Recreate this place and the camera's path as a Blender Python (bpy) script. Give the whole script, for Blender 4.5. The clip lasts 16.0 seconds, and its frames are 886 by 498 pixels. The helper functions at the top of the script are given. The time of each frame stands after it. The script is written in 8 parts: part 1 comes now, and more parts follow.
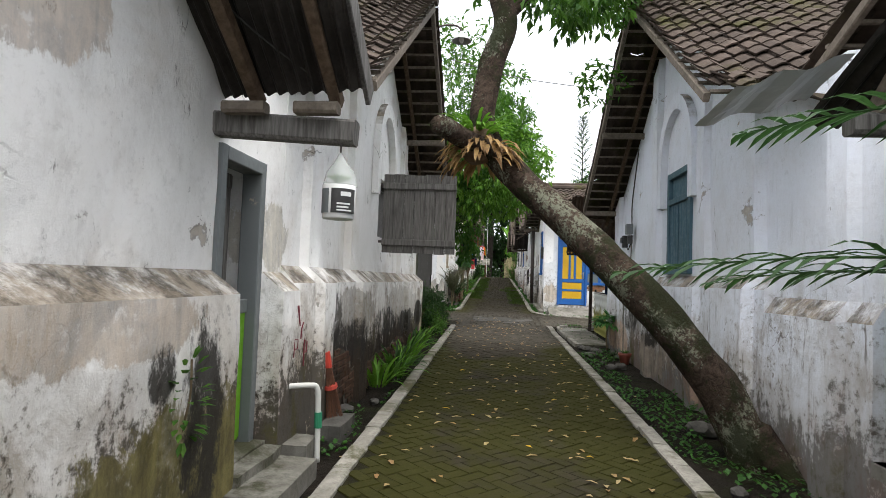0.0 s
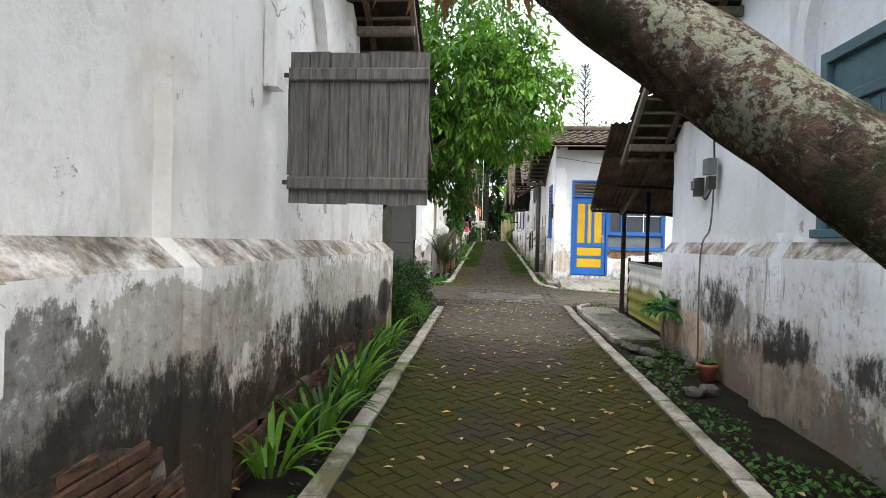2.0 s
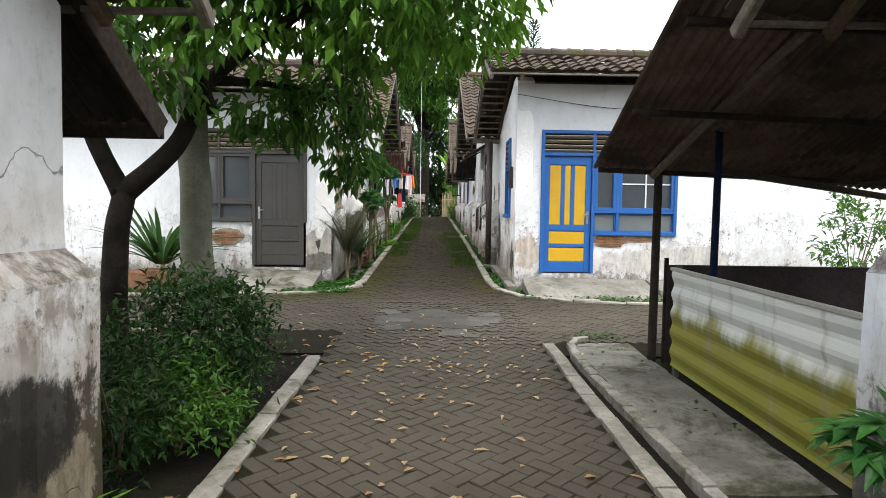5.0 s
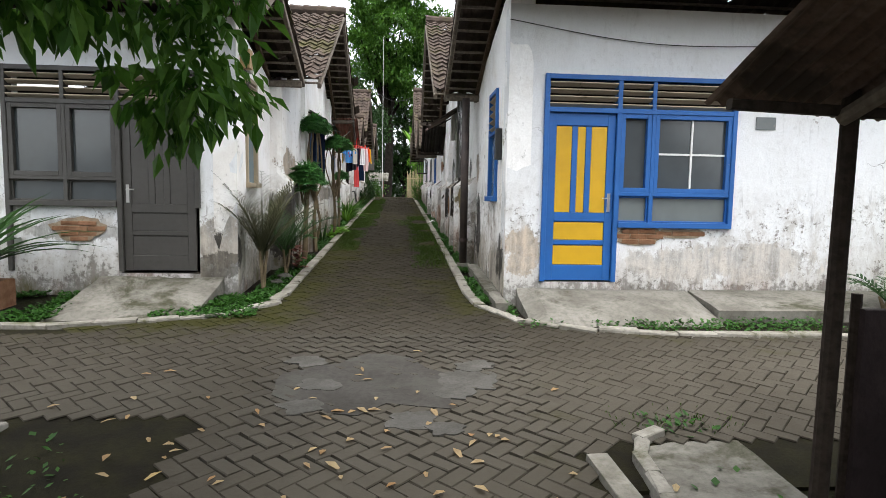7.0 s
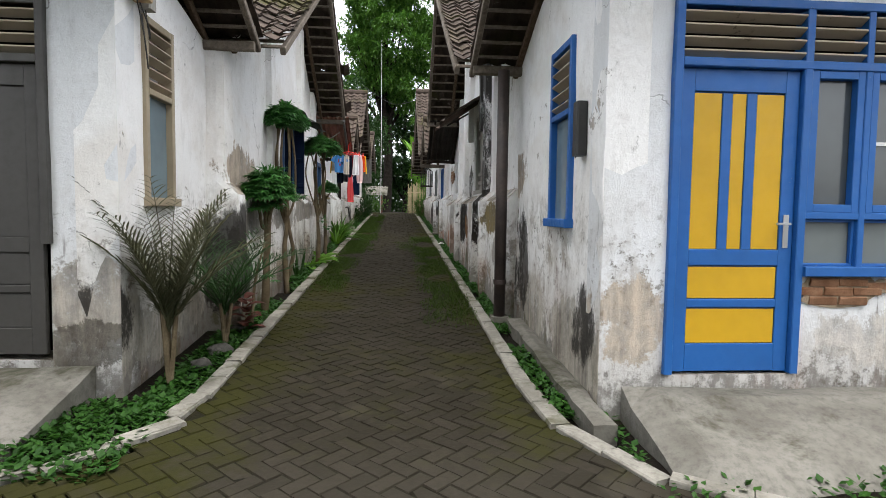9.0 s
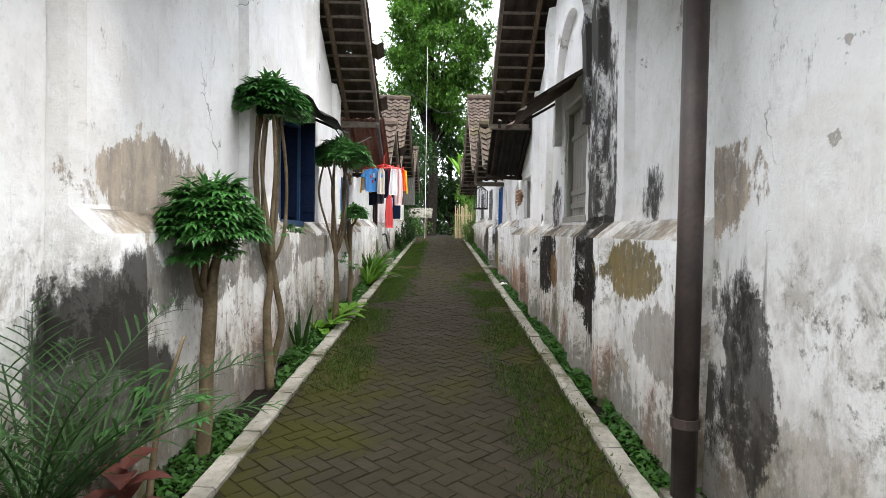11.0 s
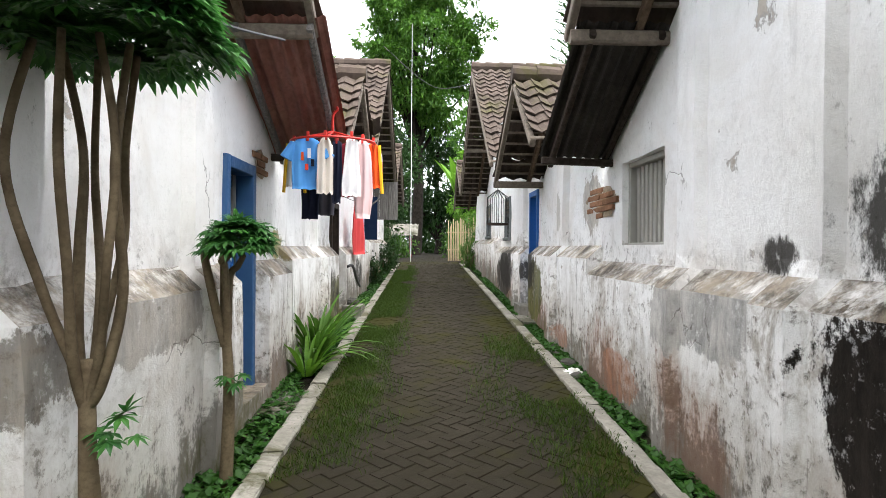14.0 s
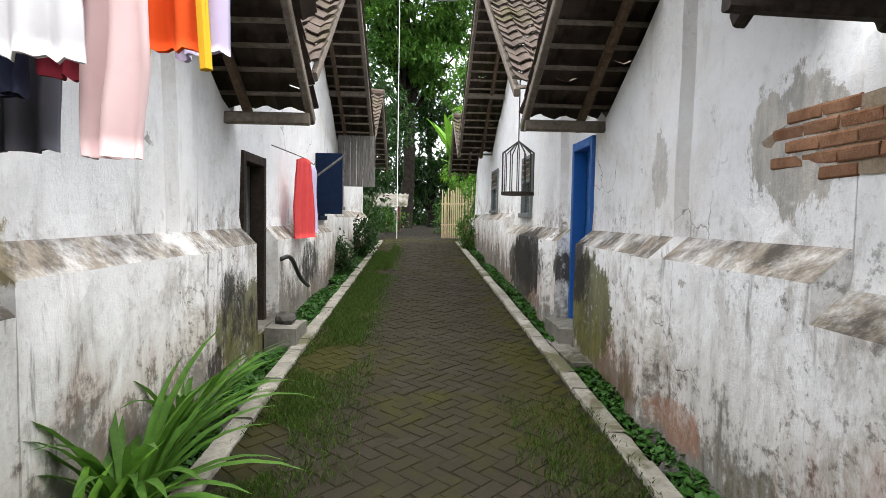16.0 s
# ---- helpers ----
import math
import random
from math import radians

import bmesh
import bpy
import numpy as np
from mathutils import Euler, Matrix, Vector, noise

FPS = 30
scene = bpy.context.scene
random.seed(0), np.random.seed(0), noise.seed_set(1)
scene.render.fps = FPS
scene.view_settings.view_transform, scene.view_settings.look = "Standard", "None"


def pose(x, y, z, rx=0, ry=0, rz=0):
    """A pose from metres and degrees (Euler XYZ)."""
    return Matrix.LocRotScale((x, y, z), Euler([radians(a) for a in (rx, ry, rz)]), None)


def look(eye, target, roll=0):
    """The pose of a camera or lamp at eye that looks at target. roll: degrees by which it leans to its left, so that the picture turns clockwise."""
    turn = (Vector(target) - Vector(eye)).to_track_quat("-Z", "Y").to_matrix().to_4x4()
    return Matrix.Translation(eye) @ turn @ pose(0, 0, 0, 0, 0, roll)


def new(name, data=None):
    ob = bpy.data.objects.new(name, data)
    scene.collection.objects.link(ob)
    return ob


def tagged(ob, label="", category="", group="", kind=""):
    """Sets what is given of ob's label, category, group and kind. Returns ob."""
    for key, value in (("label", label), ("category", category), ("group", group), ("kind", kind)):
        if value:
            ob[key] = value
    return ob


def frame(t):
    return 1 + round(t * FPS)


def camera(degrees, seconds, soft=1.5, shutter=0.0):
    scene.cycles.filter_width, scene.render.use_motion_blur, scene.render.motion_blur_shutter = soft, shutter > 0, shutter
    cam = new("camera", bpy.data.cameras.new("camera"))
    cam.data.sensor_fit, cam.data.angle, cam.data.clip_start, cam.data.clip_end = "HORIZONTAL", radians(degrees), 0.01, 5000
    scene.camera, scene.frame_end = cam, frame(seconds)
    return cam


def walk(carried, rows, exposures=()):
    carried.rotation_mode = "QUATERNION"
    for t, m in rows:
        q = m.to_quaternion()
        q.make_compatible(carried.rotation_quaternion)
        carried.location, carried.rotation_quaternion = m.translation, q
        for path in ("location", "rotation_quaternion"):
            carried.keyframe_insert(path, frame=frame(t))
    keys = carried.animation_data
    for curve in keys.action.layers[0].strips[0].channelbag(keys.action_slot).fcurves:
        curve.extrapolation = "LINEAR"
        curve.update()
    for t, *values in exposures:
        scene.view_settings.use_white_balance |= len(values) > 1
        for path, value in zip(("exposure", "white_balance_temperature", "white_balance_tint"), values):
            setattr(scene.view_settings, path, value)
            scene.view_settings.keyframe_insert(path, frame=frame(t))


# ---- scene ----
cam = camera(75.2, 16.0, soft=0.8)
METRES, EYE, TILT, LEAN, TURN = 28.8, 1.5, 0.0, 0.0, 5.3
ROWS = [
    (0.0, 0.0, 0.0, 0.0, -0.11, 2.92, -2.06),
    (0.5, 0.0033, 0.0354, 0.0001, -0.42, 2.51, -1.59),
    (1.0, 0.0053, 0.0692, 0.0001, 0.27, 0.83, -2.0),
    (1.5, 0.0061, 0.1007, 0.001, -0.29, -0.21, -1.68),
    (2.0, 0.0083, 0.1321, 0.0025, -0.63, -0.71, -1.35),
    (2.5, 0.0107, 0.1634, 0.0034, -0.91, -2.29, -1.52),
    (3.0, 0.014, 0.1941, 0.005, -1.25, -3.29, -1.24),
    (3.5, 0.0187, 0.2259, 0.0054, -1.65, -4.42, -0.91),
    (4.0, 0.0242, 0.2575, 0.0064, -1.5, -5.21, -1.34),
    (4.5, 0.0284, 0.2892, 0.0087, -5.09, -3.32, -1.09),
    (5.0, 0.035, 0.3205, 0.0085, -6.23, -3.2, -0.83),
    (7.5, 0.0545, 0.4611, 0.0115, -10.06, -5.36, -0.89),
    (8.0, 0.0581, 0.4892, 0.0126, -9.94, -5.31, -0.55),
    (8.5, 0.0596, 0.5186, 0.0124, -9.96, -3.81, -1.06),
    (9.0, 0.0592, 0.5477, 0.0128, -9.67, -3.73, -0.79),
    (11.5, 0.0674, 0.7017, 0.021, -4.94, -0.84, -0.97),
    (12.0, 0.0679, 0.7354, 0.0224, -6.2, 0.04, -1.06),
    (12.5, 0.0686, 0.7686, 0.0231, -6.04, 0.52, -0.78),
    (13.0, 0.0693, 0.8009, 0.0244, -5.98, 0.25, -0.85),
    (13.5, 0.071, 0.8332, 0.0258, -6.37, 0.05, -0.87),
    (14.0, 0.0742, 0.8663, 0.0272, -7.05, -0.13, -0.41),
    (14.5, 0.0783, 0.8991, 0.0286, -6.39, -0.7, -0.49),
    (15.0, 0.0819, 0.9314, 0.03, -6.99, -1.44, -0.65),
    (15.5, 0.0868, 0.9628, 0.0304, -7.09, -2.17, -0.61),
    (16.0, 0.0906, 0.9937, 0.0316, -7.72, -3.03, -1.0),
]
walk(cam, [(t, pose(0, 0, EYE, TILT, LEAN, TURN) @ pose(METRES * x, METRES * y, METRES * z, 90 + pitch, roll, yaw)) for t, x, y, z, yaw, pitch, roll in ROWS],
     [(0.0, 1.75), (0.8, 1.9), (1.5, 2.2), (3.5, 2.35), (5.0, 2.1), (7.5, 1.85), (9.0, 1.75), (11.5, 2.55), (13.5, 2.65), (14.5, 2.5), (15.0, 2.4), (16.0, 2.45)])

# ---- light ----
world = bpy.data.worlds.new("overcast_sky")
scene.world = world
world.use_nodes = True
wn, wl = world.node_tree.nodes, world.node_tree.links
wn.clear()
sky = wn.new("ShaderNodeTexSky")
sky.sky_type, sky.sun_disc = "NISHITA", False
sky.sun_elevation, sky.sun_rotation = radians(77), radians(162)
sky.air_density, sky.dust_density = 1.0, 2.0
pale = wn.new("ShaderNodeHueSaturation")
pale.inputs["Saturation"].default_value = 0.22
back = wn.new("ShaderNodeBackground")
back.inputs["Strength"].default_value = 0.15
wout = wn.new("ShaderNodeOutputWorld")
wl.new(sky.outputs[0], pale.inputs["Color"])
wl.new(pale.outputs[0], back.inputs["Color"])
wl.new(back.outputs[0], wout.inputs["Surface"])
sun = new("sun", bpy.data.lights.new("sun", "SUN"))
sun.data.energy, sun.data.angle, sun.data.color = 1.35, radians(70), (1.0, 0.97, 0.92)
sun.matrix_world = look((0, 0, 20), (-1.5, 4.5, 0))

# ---- materials ----
def ground_z(y):
    """Height of the lane: a slope that grows steeper past the crossing."""
    return min(max(0.0165 * y, 0.046 * y - 0.43), 1.78)


class Nodes:
    """Short-hand for building one node material."""

    def __init__(self, name, rough=0.8, metal=0.0):
        self.mat = bpy.data.materials.new(name)
        self.mat.use_nodes = True
        self.tree = self.mat.node_tree
        self.bsdf = self.tree.nodes["Principled BSDF"]
        self.bsdf.inputs["Roughness"].default_value = rough
        self.bsdf.inputs["Metallic"].default_value = metal
        if rough >= 0.7:
            self.bsdf.inputs["Specular IOR Level"].default_value = 0.12
        self.pos = self.tree.nodes.new("ShaderNodeNewGeometry").outputs["Position"]

    def put(self, socket, value):
        if isinstance(value, bpy.types.NodeSocket):
            self.tree.links.new(value, socket)
        elif isinstance(value, tuple) and len(value) == 3 and socket.type == "RGBA":
            socket.default_value = (*value, 1)
        else:
            socket.default_value = value

    def math(self, op, a, b=0.0, c=0.0, clamp=False):
        n = self.tree.nodes.new("ShaderNodeMath")
        n.operation, n.use_clamp = op, clamp
        for i, v in enumerate((a, b, c)):
            self.put(n.inputs[i], v)
        return n.outputs[0]

    def noise(self, scale, detail=4.0, stretch=(1, 1, 1), rough=0.6, warp=0.0):
        m = self.tree.nodes.new("ShaderNodeMapping")
        m.inputs["Scale"].default_value = stretch
        self.put(m.inputs["Vector"], self.pos)
        n = self.tree.nodes.new("ShaderNodeTexNoise")
        self.put(n.inputs["Vector"], m.outputs[0])
        n.inputs["Scale"].default_value, n.inputs["Detail"].default_value = scale, detail
        n.inputs["Roughness"].default_value, n.inputs["Distortion"].default_value = rough, warp
        return n.outputs[0]

    def ramp(self, value, lo, hi, out0=0.0, out1=1.0):
        n = self.tree.nodes.new("ShaderNodeMapRange")
        n.interpolation_type = "SMOOTHSTEP"
        for i, v in enumerate((value, lo, hi, out0, out1)):
            self.put(n.inputs[i], v)
        return n.outputs[0]

    def mix(self, fac, a, b, mode="MIX"):
        n = self.tree.nodes.new("ShaderNodeMix")
        n.data_type, n.blend_type = "RGBA", mode
        self.put(n.inputs[0], fac)
        self.put(n.inputs[6], a)
        self.put(n.inputs[7], b)
        return n.outputs[2]

    def random(self, island=False):
        if island:
            return self.tree.nodes.new("ShaderNodeNewGeometry").outputs["Random Per Island"]
        return self.tree.nodes.new("ShaderNodeObjectInfo").outputs["Random"]

    def axes(self):
        n = self.tree.nodes.new("ShaderNodeSeparateXYZ")
        self.put(n.inputs[0], self.pos)
        return n.outputs

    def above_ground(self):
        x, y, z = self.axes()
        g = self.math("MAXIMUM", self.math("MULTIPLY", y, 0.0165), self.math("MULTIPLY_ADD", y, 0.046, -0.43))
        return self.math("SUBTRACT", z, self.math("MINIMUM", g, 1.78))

    def bump(self, height, strength=0.4, distance=0.02):
        n = self.tree.nodes.new("ShaderNodeBump")
        n.inputs["Strength"].default_value, n.inputs["Distance"].default_value = strength, distance
        self.put(n.inputs["Height"], height)
        self.put(self.bsdf.inputs["Normal"], n.outputs[0])

    def done(self, color, rough=None):
        self.put(self.bsdf.inputs["Base Color"], color)
        if rough is not None:
            self.put(self.bsdf.inputs["Roughness"], rough)
        return self.mat


def old_limewash(name, white, damp=1.0, peel=0.5, mould=0.5, seed=0.0, patches=(), salmon_amount=0.6, age=0.6, grime=0.5, scabs=(), across=False):
    """Lime-washed plaster with rain streaks, algae, mould and flaked patches that bare grey render.
    patches: blotches of black mould as (along the lane, height, half length, half height).
    scabs: ragged places of another colour as (along the lane, height, half length, half height, colour, strength)."""
    n = Nodes(name, 0.9)
    shift = n.tree.nodes.new("ShaderNodeVectorMath")
    shift.inputs[1].default_value = (seed, seed * 1.7, seed * 0.6)
    n.put(shift.inputs[0], n.pos)
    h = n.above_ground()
    along_x, along_y, height = n.axes()
    if across:
        along_y = along_x
    n.pos = shift.outputs[0]

    def ellipse(py, pz, ry, rz):
        return n.math("ADD", n.math("POWER", n.math("ABSOLUTE", n.math("DIVIDE", n.math("SUBTRACT", along_y, py), ry)), 2.0), n.math("POWER", n.math("ABSOLUTE", n.math("DIVIDE", n.math("SUBTRACT", height, pz), rz)), 2.0))

    cloud = n.noise(0.8, 5, warp=0.4)
    fine = n.noise(14, 9, rough=0.75)
    crumb = n.noise(46, 5, rough=0.75)
    streak = n.noise(2.6, 8, (1, 1, 0.24), 0.7, 0.35)
    thin = n.noise(11, 6, (1, 1, 0.12), 0.65, 0.35)
    blot = n.noise(1.9, 8, (1, 1, 0.7), 0.72, 0.6)
    warm = n.noise(0.55, 5, (1, 1, 1.3), 0.65, 0.6)
    mottle = n.noise(4.2, 12, (1, 1, 0.7), 0.78, 0.35)
    # the coat: thin and thick lime, brush marks, a yellowed bloom
    col = n.mix(n.ramp(cloud, 0.45, 0.75, 0, 0.7), white, tuple(c * k for c, k in zip(white, (0.9, 0.885, 0.86))))
    col = n.mix(n.ramp(warm, 0.5, 0.68, 0, 0.42 * age), col, (0.56, 0.47, 0.36))
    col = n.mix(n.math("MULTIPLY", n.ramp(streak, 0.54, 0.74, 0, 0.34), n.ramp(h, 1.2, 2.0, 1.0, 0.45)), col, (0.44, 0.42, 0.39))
    col = n.mix(n.ramp(crumb, 0.52, 0.75, 0, 0.2), col, (0.5, 0.48, 0.44))
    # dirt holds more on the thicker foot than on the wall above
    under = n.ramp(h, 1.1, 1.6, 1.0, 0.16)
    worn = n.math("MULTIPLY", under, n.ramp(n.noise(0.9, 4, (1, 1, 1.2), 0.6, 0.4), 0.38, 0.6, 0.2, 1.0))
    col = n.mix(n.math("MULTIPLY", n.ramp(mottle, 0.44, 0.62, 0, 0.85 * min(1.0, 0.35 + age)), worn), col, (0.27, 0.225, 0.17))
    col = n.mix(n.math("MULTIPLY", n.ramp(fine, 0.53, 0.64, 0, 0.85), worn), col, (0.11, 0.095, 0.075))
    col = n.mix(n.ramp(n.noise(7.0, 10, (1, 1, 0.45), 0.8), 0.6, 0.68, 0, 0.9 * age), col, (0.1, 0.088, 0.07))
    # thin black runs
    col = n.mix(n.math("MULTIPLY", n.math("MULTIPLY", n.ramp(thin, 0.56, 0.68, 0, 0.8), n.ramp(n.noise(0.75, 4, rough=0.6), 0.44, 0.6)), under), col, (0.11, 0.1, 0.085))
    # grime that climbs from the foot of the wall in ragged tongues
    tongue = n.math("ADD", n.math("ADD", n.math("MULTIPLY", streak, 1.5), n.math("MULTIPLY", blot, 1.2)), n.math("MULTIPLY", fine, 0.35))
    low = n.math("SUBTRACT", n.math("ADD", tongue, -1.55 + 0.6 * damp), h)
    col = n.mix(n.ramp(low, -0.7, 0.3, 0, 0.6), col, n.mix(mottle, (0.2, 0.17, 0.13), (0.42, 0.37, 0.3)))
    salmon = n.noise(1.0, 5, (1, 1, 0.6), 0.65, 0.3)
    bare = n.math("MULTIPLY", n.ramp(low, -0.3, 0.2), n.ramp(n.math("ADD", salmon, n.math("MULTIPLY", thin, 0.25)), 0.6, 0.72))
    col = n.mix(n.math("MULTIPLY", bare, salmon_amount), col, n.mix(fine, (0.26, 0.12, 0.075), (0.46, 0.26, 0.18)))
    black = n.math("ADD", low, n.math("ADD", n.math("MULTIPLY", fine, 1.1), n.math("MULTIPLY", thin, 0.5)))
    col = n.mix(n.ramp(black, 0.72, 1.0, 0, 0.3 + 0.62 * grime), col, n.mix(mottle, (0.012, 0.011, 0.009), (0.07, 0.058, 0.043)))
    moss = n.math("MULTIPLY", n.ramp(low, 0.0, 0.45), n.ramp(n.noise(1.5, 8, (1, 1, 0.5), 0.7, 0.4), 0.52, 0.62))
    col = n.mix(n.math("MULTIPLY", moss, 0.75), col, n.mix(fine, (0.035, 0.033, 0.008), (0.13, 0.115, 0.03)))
    # flakes that bare the render
    fn = n.math("ADD", n.noise(1.25, 12, (1, 1, 1.1), 0.68, 0.15), n.math("MULTIPLY", n.math("SUBTRACT", fine, 0.5), 0.07))
    t = 0.7 - 0.1 * peel
    flake = n.ramp(fn, t, t + 0.012)
    rim = n.math("SUBTRACT", n.ramp(fn, t - 0.014, t), flake)
    col = n.mix(n.math("MULTIPLY", flake, 0.85), col, n.mix(n.ramp(mottle, 0.35, 0.65), (0.3, 0.25, 0.19), (0.52, 0.47, 0.4)))
    col = n.mix(n.math("MULTIPLY", rim, 0.6, clamp=True), col, (0.14, 0.115, 0.09))
    # places where the coat has come off, turned mossy or rusted
    ragged = n.math("ADD", n.math("ADD", n.math("MULTIPLY", n.noise(2.2, 12, (1, 1, 0.75), 0.78, 0.3), 3.0), n.math("MULTIPLY", streak, 1.2)), n.math("MULTIPLY", fine, 0.5))
    grain = n.math("ADD", n.math("MULTIPLY", mottle, 0.6), n.math("MULTIPLY", thin, 0.4))
    for py, pz, ry, rz, tint, strength in scabs:
        m = n.ramp(n.math("SUBTRACT", ragged, ellipse(py, pz, ry, rz)), 1.6, 1.78)
        mottled = n.mix(n.ramp(grain, 0.38, 0.62), tuple(c * 0.5 for c in tint), tuple(c * 1.45 for c in tint))
        gaps = n.ramp(n.math("ADD", fine, n.math("MULTIPLY", mottle, 0.6)), 0.62, 0.74, 0.55, 1.0)
        col = n.mix(n.math("MULTIPLY", n.math("MULTIPLY", m, strength), gaps), col, mottled)
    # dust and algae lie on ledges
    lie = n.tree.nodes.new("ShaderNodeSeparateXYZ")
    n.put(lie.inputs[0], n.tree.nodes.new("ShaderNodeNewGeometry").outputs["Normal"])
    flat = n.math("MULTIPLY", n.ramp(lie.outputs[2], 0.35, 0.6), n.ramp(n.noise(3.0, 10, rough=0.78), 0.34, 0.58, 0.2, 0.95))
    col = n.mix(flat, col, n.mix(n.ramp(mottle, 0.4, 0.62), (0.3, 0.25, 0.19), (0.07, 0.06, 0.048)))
    # black mould, denser towards the middle of its blotches and drawn out by the rain
    grit = n.math("ADD", n.math("MULTIPLY", n.noise(6.5, 11, (1, 1, 0.55), 0.82), 1.0), n.math("MULTIPLY", n.noise(0.6, 3), 0.7))
    reach = None
    for py, pz, ry, rz in patches:
        q = n.ramp(ellipse(py, pz, ry, rz), 0.1, 1.4, 0.42, 0.0)
        reach = q if reach is None else n.math("MAXIMUM", reach, q)
    if reach is not None:
        grit = n.math("ADD", grit, reach)
    spots = n.ramp(grit, 1.14 - 0.13 * mould, 1.3 - 0.13 * mould)
    col = n.mix(n.math("MULTIPLY", spots, 0.94), col, n.mix(mottle, (0.012, 0.011, 0.01), (0.055, 0.05, 0.043)))
    # hairline cracks
    v = n.tree.nodes.new("ShaderNodeTexVoronoi")
    v.feature = "DISTANCE_TO_EDGE"
    v.inputs["Scale"].default_value = 0.75
    bent = n.tree.nodes.new("ShaderNodeVectorMath")
    bent.operation = "MULTIPLY_ADD"
    spread = n.tree.nodes.new("ShaderNodeTexNoise")
    spread.inputs["Scale"].default_value, spread.inputs["Detail"].default_value = 2.2, 6
    n.put(spread.inputs["Vector"], n.pos)
    n.put(bent.inputs[0], spread.outputs["Color"])
    bent.inputs[1].default_value = (0.7, 0.7, 0.7)
    n.put(bent.inputs[2], n.pos)
    n.put(v.inputs["Vector"], bent.outputs[0])
    crack = n.math("MULTIPLY", n.ramp(v.outputs["Distance"], 0.0, 0.006, 1.0, 0.0), n.ramp(n.noise(0.7, 3), 0.57, 0.63))
    col = n.mix(n.math("MULTIPLY", crack, 0.7), col, (0.1, 0.085, 0.07))
    relief = n.math("SUBTRACT", n.math("ADD", n.math("ADD", n.math("MULTIPLY", fine, 0.35), n.math("MULTIPLY", mottle, 0.5)), n.math("MULTIPLY", cloud, 0.9)), n.math("ADD", n.math("MULTIPLY", flake, 0.3), n.math("MULTIPLY", crack, 0.3)))
    n.bump(relief, 0.75, 0.035)
    return n.done(col)


def woody(name, a, b, along=(1, 1, 12), rough=0.8, bump=0.35):
    n = Nodes(name, rough)
    grain = n.noise(5, 6, along, 0.65, 0.2)
    stain = n.noise(1.3, 4)
    r = n.random()
    col = n.mix(n.ramp(grain, 0.3, 0.7), a, b)
    col = n.mix(n.ramp(stain, 0.45, 0.75, 0, 0.5), col, tuple(c * 0.45 for c in a))
    col = n.mix(n.math("MULTIPLY", r, 0.35), col, tuple(c * 0.6 for c in b))
    n.bump(grain, bump, 0.01)
    return n.done(col)


def painted(name, a, worn=(0.3, 0.27, 0.22), wear=0.35, rough=0.5):
    n = Nodes(name, rough)
    fine = n.noise(14, 6, rough=0.7)
    big = n.noise(1.5, 4)
    col = n.mix(n.ramp(big, 0.3, 0.75), a, tuple(c * 0.8 for c in a))
    col = n.mix(n.ramp(n.math("ADD", fine, n.math("MULTIPLY", big, 0.5)), 1.02 - 0.2 * wear, 1.1 - 0.2 * wear), col, worn)
    n.bump(fine, 0.12, 0.004)
    return n.done(col, n.ramp(fine, 0.3, 0.7, rough - 0.1, rough + 0.2))


def leafy(name, a, b, c=None, rough=0.55):
    n = Nodes(name, rough)
    n.bsdf.inputs["Specular IOR Level"].default_value = 0.28
    r = n.random(True)
    col = n.mix(r, a, b)
    if c:
        col = n.mix(n.ramp(r, 0.93, 0.95), col, c)
    col = n.mix(n.ramp(n.noise(25, 3), 0.35, 0.7, 0, 0.4), col, tuple(v * 0.6 for v in a))
    mat = n.done(col)
    tr = n.tree.nodes.new("ShaderNodeBsdfTranslucent")
    mixer = n.tree.nodes.new("ShaderNodeMixShader")
    mixer.inputs[0].default_value = 0.38
    n.put(tr.inputs[0], col)
    n.tree.links.new(n.bsdf.outputs[0], mixer.inputs[1])
    n.tree.links.new(tr.outputs[0], mixer.inputs[2])
    n.tree.links.new(mixer.outputs[0], n.tree.nodes["Material Output"].inputs["Surface"])
    return mat


def grainy(name, a, b, scale=3.0, rough=0.9, bump=0.4, dist=0.02, third=None, island=False, each=False):
    n = Nodes(name, rough)
    big, fine = n.noise(scale, 5, warp=0.3), n.noise(scale * 9, 6, rough=0.7)
    col = n.mix(n.ramp(big, 0.3, 0.7), a, b)
    col = n.mix(n.ramp(fine, 0.4, 0.75, 0, 0.5), col, tuple(v * 0.5 for v in a))
    if third:
        col = n.mix(n.ramp(n.noise(scale * 0.45, 6, rough=0.7, warp=0.5), 0.5, 0.64), col, third)
    if island or each:
        col = n.mix(n.math("MULTIPLY", n.random(not each), 0.55), col, tuple(v * 0.45 for v in b))
    n.bump(fine, bump, dist)
    return n.done(col)


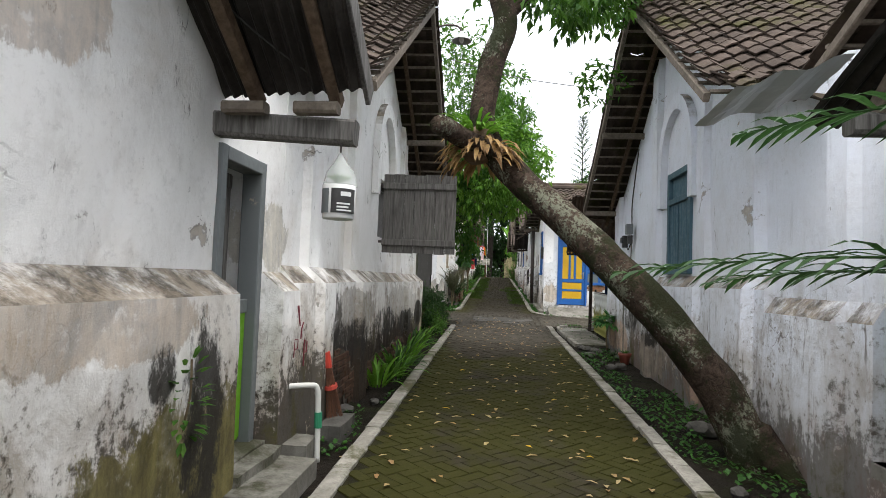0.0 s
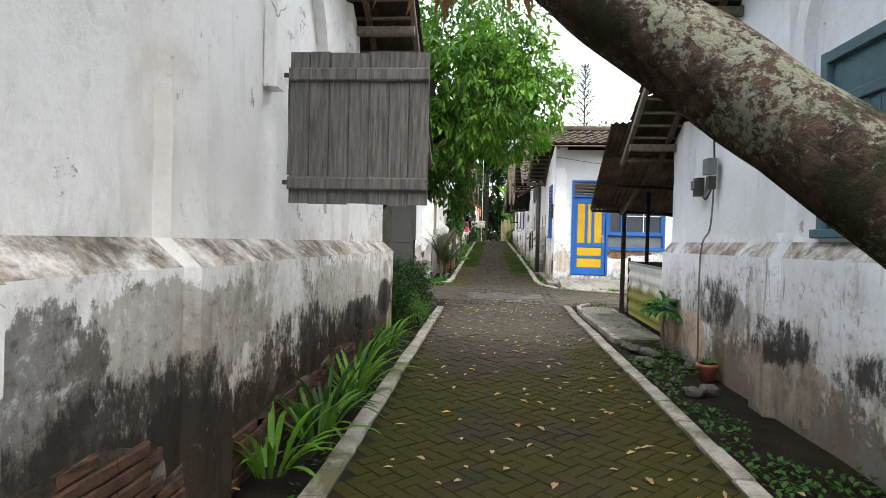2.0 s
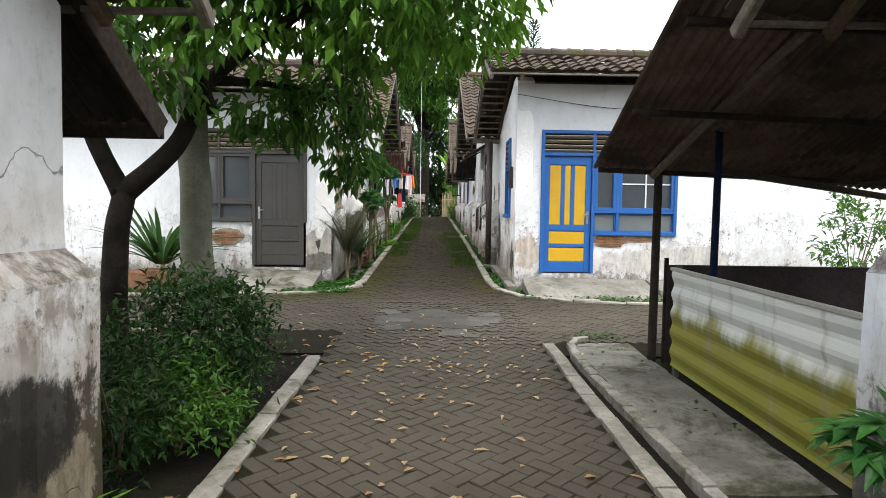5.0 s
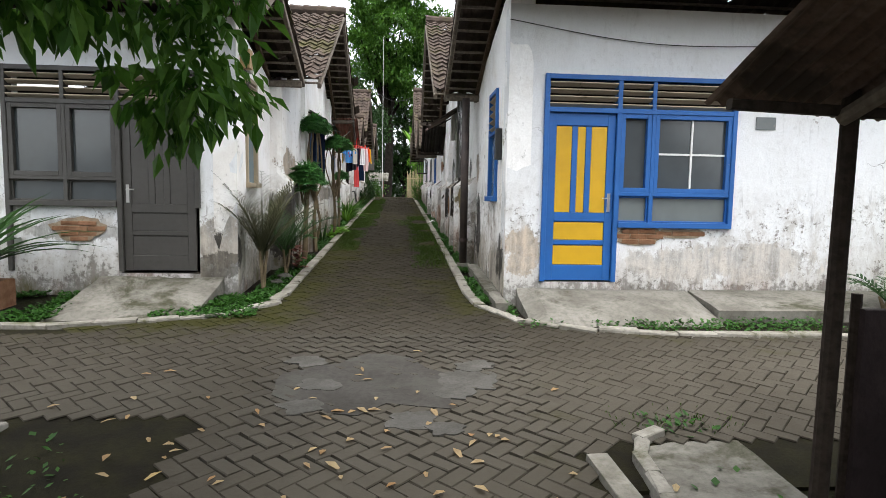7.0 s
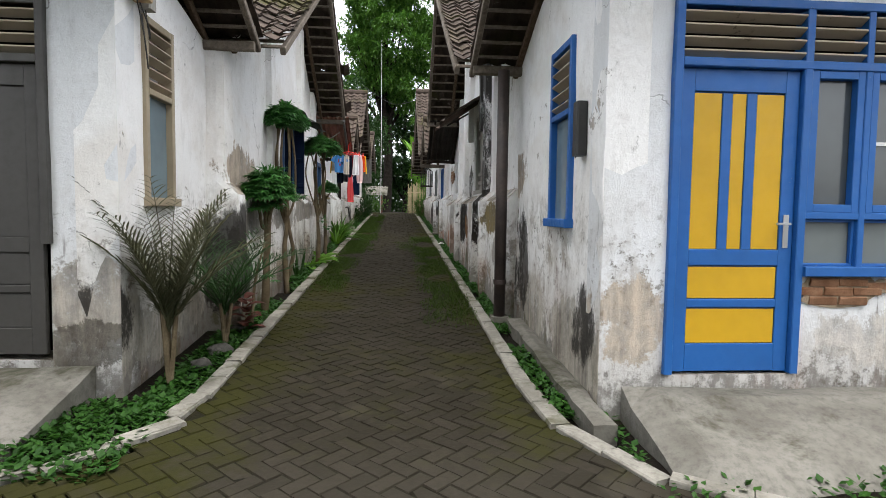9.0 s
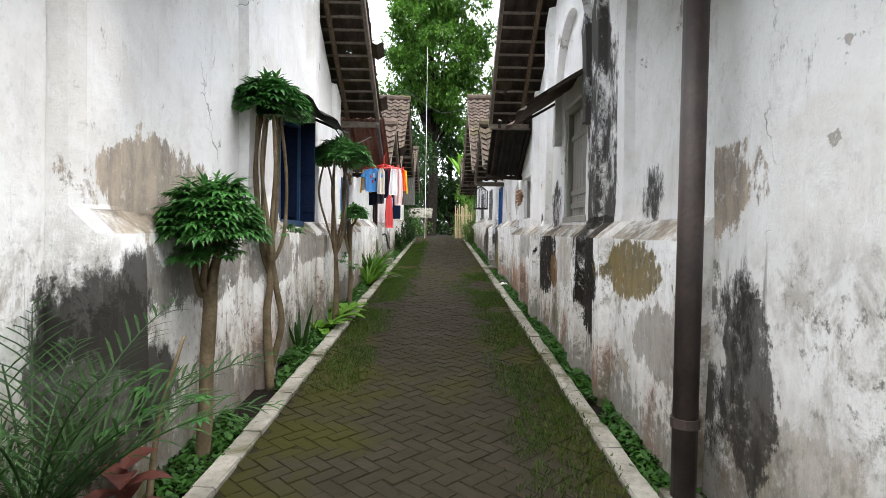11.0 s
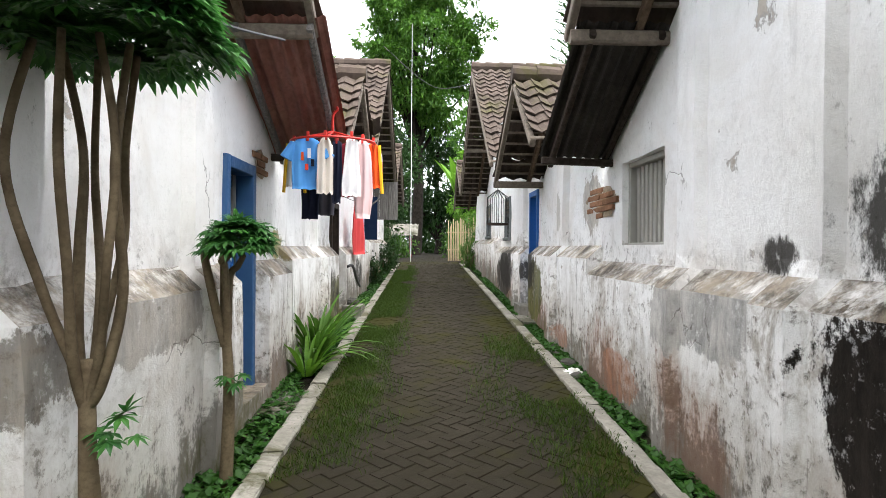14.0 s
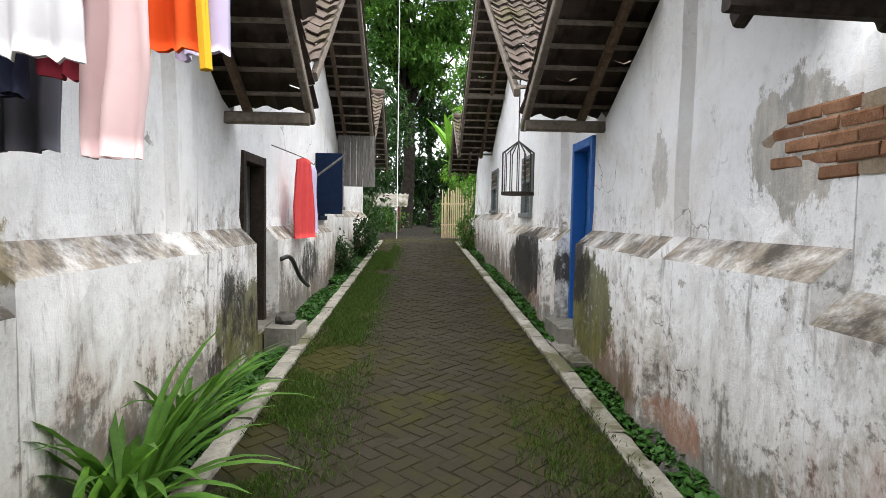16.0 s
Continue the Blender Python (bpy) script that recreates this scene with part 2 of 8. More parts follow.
def paving(name, a, b, island):
    """Concrete pavers, darkened by damp and moss, each a little different."""
    n = Nodes(name, 0.8)
    big, mid, fine = n.noise(0.5, 4, warp=0.5), n.noise(2.4, 6, rough=0.7, warp=0.3), n.noise(30, 6, rough=0.7)
    x, y, z = n.axes()
    col = n.mix(n.random(island), a, b)
    col = n.mix(n.ramp(fine, 0.4, 0.75, 0, 0.5), col, tuple(v * 0.5 for v in a))
    col = n.mix(n.ramp(mid, 0.5, 0.72, 0, 0.5), col, (0.055, 0.049, 0.039))
    # paler stretch around the crossing: its brighter light put into the paver colour
    lit_stretch = n.math("MULTIPLY", n.ramp(y, 9.5, 13.5), n.ramp(y, 16.8, 19.8, 1.0, 0.0))
    col = n.mix(n.math("MULTIPLY", lit_stretch, n.ramp(n.math("ADD", big, n.math("MULTIPLY", fine, 0.4)), 0.4, 0.85, 0.35, 0.75)), col, (0.074, 0.066, 0.052))
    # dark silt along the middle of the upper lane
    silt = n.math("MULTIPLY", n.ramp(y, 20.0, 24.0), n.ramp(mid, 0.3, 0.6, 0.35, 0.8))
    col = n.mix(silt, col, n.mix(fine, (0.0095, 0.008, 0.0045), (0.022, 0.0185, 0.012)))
    # moss keeps to the shaded stretches and the edges of the lane
    edge = n.ramp(n.math("ABSOLUTE", n.math("SUBTRACT", x, 0.1)), 0.45, 1.15, 0.0, 0.22)
    wet = n.math("ADD", n.math("ADD", n.math("MULTIPLY", big, 0.9), n.math("MULTIPLY", mid, 0.7)), n.math("ADD", n.math("ADD", n.ramp(y, 7.0, 15.0, 0.2, 0.0), n.math("MULTIPLY", lit_stretch, -0.3)), edge))
    col = n.mix(n.ramp(wet, 0.82, 1.06, 0, 0.85), col, n.mix(fine, (0.014, 0.015, 0.002), (0.036, 0.035, 0.005)))
    n.bump(n.math("ADD", n.math("MULTIPLY", fine, 0.4), mid), 0.6, 0.012)
    return n.done(col, n.ramp(mid, 0.3, 0.7, 0.8, 1.0))


def lichen_bark(name):
    """Scaly brown bark with pale lichen and dark green moss."""
    n = Nodes(name, 0.95)
    scale = n.noise(13, 7, (1, 1, 1), 0.75, 0.8)
    crack = n.noise(34, 5, rough=0.75, warp=0.3)
    col = n.mix(n.ramp(scale, 0.35, 0.65), (0.02, 0.013, 0.01), (0.085, 0.06, 0.044))
    col = n.mix(n.ramp(crack, 0.5, 0.68, 0, 0.8), col, (0.018, 0.014, 0.011))
    col = n.mix(n.ramp(n.math("ADD", n.math("MULTIPLY", n.noise(2.2, 5), 0.7), n.math("MULTIPLY", crack, 0.6)), 0.68, 0.74, 0, 0.9), col, (0.17, 0.175, 0.13))
    col = n.mix(n.ramp(n.math("ADD", n.math("MULTIPLY", n.noise(1.6, 6, rough=0.7), 0.9), n.math("MULTIPLY", scale, 0.4)), 0.64, 0.72, 0, 0.85), col, (0.014, 0.018, 0.006))
    n.bump(n.math("ADD", scale, n.math("MULTIPLY", crack, 0.5)), 1.0, 0.035)
    return n.done(col)


def cloth(name, a):
    n = Nodes(name, 0.95)
    w = n.noise(120, 2)
    col = n.mix(n.ramp(n.noise(5, 3), 0.3, 0.8, 0, 0.35), a, tuple(v * 0.7 for v in a))
    n.bump(w, 0.15, 0.002)
    return n.done(col)


BARED = (0.36, 0.33, 0.28)
MOSSY = (0.1, 0.1, 0.03)
SOOTY = (0.022, 0.018, 0.015)
EARTHY = (0.034, 0.025, 0.018)
RUSTY = (0.36, 0.16, 0.09)
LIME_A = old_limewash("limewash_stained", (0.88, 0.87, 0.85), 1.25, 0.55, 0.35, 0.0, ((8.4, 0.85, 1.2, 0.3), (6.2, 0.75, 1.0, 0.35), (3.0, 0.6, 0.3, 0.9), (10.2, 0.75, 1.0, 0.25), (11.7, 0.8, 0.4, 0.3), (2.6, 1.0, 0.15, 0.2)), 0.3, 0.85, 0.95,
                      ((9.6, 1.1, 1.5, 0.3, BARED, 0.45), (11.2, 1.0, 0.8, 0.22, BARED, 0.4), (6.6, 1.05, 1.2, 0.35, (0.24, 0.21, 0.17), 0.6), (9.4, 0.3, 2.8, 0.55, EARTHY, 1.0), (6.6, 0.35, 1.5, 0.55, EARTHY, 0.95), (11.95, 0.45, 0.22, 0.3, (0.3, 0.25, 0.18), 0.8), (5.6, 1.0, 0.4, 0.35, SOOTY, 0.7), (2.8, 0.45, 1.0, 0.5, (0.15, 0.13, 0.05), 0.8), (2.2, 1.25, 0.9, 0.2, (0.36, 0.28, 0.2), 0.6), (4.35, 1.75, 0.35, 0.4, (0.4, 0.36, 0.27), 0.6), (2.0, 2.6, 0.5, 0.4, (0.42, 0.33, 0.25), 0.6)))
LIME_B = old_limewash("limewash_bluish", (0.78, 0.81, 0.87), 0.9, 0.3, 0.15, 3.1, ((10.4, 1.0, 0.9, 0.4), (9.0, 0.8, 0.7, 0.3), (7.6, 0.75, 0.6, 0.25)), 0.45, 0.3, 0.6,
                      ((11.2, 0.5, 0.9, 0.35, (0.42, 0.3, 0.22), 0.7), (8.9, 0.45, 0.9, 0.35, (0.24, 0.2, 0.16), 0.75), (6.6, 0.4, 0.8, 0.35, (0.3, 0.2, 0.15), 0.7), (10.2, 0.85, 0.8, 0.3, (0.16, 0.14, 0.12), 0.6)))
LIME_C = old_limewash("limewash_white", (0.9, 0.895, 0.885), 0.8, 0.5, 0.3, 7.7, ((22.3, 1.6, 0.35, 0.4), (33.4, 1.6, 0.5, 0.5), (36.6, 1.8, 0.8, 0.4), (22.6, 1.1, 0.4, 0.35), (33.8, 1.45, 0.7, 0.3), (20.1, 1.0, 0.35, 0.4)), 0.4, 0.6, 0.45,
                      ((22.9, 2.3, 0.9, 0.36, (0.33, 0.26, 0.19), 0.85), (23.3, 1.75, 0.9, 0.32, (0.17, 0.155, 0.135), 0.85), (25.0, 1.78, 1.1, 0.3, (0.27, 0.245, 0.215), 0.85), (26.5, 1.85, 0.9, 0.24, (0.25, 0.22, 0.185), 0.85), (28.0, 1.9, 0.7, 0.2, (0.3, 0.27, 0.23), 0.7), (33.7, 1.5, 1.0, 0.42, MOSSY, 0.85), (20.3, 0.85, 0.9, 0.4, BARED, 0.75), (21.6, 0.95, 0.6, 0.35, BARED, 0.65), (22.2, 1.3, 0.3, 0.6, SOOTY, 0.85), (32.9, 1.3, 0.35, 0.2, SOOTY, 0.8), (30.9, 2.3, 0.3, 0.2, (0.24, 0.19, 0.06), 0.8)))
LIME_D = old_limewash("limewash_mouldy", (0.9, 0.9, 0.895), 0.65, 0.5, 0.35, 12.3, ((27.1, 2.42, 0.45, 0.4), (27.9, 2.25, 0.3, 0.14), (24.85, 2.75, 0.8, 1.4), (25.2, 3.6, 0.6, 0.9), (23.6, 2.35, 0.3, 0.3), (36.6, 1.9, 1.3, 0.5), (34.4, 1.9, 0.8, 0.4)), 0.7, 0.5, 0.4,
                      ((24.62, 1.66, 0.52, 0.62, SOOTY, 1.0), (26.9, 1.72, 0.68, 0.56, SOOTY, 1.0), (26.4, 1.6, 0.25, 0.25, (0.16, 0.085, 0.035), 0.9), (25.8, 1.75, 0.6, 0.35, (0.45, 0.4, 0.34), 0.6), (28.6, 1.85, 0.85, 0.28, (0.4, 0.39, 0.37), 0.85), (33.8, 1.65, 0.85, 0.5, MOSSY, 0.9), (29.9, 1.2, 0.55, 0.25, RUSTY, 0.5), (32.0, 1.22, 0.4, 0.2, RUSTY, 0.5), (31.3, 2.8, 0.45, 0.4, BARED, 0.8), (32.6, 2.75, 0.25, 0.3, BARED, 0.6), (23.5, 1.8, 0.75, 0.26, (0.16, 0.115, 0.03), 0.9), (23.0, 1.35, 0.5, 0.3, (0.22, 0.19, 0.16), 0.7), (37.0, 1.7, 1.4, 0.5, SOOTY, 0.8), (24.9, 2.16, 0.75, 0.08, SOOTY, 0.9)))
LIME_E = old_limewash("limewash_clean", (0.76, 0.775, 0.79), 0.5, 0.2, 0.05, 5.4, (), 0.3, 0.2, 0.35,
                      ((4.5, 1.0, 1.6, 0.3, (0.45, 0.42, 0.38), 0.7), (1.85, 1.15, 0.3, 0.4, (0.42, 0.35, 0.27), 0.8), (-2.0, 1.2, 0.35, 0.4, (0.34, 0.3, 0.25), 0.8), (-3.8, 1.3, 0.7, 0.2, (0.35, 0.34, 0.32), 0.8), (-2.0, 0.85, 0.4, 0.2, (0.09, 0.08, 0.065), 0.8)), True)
WOOD_GREY = woody("weathered_grey_wood", (0.075, 0.07, 0.064), (0.2, 0.19, 0.178), (9, 9, 0.7))
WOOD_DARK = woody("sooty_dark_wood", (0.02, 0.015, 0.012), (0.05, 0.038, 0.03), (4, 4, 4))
WOOD_BROWN = woody("brown_wood", (0.07, 0.046, 0.03), (0.14, 0.1, 0.07), (4, 4, 4))
WOOD_PALE = woody("pale_rafter_wood", (0.12, 0.1, 0.08), (0.22, 0.185, 0.15), (4, 4, 4))
TILE = grainy("clay_roof_tile", (0.045, 0.035, 0.029), (0.1, 0.076, 0.062), 2.0, 0.9, 0.6, 0.01, (0.05, 0.048, 0.016), True)
RUST = grainy("rusted_corrugated_iron", (0.1, 0.066, 0.052), (0.19, 0.14, 0.115), 2.5, 0.8, 0.3, 0.01, (0.06, 0.047, 0.04))
IRON_RED = grainy("red_painted_iron", (0.2, 0.085, 0.065), (0.28, 0.14, 0.11), 2.5, 0.7, 0.2, 0.01)
IRON_DARK = grainy("dark_sheet_iron", (0.025, 0.022, 0.02), (0.05, 0.044, 0.04), 3.0, 0.7)
IRON_BLACK = grainy("black_iron_post", (0.03, 0.022, 0.02), (0.06, 0.042, 0.036), 4.0, 0.6, 0.2)
BLUE = painted("blue_gloss_paint", (0.01, 0.105, 0.36))
BLUE_DK = painted("dark_blue_paint", (0.005, 0.013, 0.036), wear=0.0, rough=0.75)
BLUE_MID = painted("mid_blue_paint", (0.03, 0.1, 0.24), wear=0.3)
TEAL = painted("faded_teal_paint", (0.06, 0.125, 0.16), (0.25, 0.24, 0.22), 0.5)
YELLOW = painted("yellow_gloss_paint", (0.58, 0.34, 0.006), wear=0.3)
GREY_PAINT = painted("grey_brown_door_paint", (0.05, 0.047, 0.042), wear=0.2)
CREAM = painted("cream_frame_paint", (0.34, 0.28, 0.19), wear=0.4)
CREAM_GREY = painted("cream_grey_paint", (0.36, 0.35, 0.31), wear=0.45)
GREEN_PAINT = painted("lime_green_paint", (0.13, 0.33, 0.01), wear=0.15)
FRAME_GREY = painted("grey_frame_paint", (0.15, 0.165, 0.165), wear=0.6)
CONCRETE = grainy("old_concrete", (0.125, 0.118, 0.1), (0.22, 0.21, 0.185), 2.0, 0.92, 0.8, 0.015, (0.05, 0.05, 0.03))
KERB_MAT = grainy("kerb_concrete", (0.17, 0.16, 0.135), (0.3, 0.285, 0.25), 3.0, 0.9, 0.6, 0.01, (0.08, 0.078, 0.045))
CONCRETE_PALE = grainy("pale_concrete", (0.24, 0.23, 0.2), (0.4, 0.385, 0.345), 1.6, 0.92, 0.6, 0.012, (0.15, 0.145, 0.1))
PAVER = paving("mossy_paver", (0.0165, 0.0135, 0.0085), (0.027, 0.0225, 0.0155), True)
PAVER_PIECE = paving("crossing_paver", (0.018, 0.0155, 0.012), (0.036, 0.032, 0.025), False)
JOINT = grainy("paver_joint_moss", (0.009, 0.0075, 0.0045), (0.017, 0.0155, 0.006), 4.0, 0.95)
SOIL = grainy("damp_soil", (0.008, 0.0062, 0.0045), (0.02, 0.0155, 0.011), 2.2, 0.95, 0.9, 0.05, (0.016, 0.018, 0.007))
STONE = grainy("field_stone", (0.05, 0.047, 0.042), (0.13, 0.125, 0.112), 5.0, 0.9, 0.5, 0.02, None, True)
BRICK_DARK = grainy("grimy_brick", (0.05, 0.03, 0.022), (0.13, 0.075, 0.05), 7.0, 0.95, 0.7, 0.015, (0.025, 0.022, 0.018), False, True)
BRICK = grainy("old_red_brick", (0.2, 0.095, 0.05), (0.36, 0.2, 0.12), 9.0, 0.95, 0.6, 0.01, None, False, True)
BARK = lichen_bark("mossy_bark")
BARK_PALE = grainy("smooth_pale_bark", (0.1, 0.075, 0.045), (0.2, 0.155, 0.098), 5.0, 0.85, 0.4, 0.01)
BARK_DARK = grainy("dark_bark", (0.011, 0.009, 0.007), (0.03, 0.025, 0.02), 5.0, 0.95, 0.8, 0.02)
LEAF = leafy("tree_leaf", (0.032, 0.1, 0.011), (0.1, 0.215, 0.028))
LEAF_LIGHT = leafy("light_leaf", (0.06, 0.17, 0.013), (0.15, 0.31, 0.03))
LEAF_DARK = leafy("dark_leaf", (0.011, 0.036, 0.007), (0.03, 0.075, 0.014))
LEAF_PALM = leafy("palm_leaflet", (0.02, 0.055, 0.014), (0.04, 0.095, 0.024))
LEAF_DRY = leafy("dry_leaf", (0.3, 0.17, 0.07), (0.45, 0.36, 0.2), (0.7, 0.42, 0.03))
LEAF_PURPLE = leafy("purple_leaf", (0.1, 0.03, 0.03), (0.16, 0.06, 0.04))
GRASS = leafy("grass_blade", (0.03, 0.062, 0.008), (0.075, 0.125, 0.02))
WEED = leafy("ground_cover_leaf", (0.02, 0.075, 0.008), (0.045, 0.13, 0.018))
FROND_DRY = leafy("dry_palm_leaflet", (0.06, 0.066, 0.03), (0.14, 0.135, 0.08))
# dark colour that stands in for the shade inside the houses
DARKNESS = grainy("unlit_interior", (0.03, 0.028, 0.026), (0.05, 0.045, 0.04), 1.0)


def glassy(name, tint, rough):
    n = Nodes(name, rough)
    n.bsdf.inputs["Specular IOR Level"].default_value = 0.6
    return n.done(n.mix(n.ramp(n.noise(2.0, 3), 0.3, 0.7), tint, tuple(v * 0.8 for v in tint)))


GLASS_GREY = glassy("grey_frosted_glass", (0.06, 0.07, 0.075), 0.15)
GLASS_PALE = glassy("pale_frosted_glass", (0.15, 0.17, 0.165), 0.35)
GLASS_BLUE = glassy("blue_reflecting_glass", (0.16, 0.22, 0.25), 0.2)
CHROME = Nodes("worn_chrome", 0.3, 1.0).done((0.6, 0.6, 0.58))
BLACK = grainy("black_plastic", (0.018, 0.018, 0.018), (0.035, 0.033, 0.03), 6.0, 0.5, 0.1)
WHITE_PLASTIC = painted("white_plastic", (0.75, 0.75, 0.73), (0.45, 0.43, 0.4), 0.3)

# ---- mesh helpers ----
class Build:
    """Collects vertices and faces of one mesh."""

    def __init__(self):
        self.v, self.f = [], []

    def quad(self, *pts):
        i = len(self.v)
        self.v += [tuple(p) for p in pts]
        self.f.append(tuple(range(i, i + len(pts))))

    def box(self, x0, x1, y0, y1, z0, z1, c=0.0, m=None):
        """A box whose long edges are chamfered by c."""
        d = (x1 - x0, y1 - y0, z1 - z0)
        k = max(range(3), key=lambda q: d[q])
        a, b = [q for q in range(3) if q != k]
        lo, hi = (x0, y0, z0), (x1, y1, z1)
        c = min(c, 0.4 * d[a], 0.4 * d[b])
        A0, A1, B0, B1 = lo[a], hi[a], lo[b], hi[b]
        if c > 0:
            ring = [(A0 + c, B0), (A1 - c, B0), (A1, B0 + c), (A1, B1 - c), (A1 - c, B1), (A0 + c, B1), (A0, B1 - c), (A0, B0 + c)]
        else:
            ring = [(A0, B0), (A1, B0), (A1, B1), (A0, B1)]
        if k == 1:
            ring = ring[::-1]
        i, n = len(self.v), len(ring)
        for e in (lo[k], hi[k]):
            for p, q in ring:
                w = [0, 0, 0]
                w[k], w[a], w[b] = e, p, q
                self.v.append(tuple(m @ Vector(w)) if m else tuple(w))
        self.f.append(tuple(range(i + n - 1, i - 1, -1)))
        self.f.append(tuple(range(i + n, i + 2 * n)))
        for j in range(n):
            self.f.append((i + j, i + (j + 1) % n, i + n + (j + 1) % n, i + n + j))
        return self

    def beam(self, p, q, w, h, c=0.008, up=(0, 0, 1)):
        """A squared timber from p to q."""
        p, q = Vector(p), Vector(q)
        d = (q - p).normalized()
        s = d.cross(Vector(up))
        s = s.normalized() if s.length > 1e-5 else Vector((1, 0, 0))
        u = s.cross(d)
        m = Matrix.Translation(p) @ Matrix((s, d, u)).transposed().to_4x4()
        return self.box(-w / 2, w / 2, 0, (q - p).length, -h / 2, h / 2, c, m)

    def tube(self, pts, radii, n=8, cap=True, wob=0.0, seed=0):
        """A round tube along pts."""
        pts = [Vector(p) for p in pts]
        i0, side = len(self.v), None
        for k, p in enumerate(pts):
            d = (pts[min(k + 1, len(pts) - 1)] - pts[max(k - 1, 0)]).normalized()
            if side is None:
                side = d.orthogonal().normalized()
            side = (side - d * side.dot(d)).normalized()
            up = d.cross(side)
            for j in range(n):
                a = 2 * math.pi * j / n
                r = radii[k]
                if wob:
                    r *= 1 + wob * noise.noise(p * 2.3 + Vector((math.cos(a), math.sin(a), seed)) * 1.1)
                self.v.append(tuple(p + (side * math.cos(a) + up * math.sin(a)) * r))
        for k in range(len(pts) - 1):
            for j in range(n):
                a, b = i0 + k * n + j, i0 + k * n + (j + 1) % n
                self.f.append((a, b, b + n, a + n))
        if cap:
            self.f.append(tuple(range(i0 + n - 1, i0 - 1, -1)))
            e = i0 + (len(pts) - 1) * n
            self.f.append(tuple(range(e, e + n)))
        return self

    def leaf(self, base, way, length, width, droop=0.3, fold=0.25, steps=3, up=(0, 0, 1)):
        """A blade that is folded along its midrib and droops."""
        base, d = Vector(base), Vector(way).normalized()
        s = d.cross(Vector(up))
        s = s.normalized() if s.length > 1e-3 else Vector((1, 0, 0))
        p, i0 = base.copy(), len(self.v)
        for k in range(steps + 1):
            t = k / steps
            w = width * 0.5 * (math.sin(math.pi * min(1, 0.12 + 0.88 * t)) ** 0.8 if k < steps else 0.02)
            u = s.cross(d)
            self.v += [tuple(p - s * w + u * w * fold), tuple(p), tuple(p + s * w + u * w * fold)]
            p = p + d * (length / steps)
            d = (d - Vector((0, 0, droop / steps))).normalized()
        for k in range(steps):
            a = i0 + 3 * k
            self.f += [(a, a + 1, a + 4, a + 3), (a + 1, a + 2, a + 5, a + 4)]
        return self

    def mesh(self, name, smooth=False):
        me = bpy.data.meshes.new(name)
        me.from_pydata(self.v, [], self.f)
        if smooth:
            me.polygons.foreach_set("use_smooth", [True] * len(me.polygons))
        me.update()
        return me


def part(name, build, material, parent=None, label="", smooth=False):
    """Links one mesh as one object, under a thing or under a part."""
    me = build.mesh(name, smooth) if isinstance(build, Build) else build
    if not me.materials:
        me.materials.append(material)
    ob = new(name, me)
    ob.parent = parent
    if label:
        ob["label"] = label
    return ob


def thing(name, at, label, category, group="", kind=""):
    ob = new(name)
    ob.location = at
    ob.empty_display_size = 0.2
    tagged(ob, label, category, group, kind)
    return ob


def sub(name, build, material, parent, label="", smooth=False):
    """A part whose mesh is given in world coordinates, under a thing that stands somewhere else."""
    ob = part(name, build, material, parent, label, smooth)
    top = parent
    off = Vector((0, 0, 0))
    while top:
        off += top.location
        top = top.parent
    ob.data.transform(Matrix.Translation(-off))
    return ob


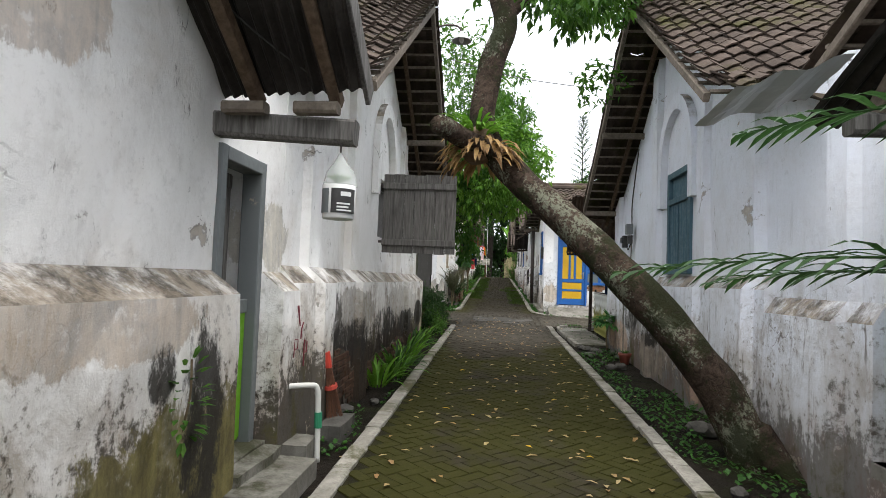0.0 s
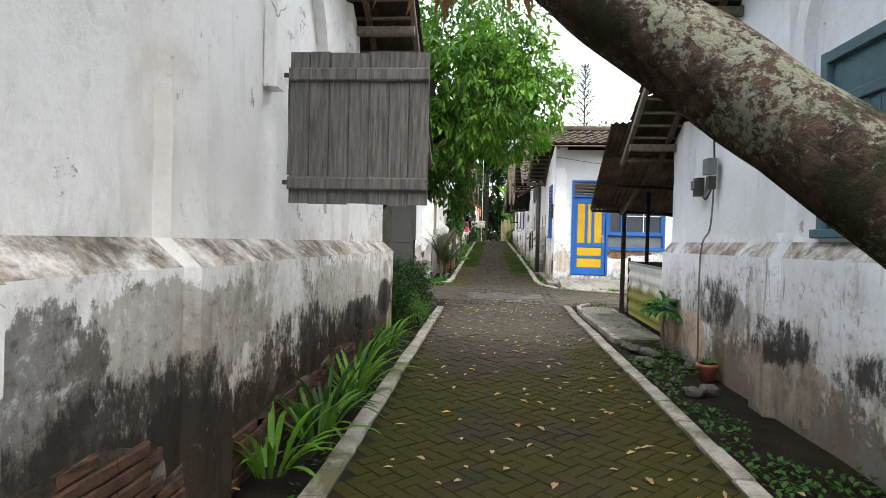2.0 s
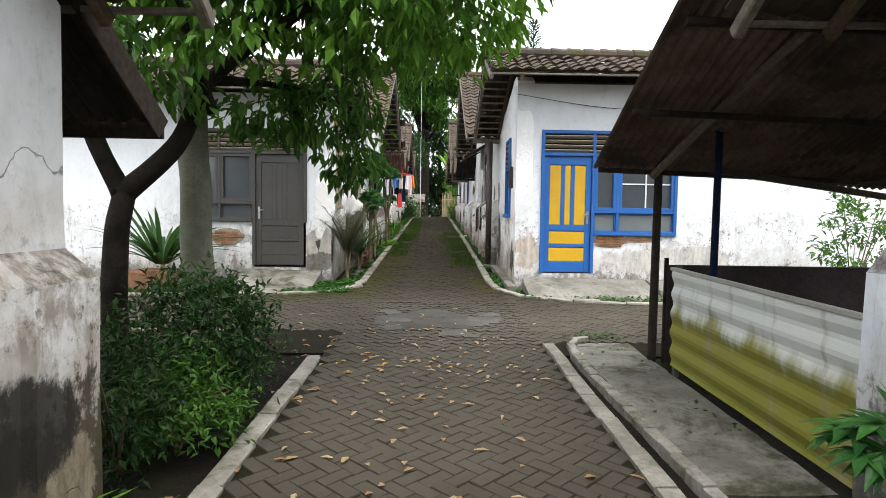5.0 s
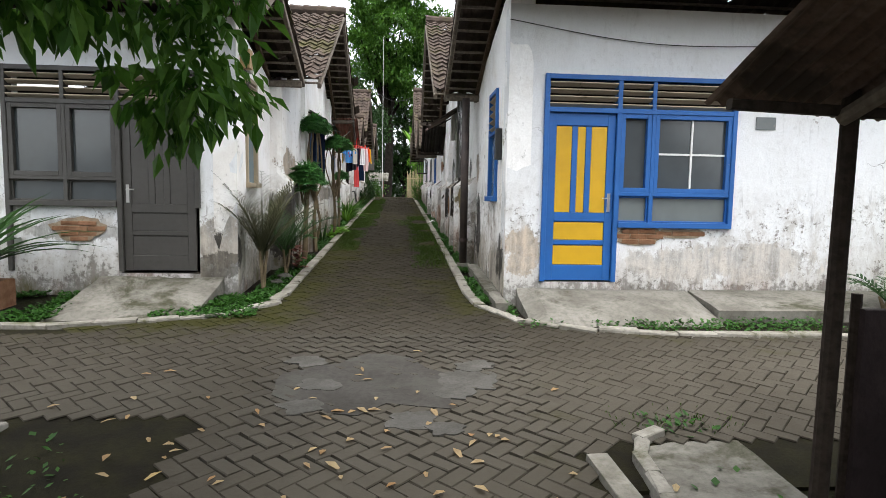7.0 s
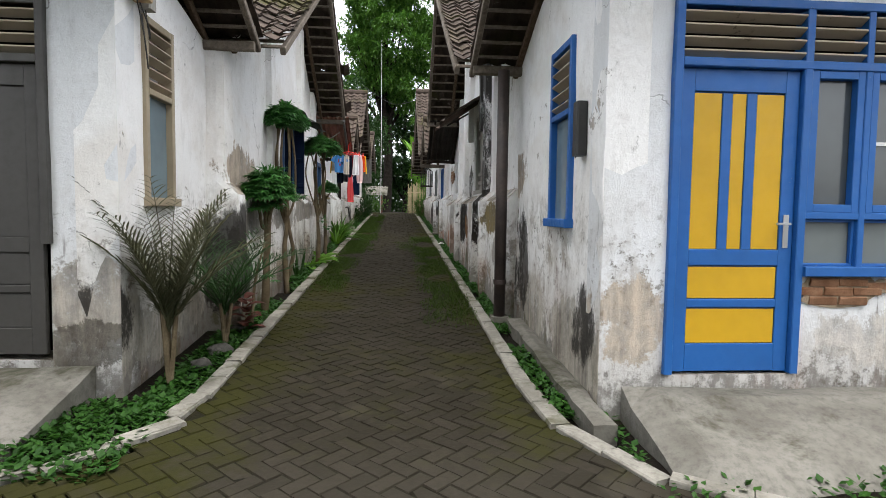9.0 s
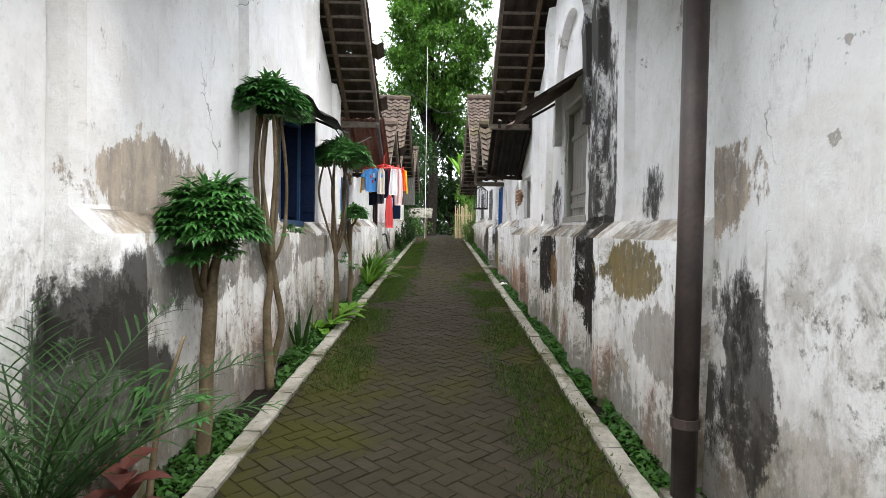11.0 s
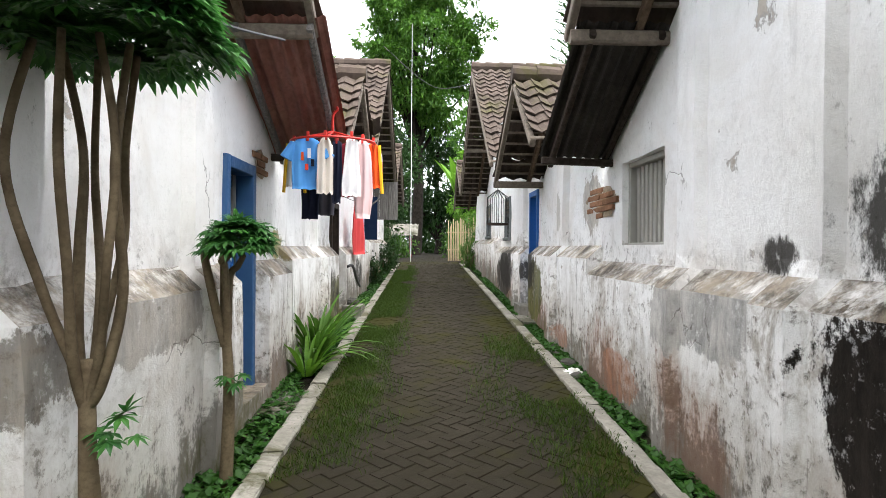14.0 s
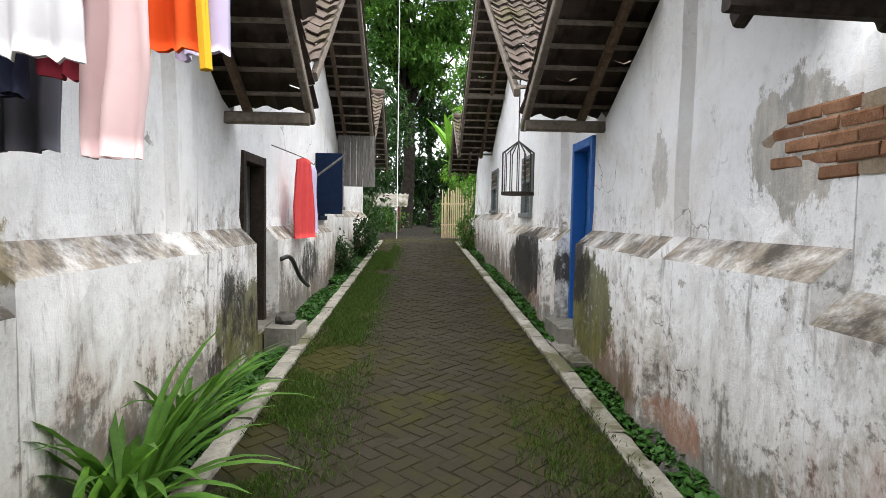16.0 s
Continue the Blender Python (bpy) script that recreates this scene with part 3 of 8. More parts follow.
# ---- walls ----
def wall(name, material, place, u0, u1, top, openings=(), ledge=None, prot=0.17, thick=0.3, bottom=None, piers=(), label="", uneven=0.022, seed=0.0):
    """A wall with real thickness in local (along, height, outward) axes, mapped to the world by place. top: height as a function of
    the place along it. openings: (from, to, low, high). ledge: height of the sloping top of the thicker foot. piers: (from, to, proud)."""
    cuts = {u0, u1}
    for a, b, *_ in openings:
        cuts |= {a, b}
    for a, b, _ in piers:
        cuts |= {a - 0.025, a, b, b + 0.025}
    us = sorted(c for c in cuts if u0 <= c <= u1)
    us = sorted({round(v, 4) for a, b in zip(us, us[1:]) for v in np.linspace(a, b, max(2, int((b - a) / 0.28) + 2))})
    zmax = max(top(u) for u in us)
    zmin = min(bottom(u) for u in us)
    cz = {zmin, zmax}
    for _, _, a, b in openings:
        cz |= {max(a, zmin), min(b, zmax)}
    if ledge is not None:
        cz |= {ledge, ledge + 0.14}
    zs = sorted(cz)
    zs = sorted({round(float(v), 4) for a, b in zip(zs, zs[1:]) for v in np.linspace(a, b, max(2, int((b - a) / 0.3) + 2))})

    def out(u, z):
        d = 0.0
        if ledge is not None:
            d = prot * min(1, max(0, (ledge + 0.14 + 0.05 * noise.noise((u * 1.4, seed, 7.0)) + 0.03 * noise.noise((u * 4.5, seed, 3.0)) - z) / 0.14))
        for a, b, proud in piers:
            if a <= u <= b:
                d += proud
        return d + uneven * (noise.noise((u * 0.9 + seed, z * 0.9, seed)) + 0.5 * noise.noise((u * 3.1, z * 3.1, seed + 4)))

    b = Build()
    index = {}

    def vert(u, z, back):
        z = min(z, top(u))
        key = (round(u, 4), round(z, 4), back)
        if key not in index:
            index[key] = len(b.v)
            b.v.append(tuple(place(u, z, -thick if back else out(u, z))))
        return index[key]

    def holed(u, z):
        return any(a < u < c and lo < z < hi for a, c, lo, hi in openings)

    def face(*ids):
        ids = [q for k, q in enumerate(ids) if q != ids[k - 1]]
        if len(set(ids)) >= 3:
            b.f.append(tuple(ids))

    nu, nz = len(us) - 1, len(zs) - 1
    solid = [[not holed((us[i] + us[i + 1]) / 2, (zs[j] + zs[j + 1]) / 2) and zs[j] < max(top(us[i]), top(us[i + 1])) for j in range(nz)] for i in range(nu)]
    for i in range(nu):
        for j in range(nz):
            if not solid[i][j]:
                continue
            a, c, lo, hi = us[i], us[i + 1], zs[j], zs[j + 1]
            face(vert(a, lo, 0), vert(c, lo, 0), vert(c, hi, 0), vert(a, hi, 0))
            face(vert(a, lo, 1), vert(a, hi, 1), vert(c, hi, 1), vert(c, lo, 1))
            if i == 0 or not solid[i - 1][j]:
                face(vert(a, lo, 1), vert(a, lo, 0), vert(a, hi, 0), vert(a, hi, 1))
            if i == nu - 1 or not solid[i + 1][j]:
                face(vert(c, lo, 0), vert(c, lo, 1), vert(c, hi, 1), vert(c, hi, 0))
            if j == 0 or not solid[i][j - 1]:
                face(vert(a, lo, 0), vert(a, lo, 1), vert(c, lo, 1), vert(c, lo, 0))
            if j == nz - 1 or not solid[i][j + 1]:
                face(vert(a, hi, 0), vert(c, hi, 0), vert(c, hi, 1), vert(a, hi, 1))
    ob = part(name, b, material)
    bm = bmesh.new()
    bm.from_mesh(ob.data)
    bmesh.ops.recalc_face_normals(bm, faces=bm.faces)
    bm.to_mesh(ob.data)
    bm.free()
    return tagged(ob, label, "wall", kind="structure")


def faces_east(x):
    return lambda u, z, d: (x + d, u, z)


def faces_west(x):
    return lambda u, z, d: (x - d, u, z)


def faces_south(y):
    return lambda u, z, d: (u, y - d, z)


def faces_north(y):
    return lambda u, z, d: (u, y + d, z)


def gable(points):
    """Height by linear steps between (along, height) points."""
    us, zs = [p[0] for p in points], [p[1] for p in points]
    return lambda u: float(np.interp(u, us, zs))


# ---- roofs ----
def tiled_slope(b, x0, x1, ya, za, yb, zb, tw=0.21, te=0.24):
    """Rows of wavy clay tiles from the eave (ya, za) to the ridge (yb, zb), each row lapping over the one below."""
    run = math.hypot(yb - ya, zb - za)
    dy, dz = (yb - ya) / run, (zb - za) / run
    ny, nz = (-dz, dy) if dy > 0 else (dz, -dy)
    rows, cols = max(1, int(run / te)), max(2, int((x1 - x0) / tw))
    tw = (x1 - x0) / cols
    for r in range(rows):
        s0, s1 = r * te - 0.03, min((r + 1) * te + 0.02, run)
        for c in range(cols):
            lift = random.uniform(-0.008, 0.014)
            slip = random.uniform(-0.02, 0.02)
            skew = random.uniform(-0.012, 0.012)
            i = len(b.v)
            for s, extra in ((s0 + slip, 0.052), (s1 + slip, 0.018)):
                for layer in (0, -0.016):
                    for k in range(5):
                        f = k / 4
                        w = 0.026 * math.cos(2 * math.pi * (f * 1.08)) + extra + lift + layer
                        x = x0 + (c + f * 1.08) * tw + skew * (1 if s > s0 + slip else -1)
                        b.v.append((x, ya + dy * s + ny * w, za + dz * s + nz * w))
            for k in range(4):
                b.f.append((i + k, i + k + 1, i + 11 + k, i + 10 + k))
                b.f.append((i + 5 + k, i + 15 + k, i + 16 + k, i + 6 + k))
                b.f.append((i + k, i + 5 + k, i + 6 + k, i + k + 1))
            b.f.append((i, i + 10, i + 15, i + 5))
            b.f.append((i + 4, i + 9, i + 19, i + 14))


def roof(label, x0, x1, front, ridge, rear, rafters=2, lane_side=1, sheet=None, beam_y=()):
    """A gabled roof across the lane's side: tiles above, open battens, rafters and purlins below. front, ridge, rear: (y, z).
    lane_side: 1 where the lane lies on the side of x1, -1 on that of x0."""
    t = thing("gable_roof", ((x0 + x1) / 2, ridge[0], ridge[1]), label, "roof", "tiled roofs along the lane")
    for a in (front, rear):
        if a is None:
            continue
        b = Build()
        tiled_slope(b, x0, x1, a[0], a[1] + 0.085, ridge[0], ridge[1] + 0.085)
        ob = sub("tiles", b, TILE, t, "moss-stained wavy clay tiles")
        ob["kind"] = "stuff"
        run = math.hypot(ridge[0] - a[0], ridge[1] - a[1])
        n = int(run / 0.24)
        ux, uz = (ridge[0] - a[0]) / run, (ridge[1] - a[1]) / run
        b = Build()
        for k in range(n + 1):
            y, z = a[0] + ux * k * 0.24, a[1] + uz * k * 0.24
            b.beam((x0 + random.uniform(0, 0.06) * (lane_side < 0), y, z + 0.035), (x1 - random.uniform(0, 0.06), y, z + 0.035 + random.uniform(-0.012, 0.012)), 0.045, 0.03, 0.004)
        ob = sub("battens", b, WOOD_PALE, t)
        ob["kind"] = "stuff"
        edge = x1 - 0.03 if lane_side > 0 else x0 + 0.03
        for k in range(rafters):
            x = edge - lane_side * k * 0.52
            sub("rafter", Build().beam((x, a[0], a[1] - 0.02), (x + random.uniform(-0.02, 0.02), ridge[0], ridge[1] - 0.02), 0.06, 0.085, 0.01), WOOD_BROWN if k else WOOD_PALE, t)
    for y, z in beam_y:
        xa, xb = (x1 - 1.25, x1 - 0.02) if lane_side > 0 else (x0 + 0.02, x0 + 1.25)
        sub("purlin", Build().beam((xa, y, z), (xb, y, z), 0.08, 0.1, 0.015), WOOD_PALE, t)
    b = Build()
    n = int((x1 - x0) / 0.3)
    for k in range(n):
        xs = x0 + (x1 - x0) * k / n
        b.tube([(xs, ridge[0], ridge[1] + 0.13), (xs + (x1 - x0) / n + 0.03, ridge[0], ridge[1] + 0.12)], [0.12, 0.105], 10)
    ob = sub("ridge_tiles", b, TILE, t)
    ob["kind"] = "stuff"
    return t


# ---- ground ----
def sheet_ground():
    b = Build()
    xs = [-600, -120, -40, -15, -6, -3.2, -2.4, -1.8, -1.45, -1.1, -0.5, 0.3, 1.1, 1.55, 1.9, 2.3, 2.8, 3.6, 6, 15, 40, 120, 600]
    ys = [-600, -100, -30, -12] + [-8 + 0.5 * k for k in range(121)] + [58, 70, 100, 200, 900]
    for y in ys:
        for x in xs:
            z = ground_z(max(y, -20)) - 0.035
            if abs(y) < 60 and abs(x) < 6 and not -1.15 < x < 1.5:
                z += 0.035 * noise.noise((x * 1.7, y * 1.3, 2.0))
            b.v.append((x, y, z))
    n = len(xs)
    for j in range(len(ys) - 1):
        for i in range(n - 1):
            k = j * n + i
            b.f.append((k, k + 1, k + 1 + n, k + n))
    return tagged(part("ground", b, SOIL, smooth=True), "damp brown soil with litter beside the lane", "ground", kind="structure")


sheet_ground()

# ---- the houses' walls ----
def g(y):
    return ground_z(y) - 0.15


roof_l1 = gable([(4.6, 3.05), (8.25, 5.4), (12.2, 2.75)])
wall("wall_west_1", LIME_A, faces_east(-1.75), -5, 4.55, gable([(-5, 4.2), (0, 5.0), (4.55, 3.0)]), [(3.42, 4.12, 0.25, 2.3)], 1.36, 0.2, bottom=g, piers=[(-2.0, -1.6, 0.08)], label="flaking lime-washed wall with a thick stained foot", uneven=0.03, seed=1)
wall("wall_west_2", LIME_A, faces_east(-1.75), 4.552, 12.2, roof_l1, [(8.3, 9.88, 2.08, 2.95)], 1.42, 0.17, bottom=g, piers=[(5.0, 5.35, 0.08), (6.5, 6.85, 0.08), (10.08, 10.42, 0.07), (11.72, 12.2, 0.05)], label="old lime-washed gable wall with mould at its foot", uneven=0.016, seed=2)
wall("wall_west_end", LIME_A, faces_north(11.9), -9, -1.752, lambda u: 2.75, [], bottom=lambda u: 0.0, label="lime-washed end wall")
roof_r1 = gable([(5.4, 3.2), (8.3, 5.45), (12.1, 3.02)])
wall("wall_east_1", LIME_B, faces_west(2.5), -5, 5.38, lambda u: 3.2, [(2.7, 3.9, 0.45, 2.3)], 1.3, 0.12, bottom=g, piers=[(4.2, 4.45, 0.09)], label="pale blue lime-washed wall", seed=3)
wall("wall_east_2", LIME_B, faces_west(2.5), 5.382, 12.1, roof_r1, [(7.62, 8.62, 1.72, 3.12)], 1.5, 0.12, bottom=g, piers=[(5.6, 5.95, 0.11), (7.0, 7.25, 0.08), (9.0, 9.3, 0.09), (11.75, 12.1, 0.08)], label="pale blue lime-washed gable wall with stained foot", seed=4)
wall("wall_east_end", LIME_B, faces_north(11.8), 2.502, 9, lambda u: 2.85, [], bottom=lambda u: 0.0, label="pale lime-washed end wall")

# second row, past the crossing
wall("wall_east_front", LIME_E, faces_south(19.7), 1.63, 9.0, lambda u: 4.15, [(2.08, 4.56, 1.45, 3.33), (2.08, 3.03, 0.75, 1.452)], bottom=lambda u: 0.2, label="white front wall with peeled patches", seed=5)
roof_r2a = gable([(19.7, 4.2), (20.0, 4.35), (22.6, 3.6)])
wall("wall_east_3", LIME_C, faces_west(1.63), 19.702, 22.6, roof_r2a, [(20.42, 21.05, 1.8, 3.28)], bottom=g, label="white lime-washed side wall", seed=6)
roof_r2b = gable([(22.6, 3.5), (26.7, 5.75), (29.4, 3.9), (30.9, 3.12)])
wall("wall_east_4", LIME_D, faces_west(1.65), 22.602, 30.9, roof_r2b, [(25.57, 26.7, 2.24, 3.62), (29.4, 30.36, 2.32, 3.08)], 2.02, 0.17, bottom=g, piers=[(24.04, 24.24, 0.08), (24.9, 25.15, 0.08), (27.5, 27.8, 0.09), (28.75, 29.0, 0.08)], label="white lime-washed gable wall with black mould and a thick foot", seed=7)
roof_r2c = gable([(30.9, 3.35), (32.3, 4.3), (34.2, 3.25), (34.3, 3.6), (38.2, 6.2), (38.8, 5.9)])
wall("wall_east_5", LIME_D, faces_west(1.65), 30.902, 38.8, roof_r2c, [(34.28, 35.0, 1.25, 3.24), (37.3, 38.1, 2.5, 3.4)], 2.18, 0.17, bottom=g, piers=[(32.3, 32.6, 0.08), (35.3, 35.6, 0.08)], label="white lime-washed wall with bared brick", seed=8)
wall("wall_east_6", LIME_C, faces_west(1.65), 38.802, 46.0, gable([(38.8, 5.9), (42.3, 3.9), (44.3, 4.9), (46, 3.7)]), [(41, 42, 2.6, 3.5)], 2.4, 0.17, bottom=g, label="white lime-washed wall", seed=9)
wall("wall_east_far", LIME_C, faces_north(45.7), 1.652, 9, lambda u: 3.3, [], bottom=lambda u: 1.0, label="white end wall")
wall("wall_west_front", LIME_E, faces_south(20.2), -9, -1.78, lambda u: 4.0, [(-4.6, -2.26, 1.6, 3.3), (-3.24, -2.26, 0.75, 1.602)], bottom=lambda u: 0.2, label="white front wall beside the crossing", seed=10)
wall("wall_west_3", LIME_C, faces_east(-1.78), 20.202, 22.1, gable([(20.2, 4.0), (22.1, 3.6)]), [(20.62, 21.2, 1.93, 3.38)], bottom=g, label="white lime-washed side wall", seed=11)
roof_l2b = gable([(22.1, 3.5), (26.3, 5.75), (29.4, 3.9), (30.9, 3.12)])
wall("wall_west_4", LIME_C, faces_east(-1.67), 22.102, 30.9, roof_l2b, [(25.5, 26.45, 2.14, 3.35), (29.33, 30.06, 1.1, 2.97)], 2.02, 0.15, bottom=g, piers=[(22.12, 22.4, 0.08), (24.4, 24.7, 0.08), (26.9, 27.2, 0.08), (28.6, 28.9, 0.08)], label="lime-washed gable wall with a grey stained foot", seed=12)
roof_l2c = gable([(30.9, 3.35), (32.2, 4.25), (33.8, 3.2), (33.9, 3.6), (37.0, 5.9), (38.8, 4.85)])
wall("wall_west_5", LIME_C, faces_east(-1.67), 30.902, 38.8, roof_l2c, [(34.08, 34.85, 1.3, 3.0), (37.9, 38.6, 2.4, 3.4)], 2.15, 0.15, bottom=g, piers=[(32.5, 32.75, 0.08)], label="white lime-washed gable wall with a mossy foot", seed=13)
wall("wall_west_6", LIME_C, faces_east(-1.67), 38.802, 45.5, gable([(38.8, 4.85), (40.3, 3.9), (43, 5.2), (45.5, 3.8)]), [(40, 41, 2.6, 3.6)], 2.4, 0.15, bottom=g, label="white lime-washed wall", seed=14)
wall("wall_west_far", LIME_C, faces_north(45.2), -9, -1.672, lambda u: 3.3, [], bottom=lambda u: 1.0, label="white end wall")

# far sides and party walls, added unseen to shut out daylight, coloured as unlit
wall("wall_back_1", DARKNESS, faces_west(-7.0), -5, 12.2, lambda u: 2.7, [], bottom=g, label="added plain back wall coloured dark as an unlit room")
wall("wall_back_2", DARKNESS, faces_west(-7.9), 20.4, 45.5, lambda u: 3.2, [], bottom=g, label="added plain back wall coloured dark as an unlit room")
wall("wall_back_3", DARKNESS, faces_east(7.9), -5, 12.1, lambda u: 2.8, [], bottom=g, label="added plain back wall coloured dark as an unlit room")
wall("wall_back_4", DARKNESS, faces_east(7.9), 20.0, 46, lambda u: 3.2, [], bottom=g, label="added plain back wall coloured dark as an unlit room")
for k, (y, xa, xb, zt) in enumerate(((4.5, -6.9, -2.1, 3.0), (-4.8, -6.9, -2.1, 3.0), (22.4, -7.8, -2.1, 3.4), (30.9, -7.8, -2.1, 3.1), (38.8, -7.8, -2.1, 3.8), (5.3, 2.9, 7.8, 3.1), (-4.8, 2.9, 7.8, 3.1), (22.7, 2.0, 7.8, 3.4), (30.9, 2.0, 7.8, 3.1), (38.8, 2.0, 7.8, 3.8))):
    wall("wall_party_%d" % (k + 1), DARKNESS, faces_south(y), xa, xb, lambda u, zt=zt: zt, [], bottom=lambda u: 0.0, thick=0.15, label="added plain inner wall coloured dark as an unlit room")

# unseen ceiling slabs, added to block daylight and keep the rooms dark
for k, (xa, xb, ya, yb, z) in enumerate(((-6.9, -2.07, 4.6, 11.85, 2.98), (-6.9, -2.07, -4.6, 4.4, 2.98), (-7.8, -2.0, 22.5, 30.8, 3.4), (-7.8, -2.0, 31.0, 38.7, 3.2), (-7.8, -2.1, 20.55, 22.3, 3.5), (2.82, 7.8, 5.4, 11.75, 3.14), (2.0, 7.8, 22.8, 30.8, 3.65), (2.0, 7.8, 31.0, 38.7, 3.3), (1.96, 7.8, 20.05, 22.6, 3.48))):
    tagged(part("ceiling_%d" % (k + 1), Build().box(xa, xb, ya, yb, z, z + 0.04), WOOD_DARK), "added dark ceiling slab that keeps daylight out", "ceiling", kind="structure")

# ---- the roofs ----
random.seed(11)
roof("clay-tiled gable roof with open eaves above the lane", -7, -1.0, (4.5, 3.05), (8.25, 5.5), (12.35, 2.75), 2, 1, beam_y=[(10.3, 3.95), (12.0, 2.9)])
roof("clay-tiled gable roof with open eaves above the lane", 1.78, 8, (5.2, 3.2), (8.3, 5.5), (12.5, 2.8), 2, -1, beam_y=[(10.2, 4.1), (12.05, 2.95)])
roof("low clay-tiled roof over the house at the crossing", 1.05, 9, (18.95, 4.1), (20.1, 4.65), (22.7, 3.5), 2, -1, beam_y=[(22.5, 3.48)])
roof("clay-tiled gable roof with open eaves above the lane", 0.88, 8, (22.75, 3.55), (26.7, 5.85), (29.45, 3.92), 2, -1, beam_y=[(29.35, 3.88)])
roof("low clay-tiled roof with open eaves above a doorway", 0.9, 8, (31.0, 3.4), (32.3, 4.35), (34.2, 3.3), 2, -1, beam_y=[(34.05, 3.28)])
roof("clay-tiled gable roof with open eaves above the lane", 0.85, 8, (34.3, 3.65), (38.2, 6.3), (42.3, 3.9), 2, -1, beam_y=[(40.5, 4.9)])
roof("clay-tiled gable roof with open eaves above the lane", 0.85, 8, (42.4, 3.9), (44.3, 5.0), (46.2, 3.7), 2, -1)
roof("low clay-tiled roof over the house at the crossing", -9, -1.25, (19.5, 3.9), (20.4, 4.45), (22.3, 3.6), 2, 1, beam_y=[(22.1, 3.55)])
roof("clay-tiled gable roof with open eaves above the lane", -8, -1.0, (22.35, 3.6), (26.3, 5.85), (29.45, 3.92), 2, 1, beam_y=[(29.35, 3.88)])
roof("low clay-tiled roof with open eaves above a doorway", -8, -0.95, (31.0, 3.4), (32.2, 4.3), (33.8, 3.25), 2, 1, beam_y=[(33.65, 3.22)])
roof("clay-tiled gable roof with open eaves above the lane", -8, -0.95, (33.9, 3.65), (37.0, 5.95), (40.3, 3.9), 2, 1, beam_y=[(39.2, 4.6)])
roof("clay-tiled gable roof with open eaves above the lane", -8, -0.95, (40.4, 3.9), (43.0, 5.3), (45.7, 3.8), 2, 1)
roof("dark clay-tiled roof behind the lean-to", -7, -1.72, (-5.0, 3.0), (-0.3, 5.1), (4.4, 3.0), 1, 1)
roof("clay-tiled roof above a side door", 2.52, 8, (-5.0, 3.1), (0.2, 5.2), (5.1, 3.2), 1, -1)

# ---- lane ----
LANE_W, LANE_E = -1.0, 1.42


def strip(b, x0, x1, y0, y1, lift, step=0.5):
    """A low slab that follows the slope of the ground."""
    ys = np.linspace(y0, y1, max(2, int((y1 - y0) / step) + 1))
    for a, c in zip(ys, ys[1:]):
        za, zc = ground_z(a) + lift, ground_z(c) + lift
        lo = 0.15
        b.quad((x0, a, za), (x1, a, za), (x1, c, zc), (x0, c, zc))
        b.quad((x0, a, za), (x0, c, zc), (x0, c, zc - lo), (x0, a, za - lo))
        b.quad((x1, c, zc), (x1, a, za), (x1, a, za - lo), (x1, c, zc - lo))
    for y, s in ((y0, 1), (y1, -1)):
        z = ground_z(y) + lift
        p = [(x0, y, z), (x0, y, z - 0.15), (x1, y, z - 0.15), (x1, y, z)]
        b.quad(*(p if s > 0 else p[::-1]))


b = Build()
strip(b, LANE_W, LANE_E, -8, 15.4, -0.003)
strip(b, -14, 14, 15.402, 18.6, -0.011)
strip(b, -1.25, 1.3, 18.602, 47, -0.001)
lane = tagged(part("lane", b, JOINT), "narrow lane of herringbone concrete pavers with moss", "lane", kind="structure")


def along(points, step):
    """Even steps along a line on the ground plan: (x, y, heading)."""
    pts = [Vector(p) for p in points]
    out, carry = [], 0.0
    for p, q in zip(pts, pts[1:]):
        d = (q - p).length
        s = carry
        while s < d:
            w = p + (q - p) * (s / d)
            out.append((w.x, w.y, math.atan2(q.y - p.y, q.x - p.x)))
            s += step
        carry = s - d
    return out


def kerb(label, points, width=0.14, step=0.55, lift=0.035):
    t = thing("kerb", (points[0][0], points[0][1], ground_z(points[0][1])), label, "kerb", kind="structure")
    meshes = []
    for k in range(3):
        b = Build().box(-step / 2 + 0.004, step / 2 - 0.004, -width / 2, width / 2, -0.16, 0, 0.012)
        b.v = [(x + random.uniform(-0.006, 0.006), y + random.uniform(-0.008, 0.008), z + random.uniform(-0.006, 0.006)) for x, y, z in b.v]
        me = b.mesh("kerb_stone")
        me.materials.append(KERB_MAT)
        meshes.append(me)
    for x, y, a in along(points, step):
        ob = new("kerb_stone", random.choice(meshes))
        ob.parent = t
        slope = (ground_z(y + 0.1) - ground_z(y - 0.1)) / 0.2 * math.sin(a)
        ob.location = (x - t.location.x, y - t.location.y, ground_z(y) + lift + random.uniform(-0.008, 0.008) - t.location.z)
        ob.rotation_euler = (0, -math.atan(slope), a + random.uniform(-0.012, 0.012))


random.seed(5)
kerb("pale worn concrete kerb along the lane", [(-1.07, -6), (-1.07, 15.1)])
kerb("pale worn concrete kerb along the lane", [(1.49, -6), (1.49, 15.3), (1.47, 15.8)])
kerb("thin mossy concrete edging curving round the pad", [(1.73, 12.3), (1.68, 15.3), (1.72, 15.7), (1.84, 15.95), (2.05, 16.07)], 0.09, 0.22, 0.05)
KERB_L = [(-9, 18.45), (-3.08, 18.58), (-2.25, 18.78), (-1.62, 19.05), (-1.25, 19.5), (-1.17, 20.2), (-1.17, 46.2)]
KERB_R = [(9, 18.15), (4.85, 18.2), (3.17, 18.26), (2.24, 18.45), (1.63, 18.83), (1.3, 19.5), (1.24, 20.2), (1.24, 29.4), (1.15, 46.2)]
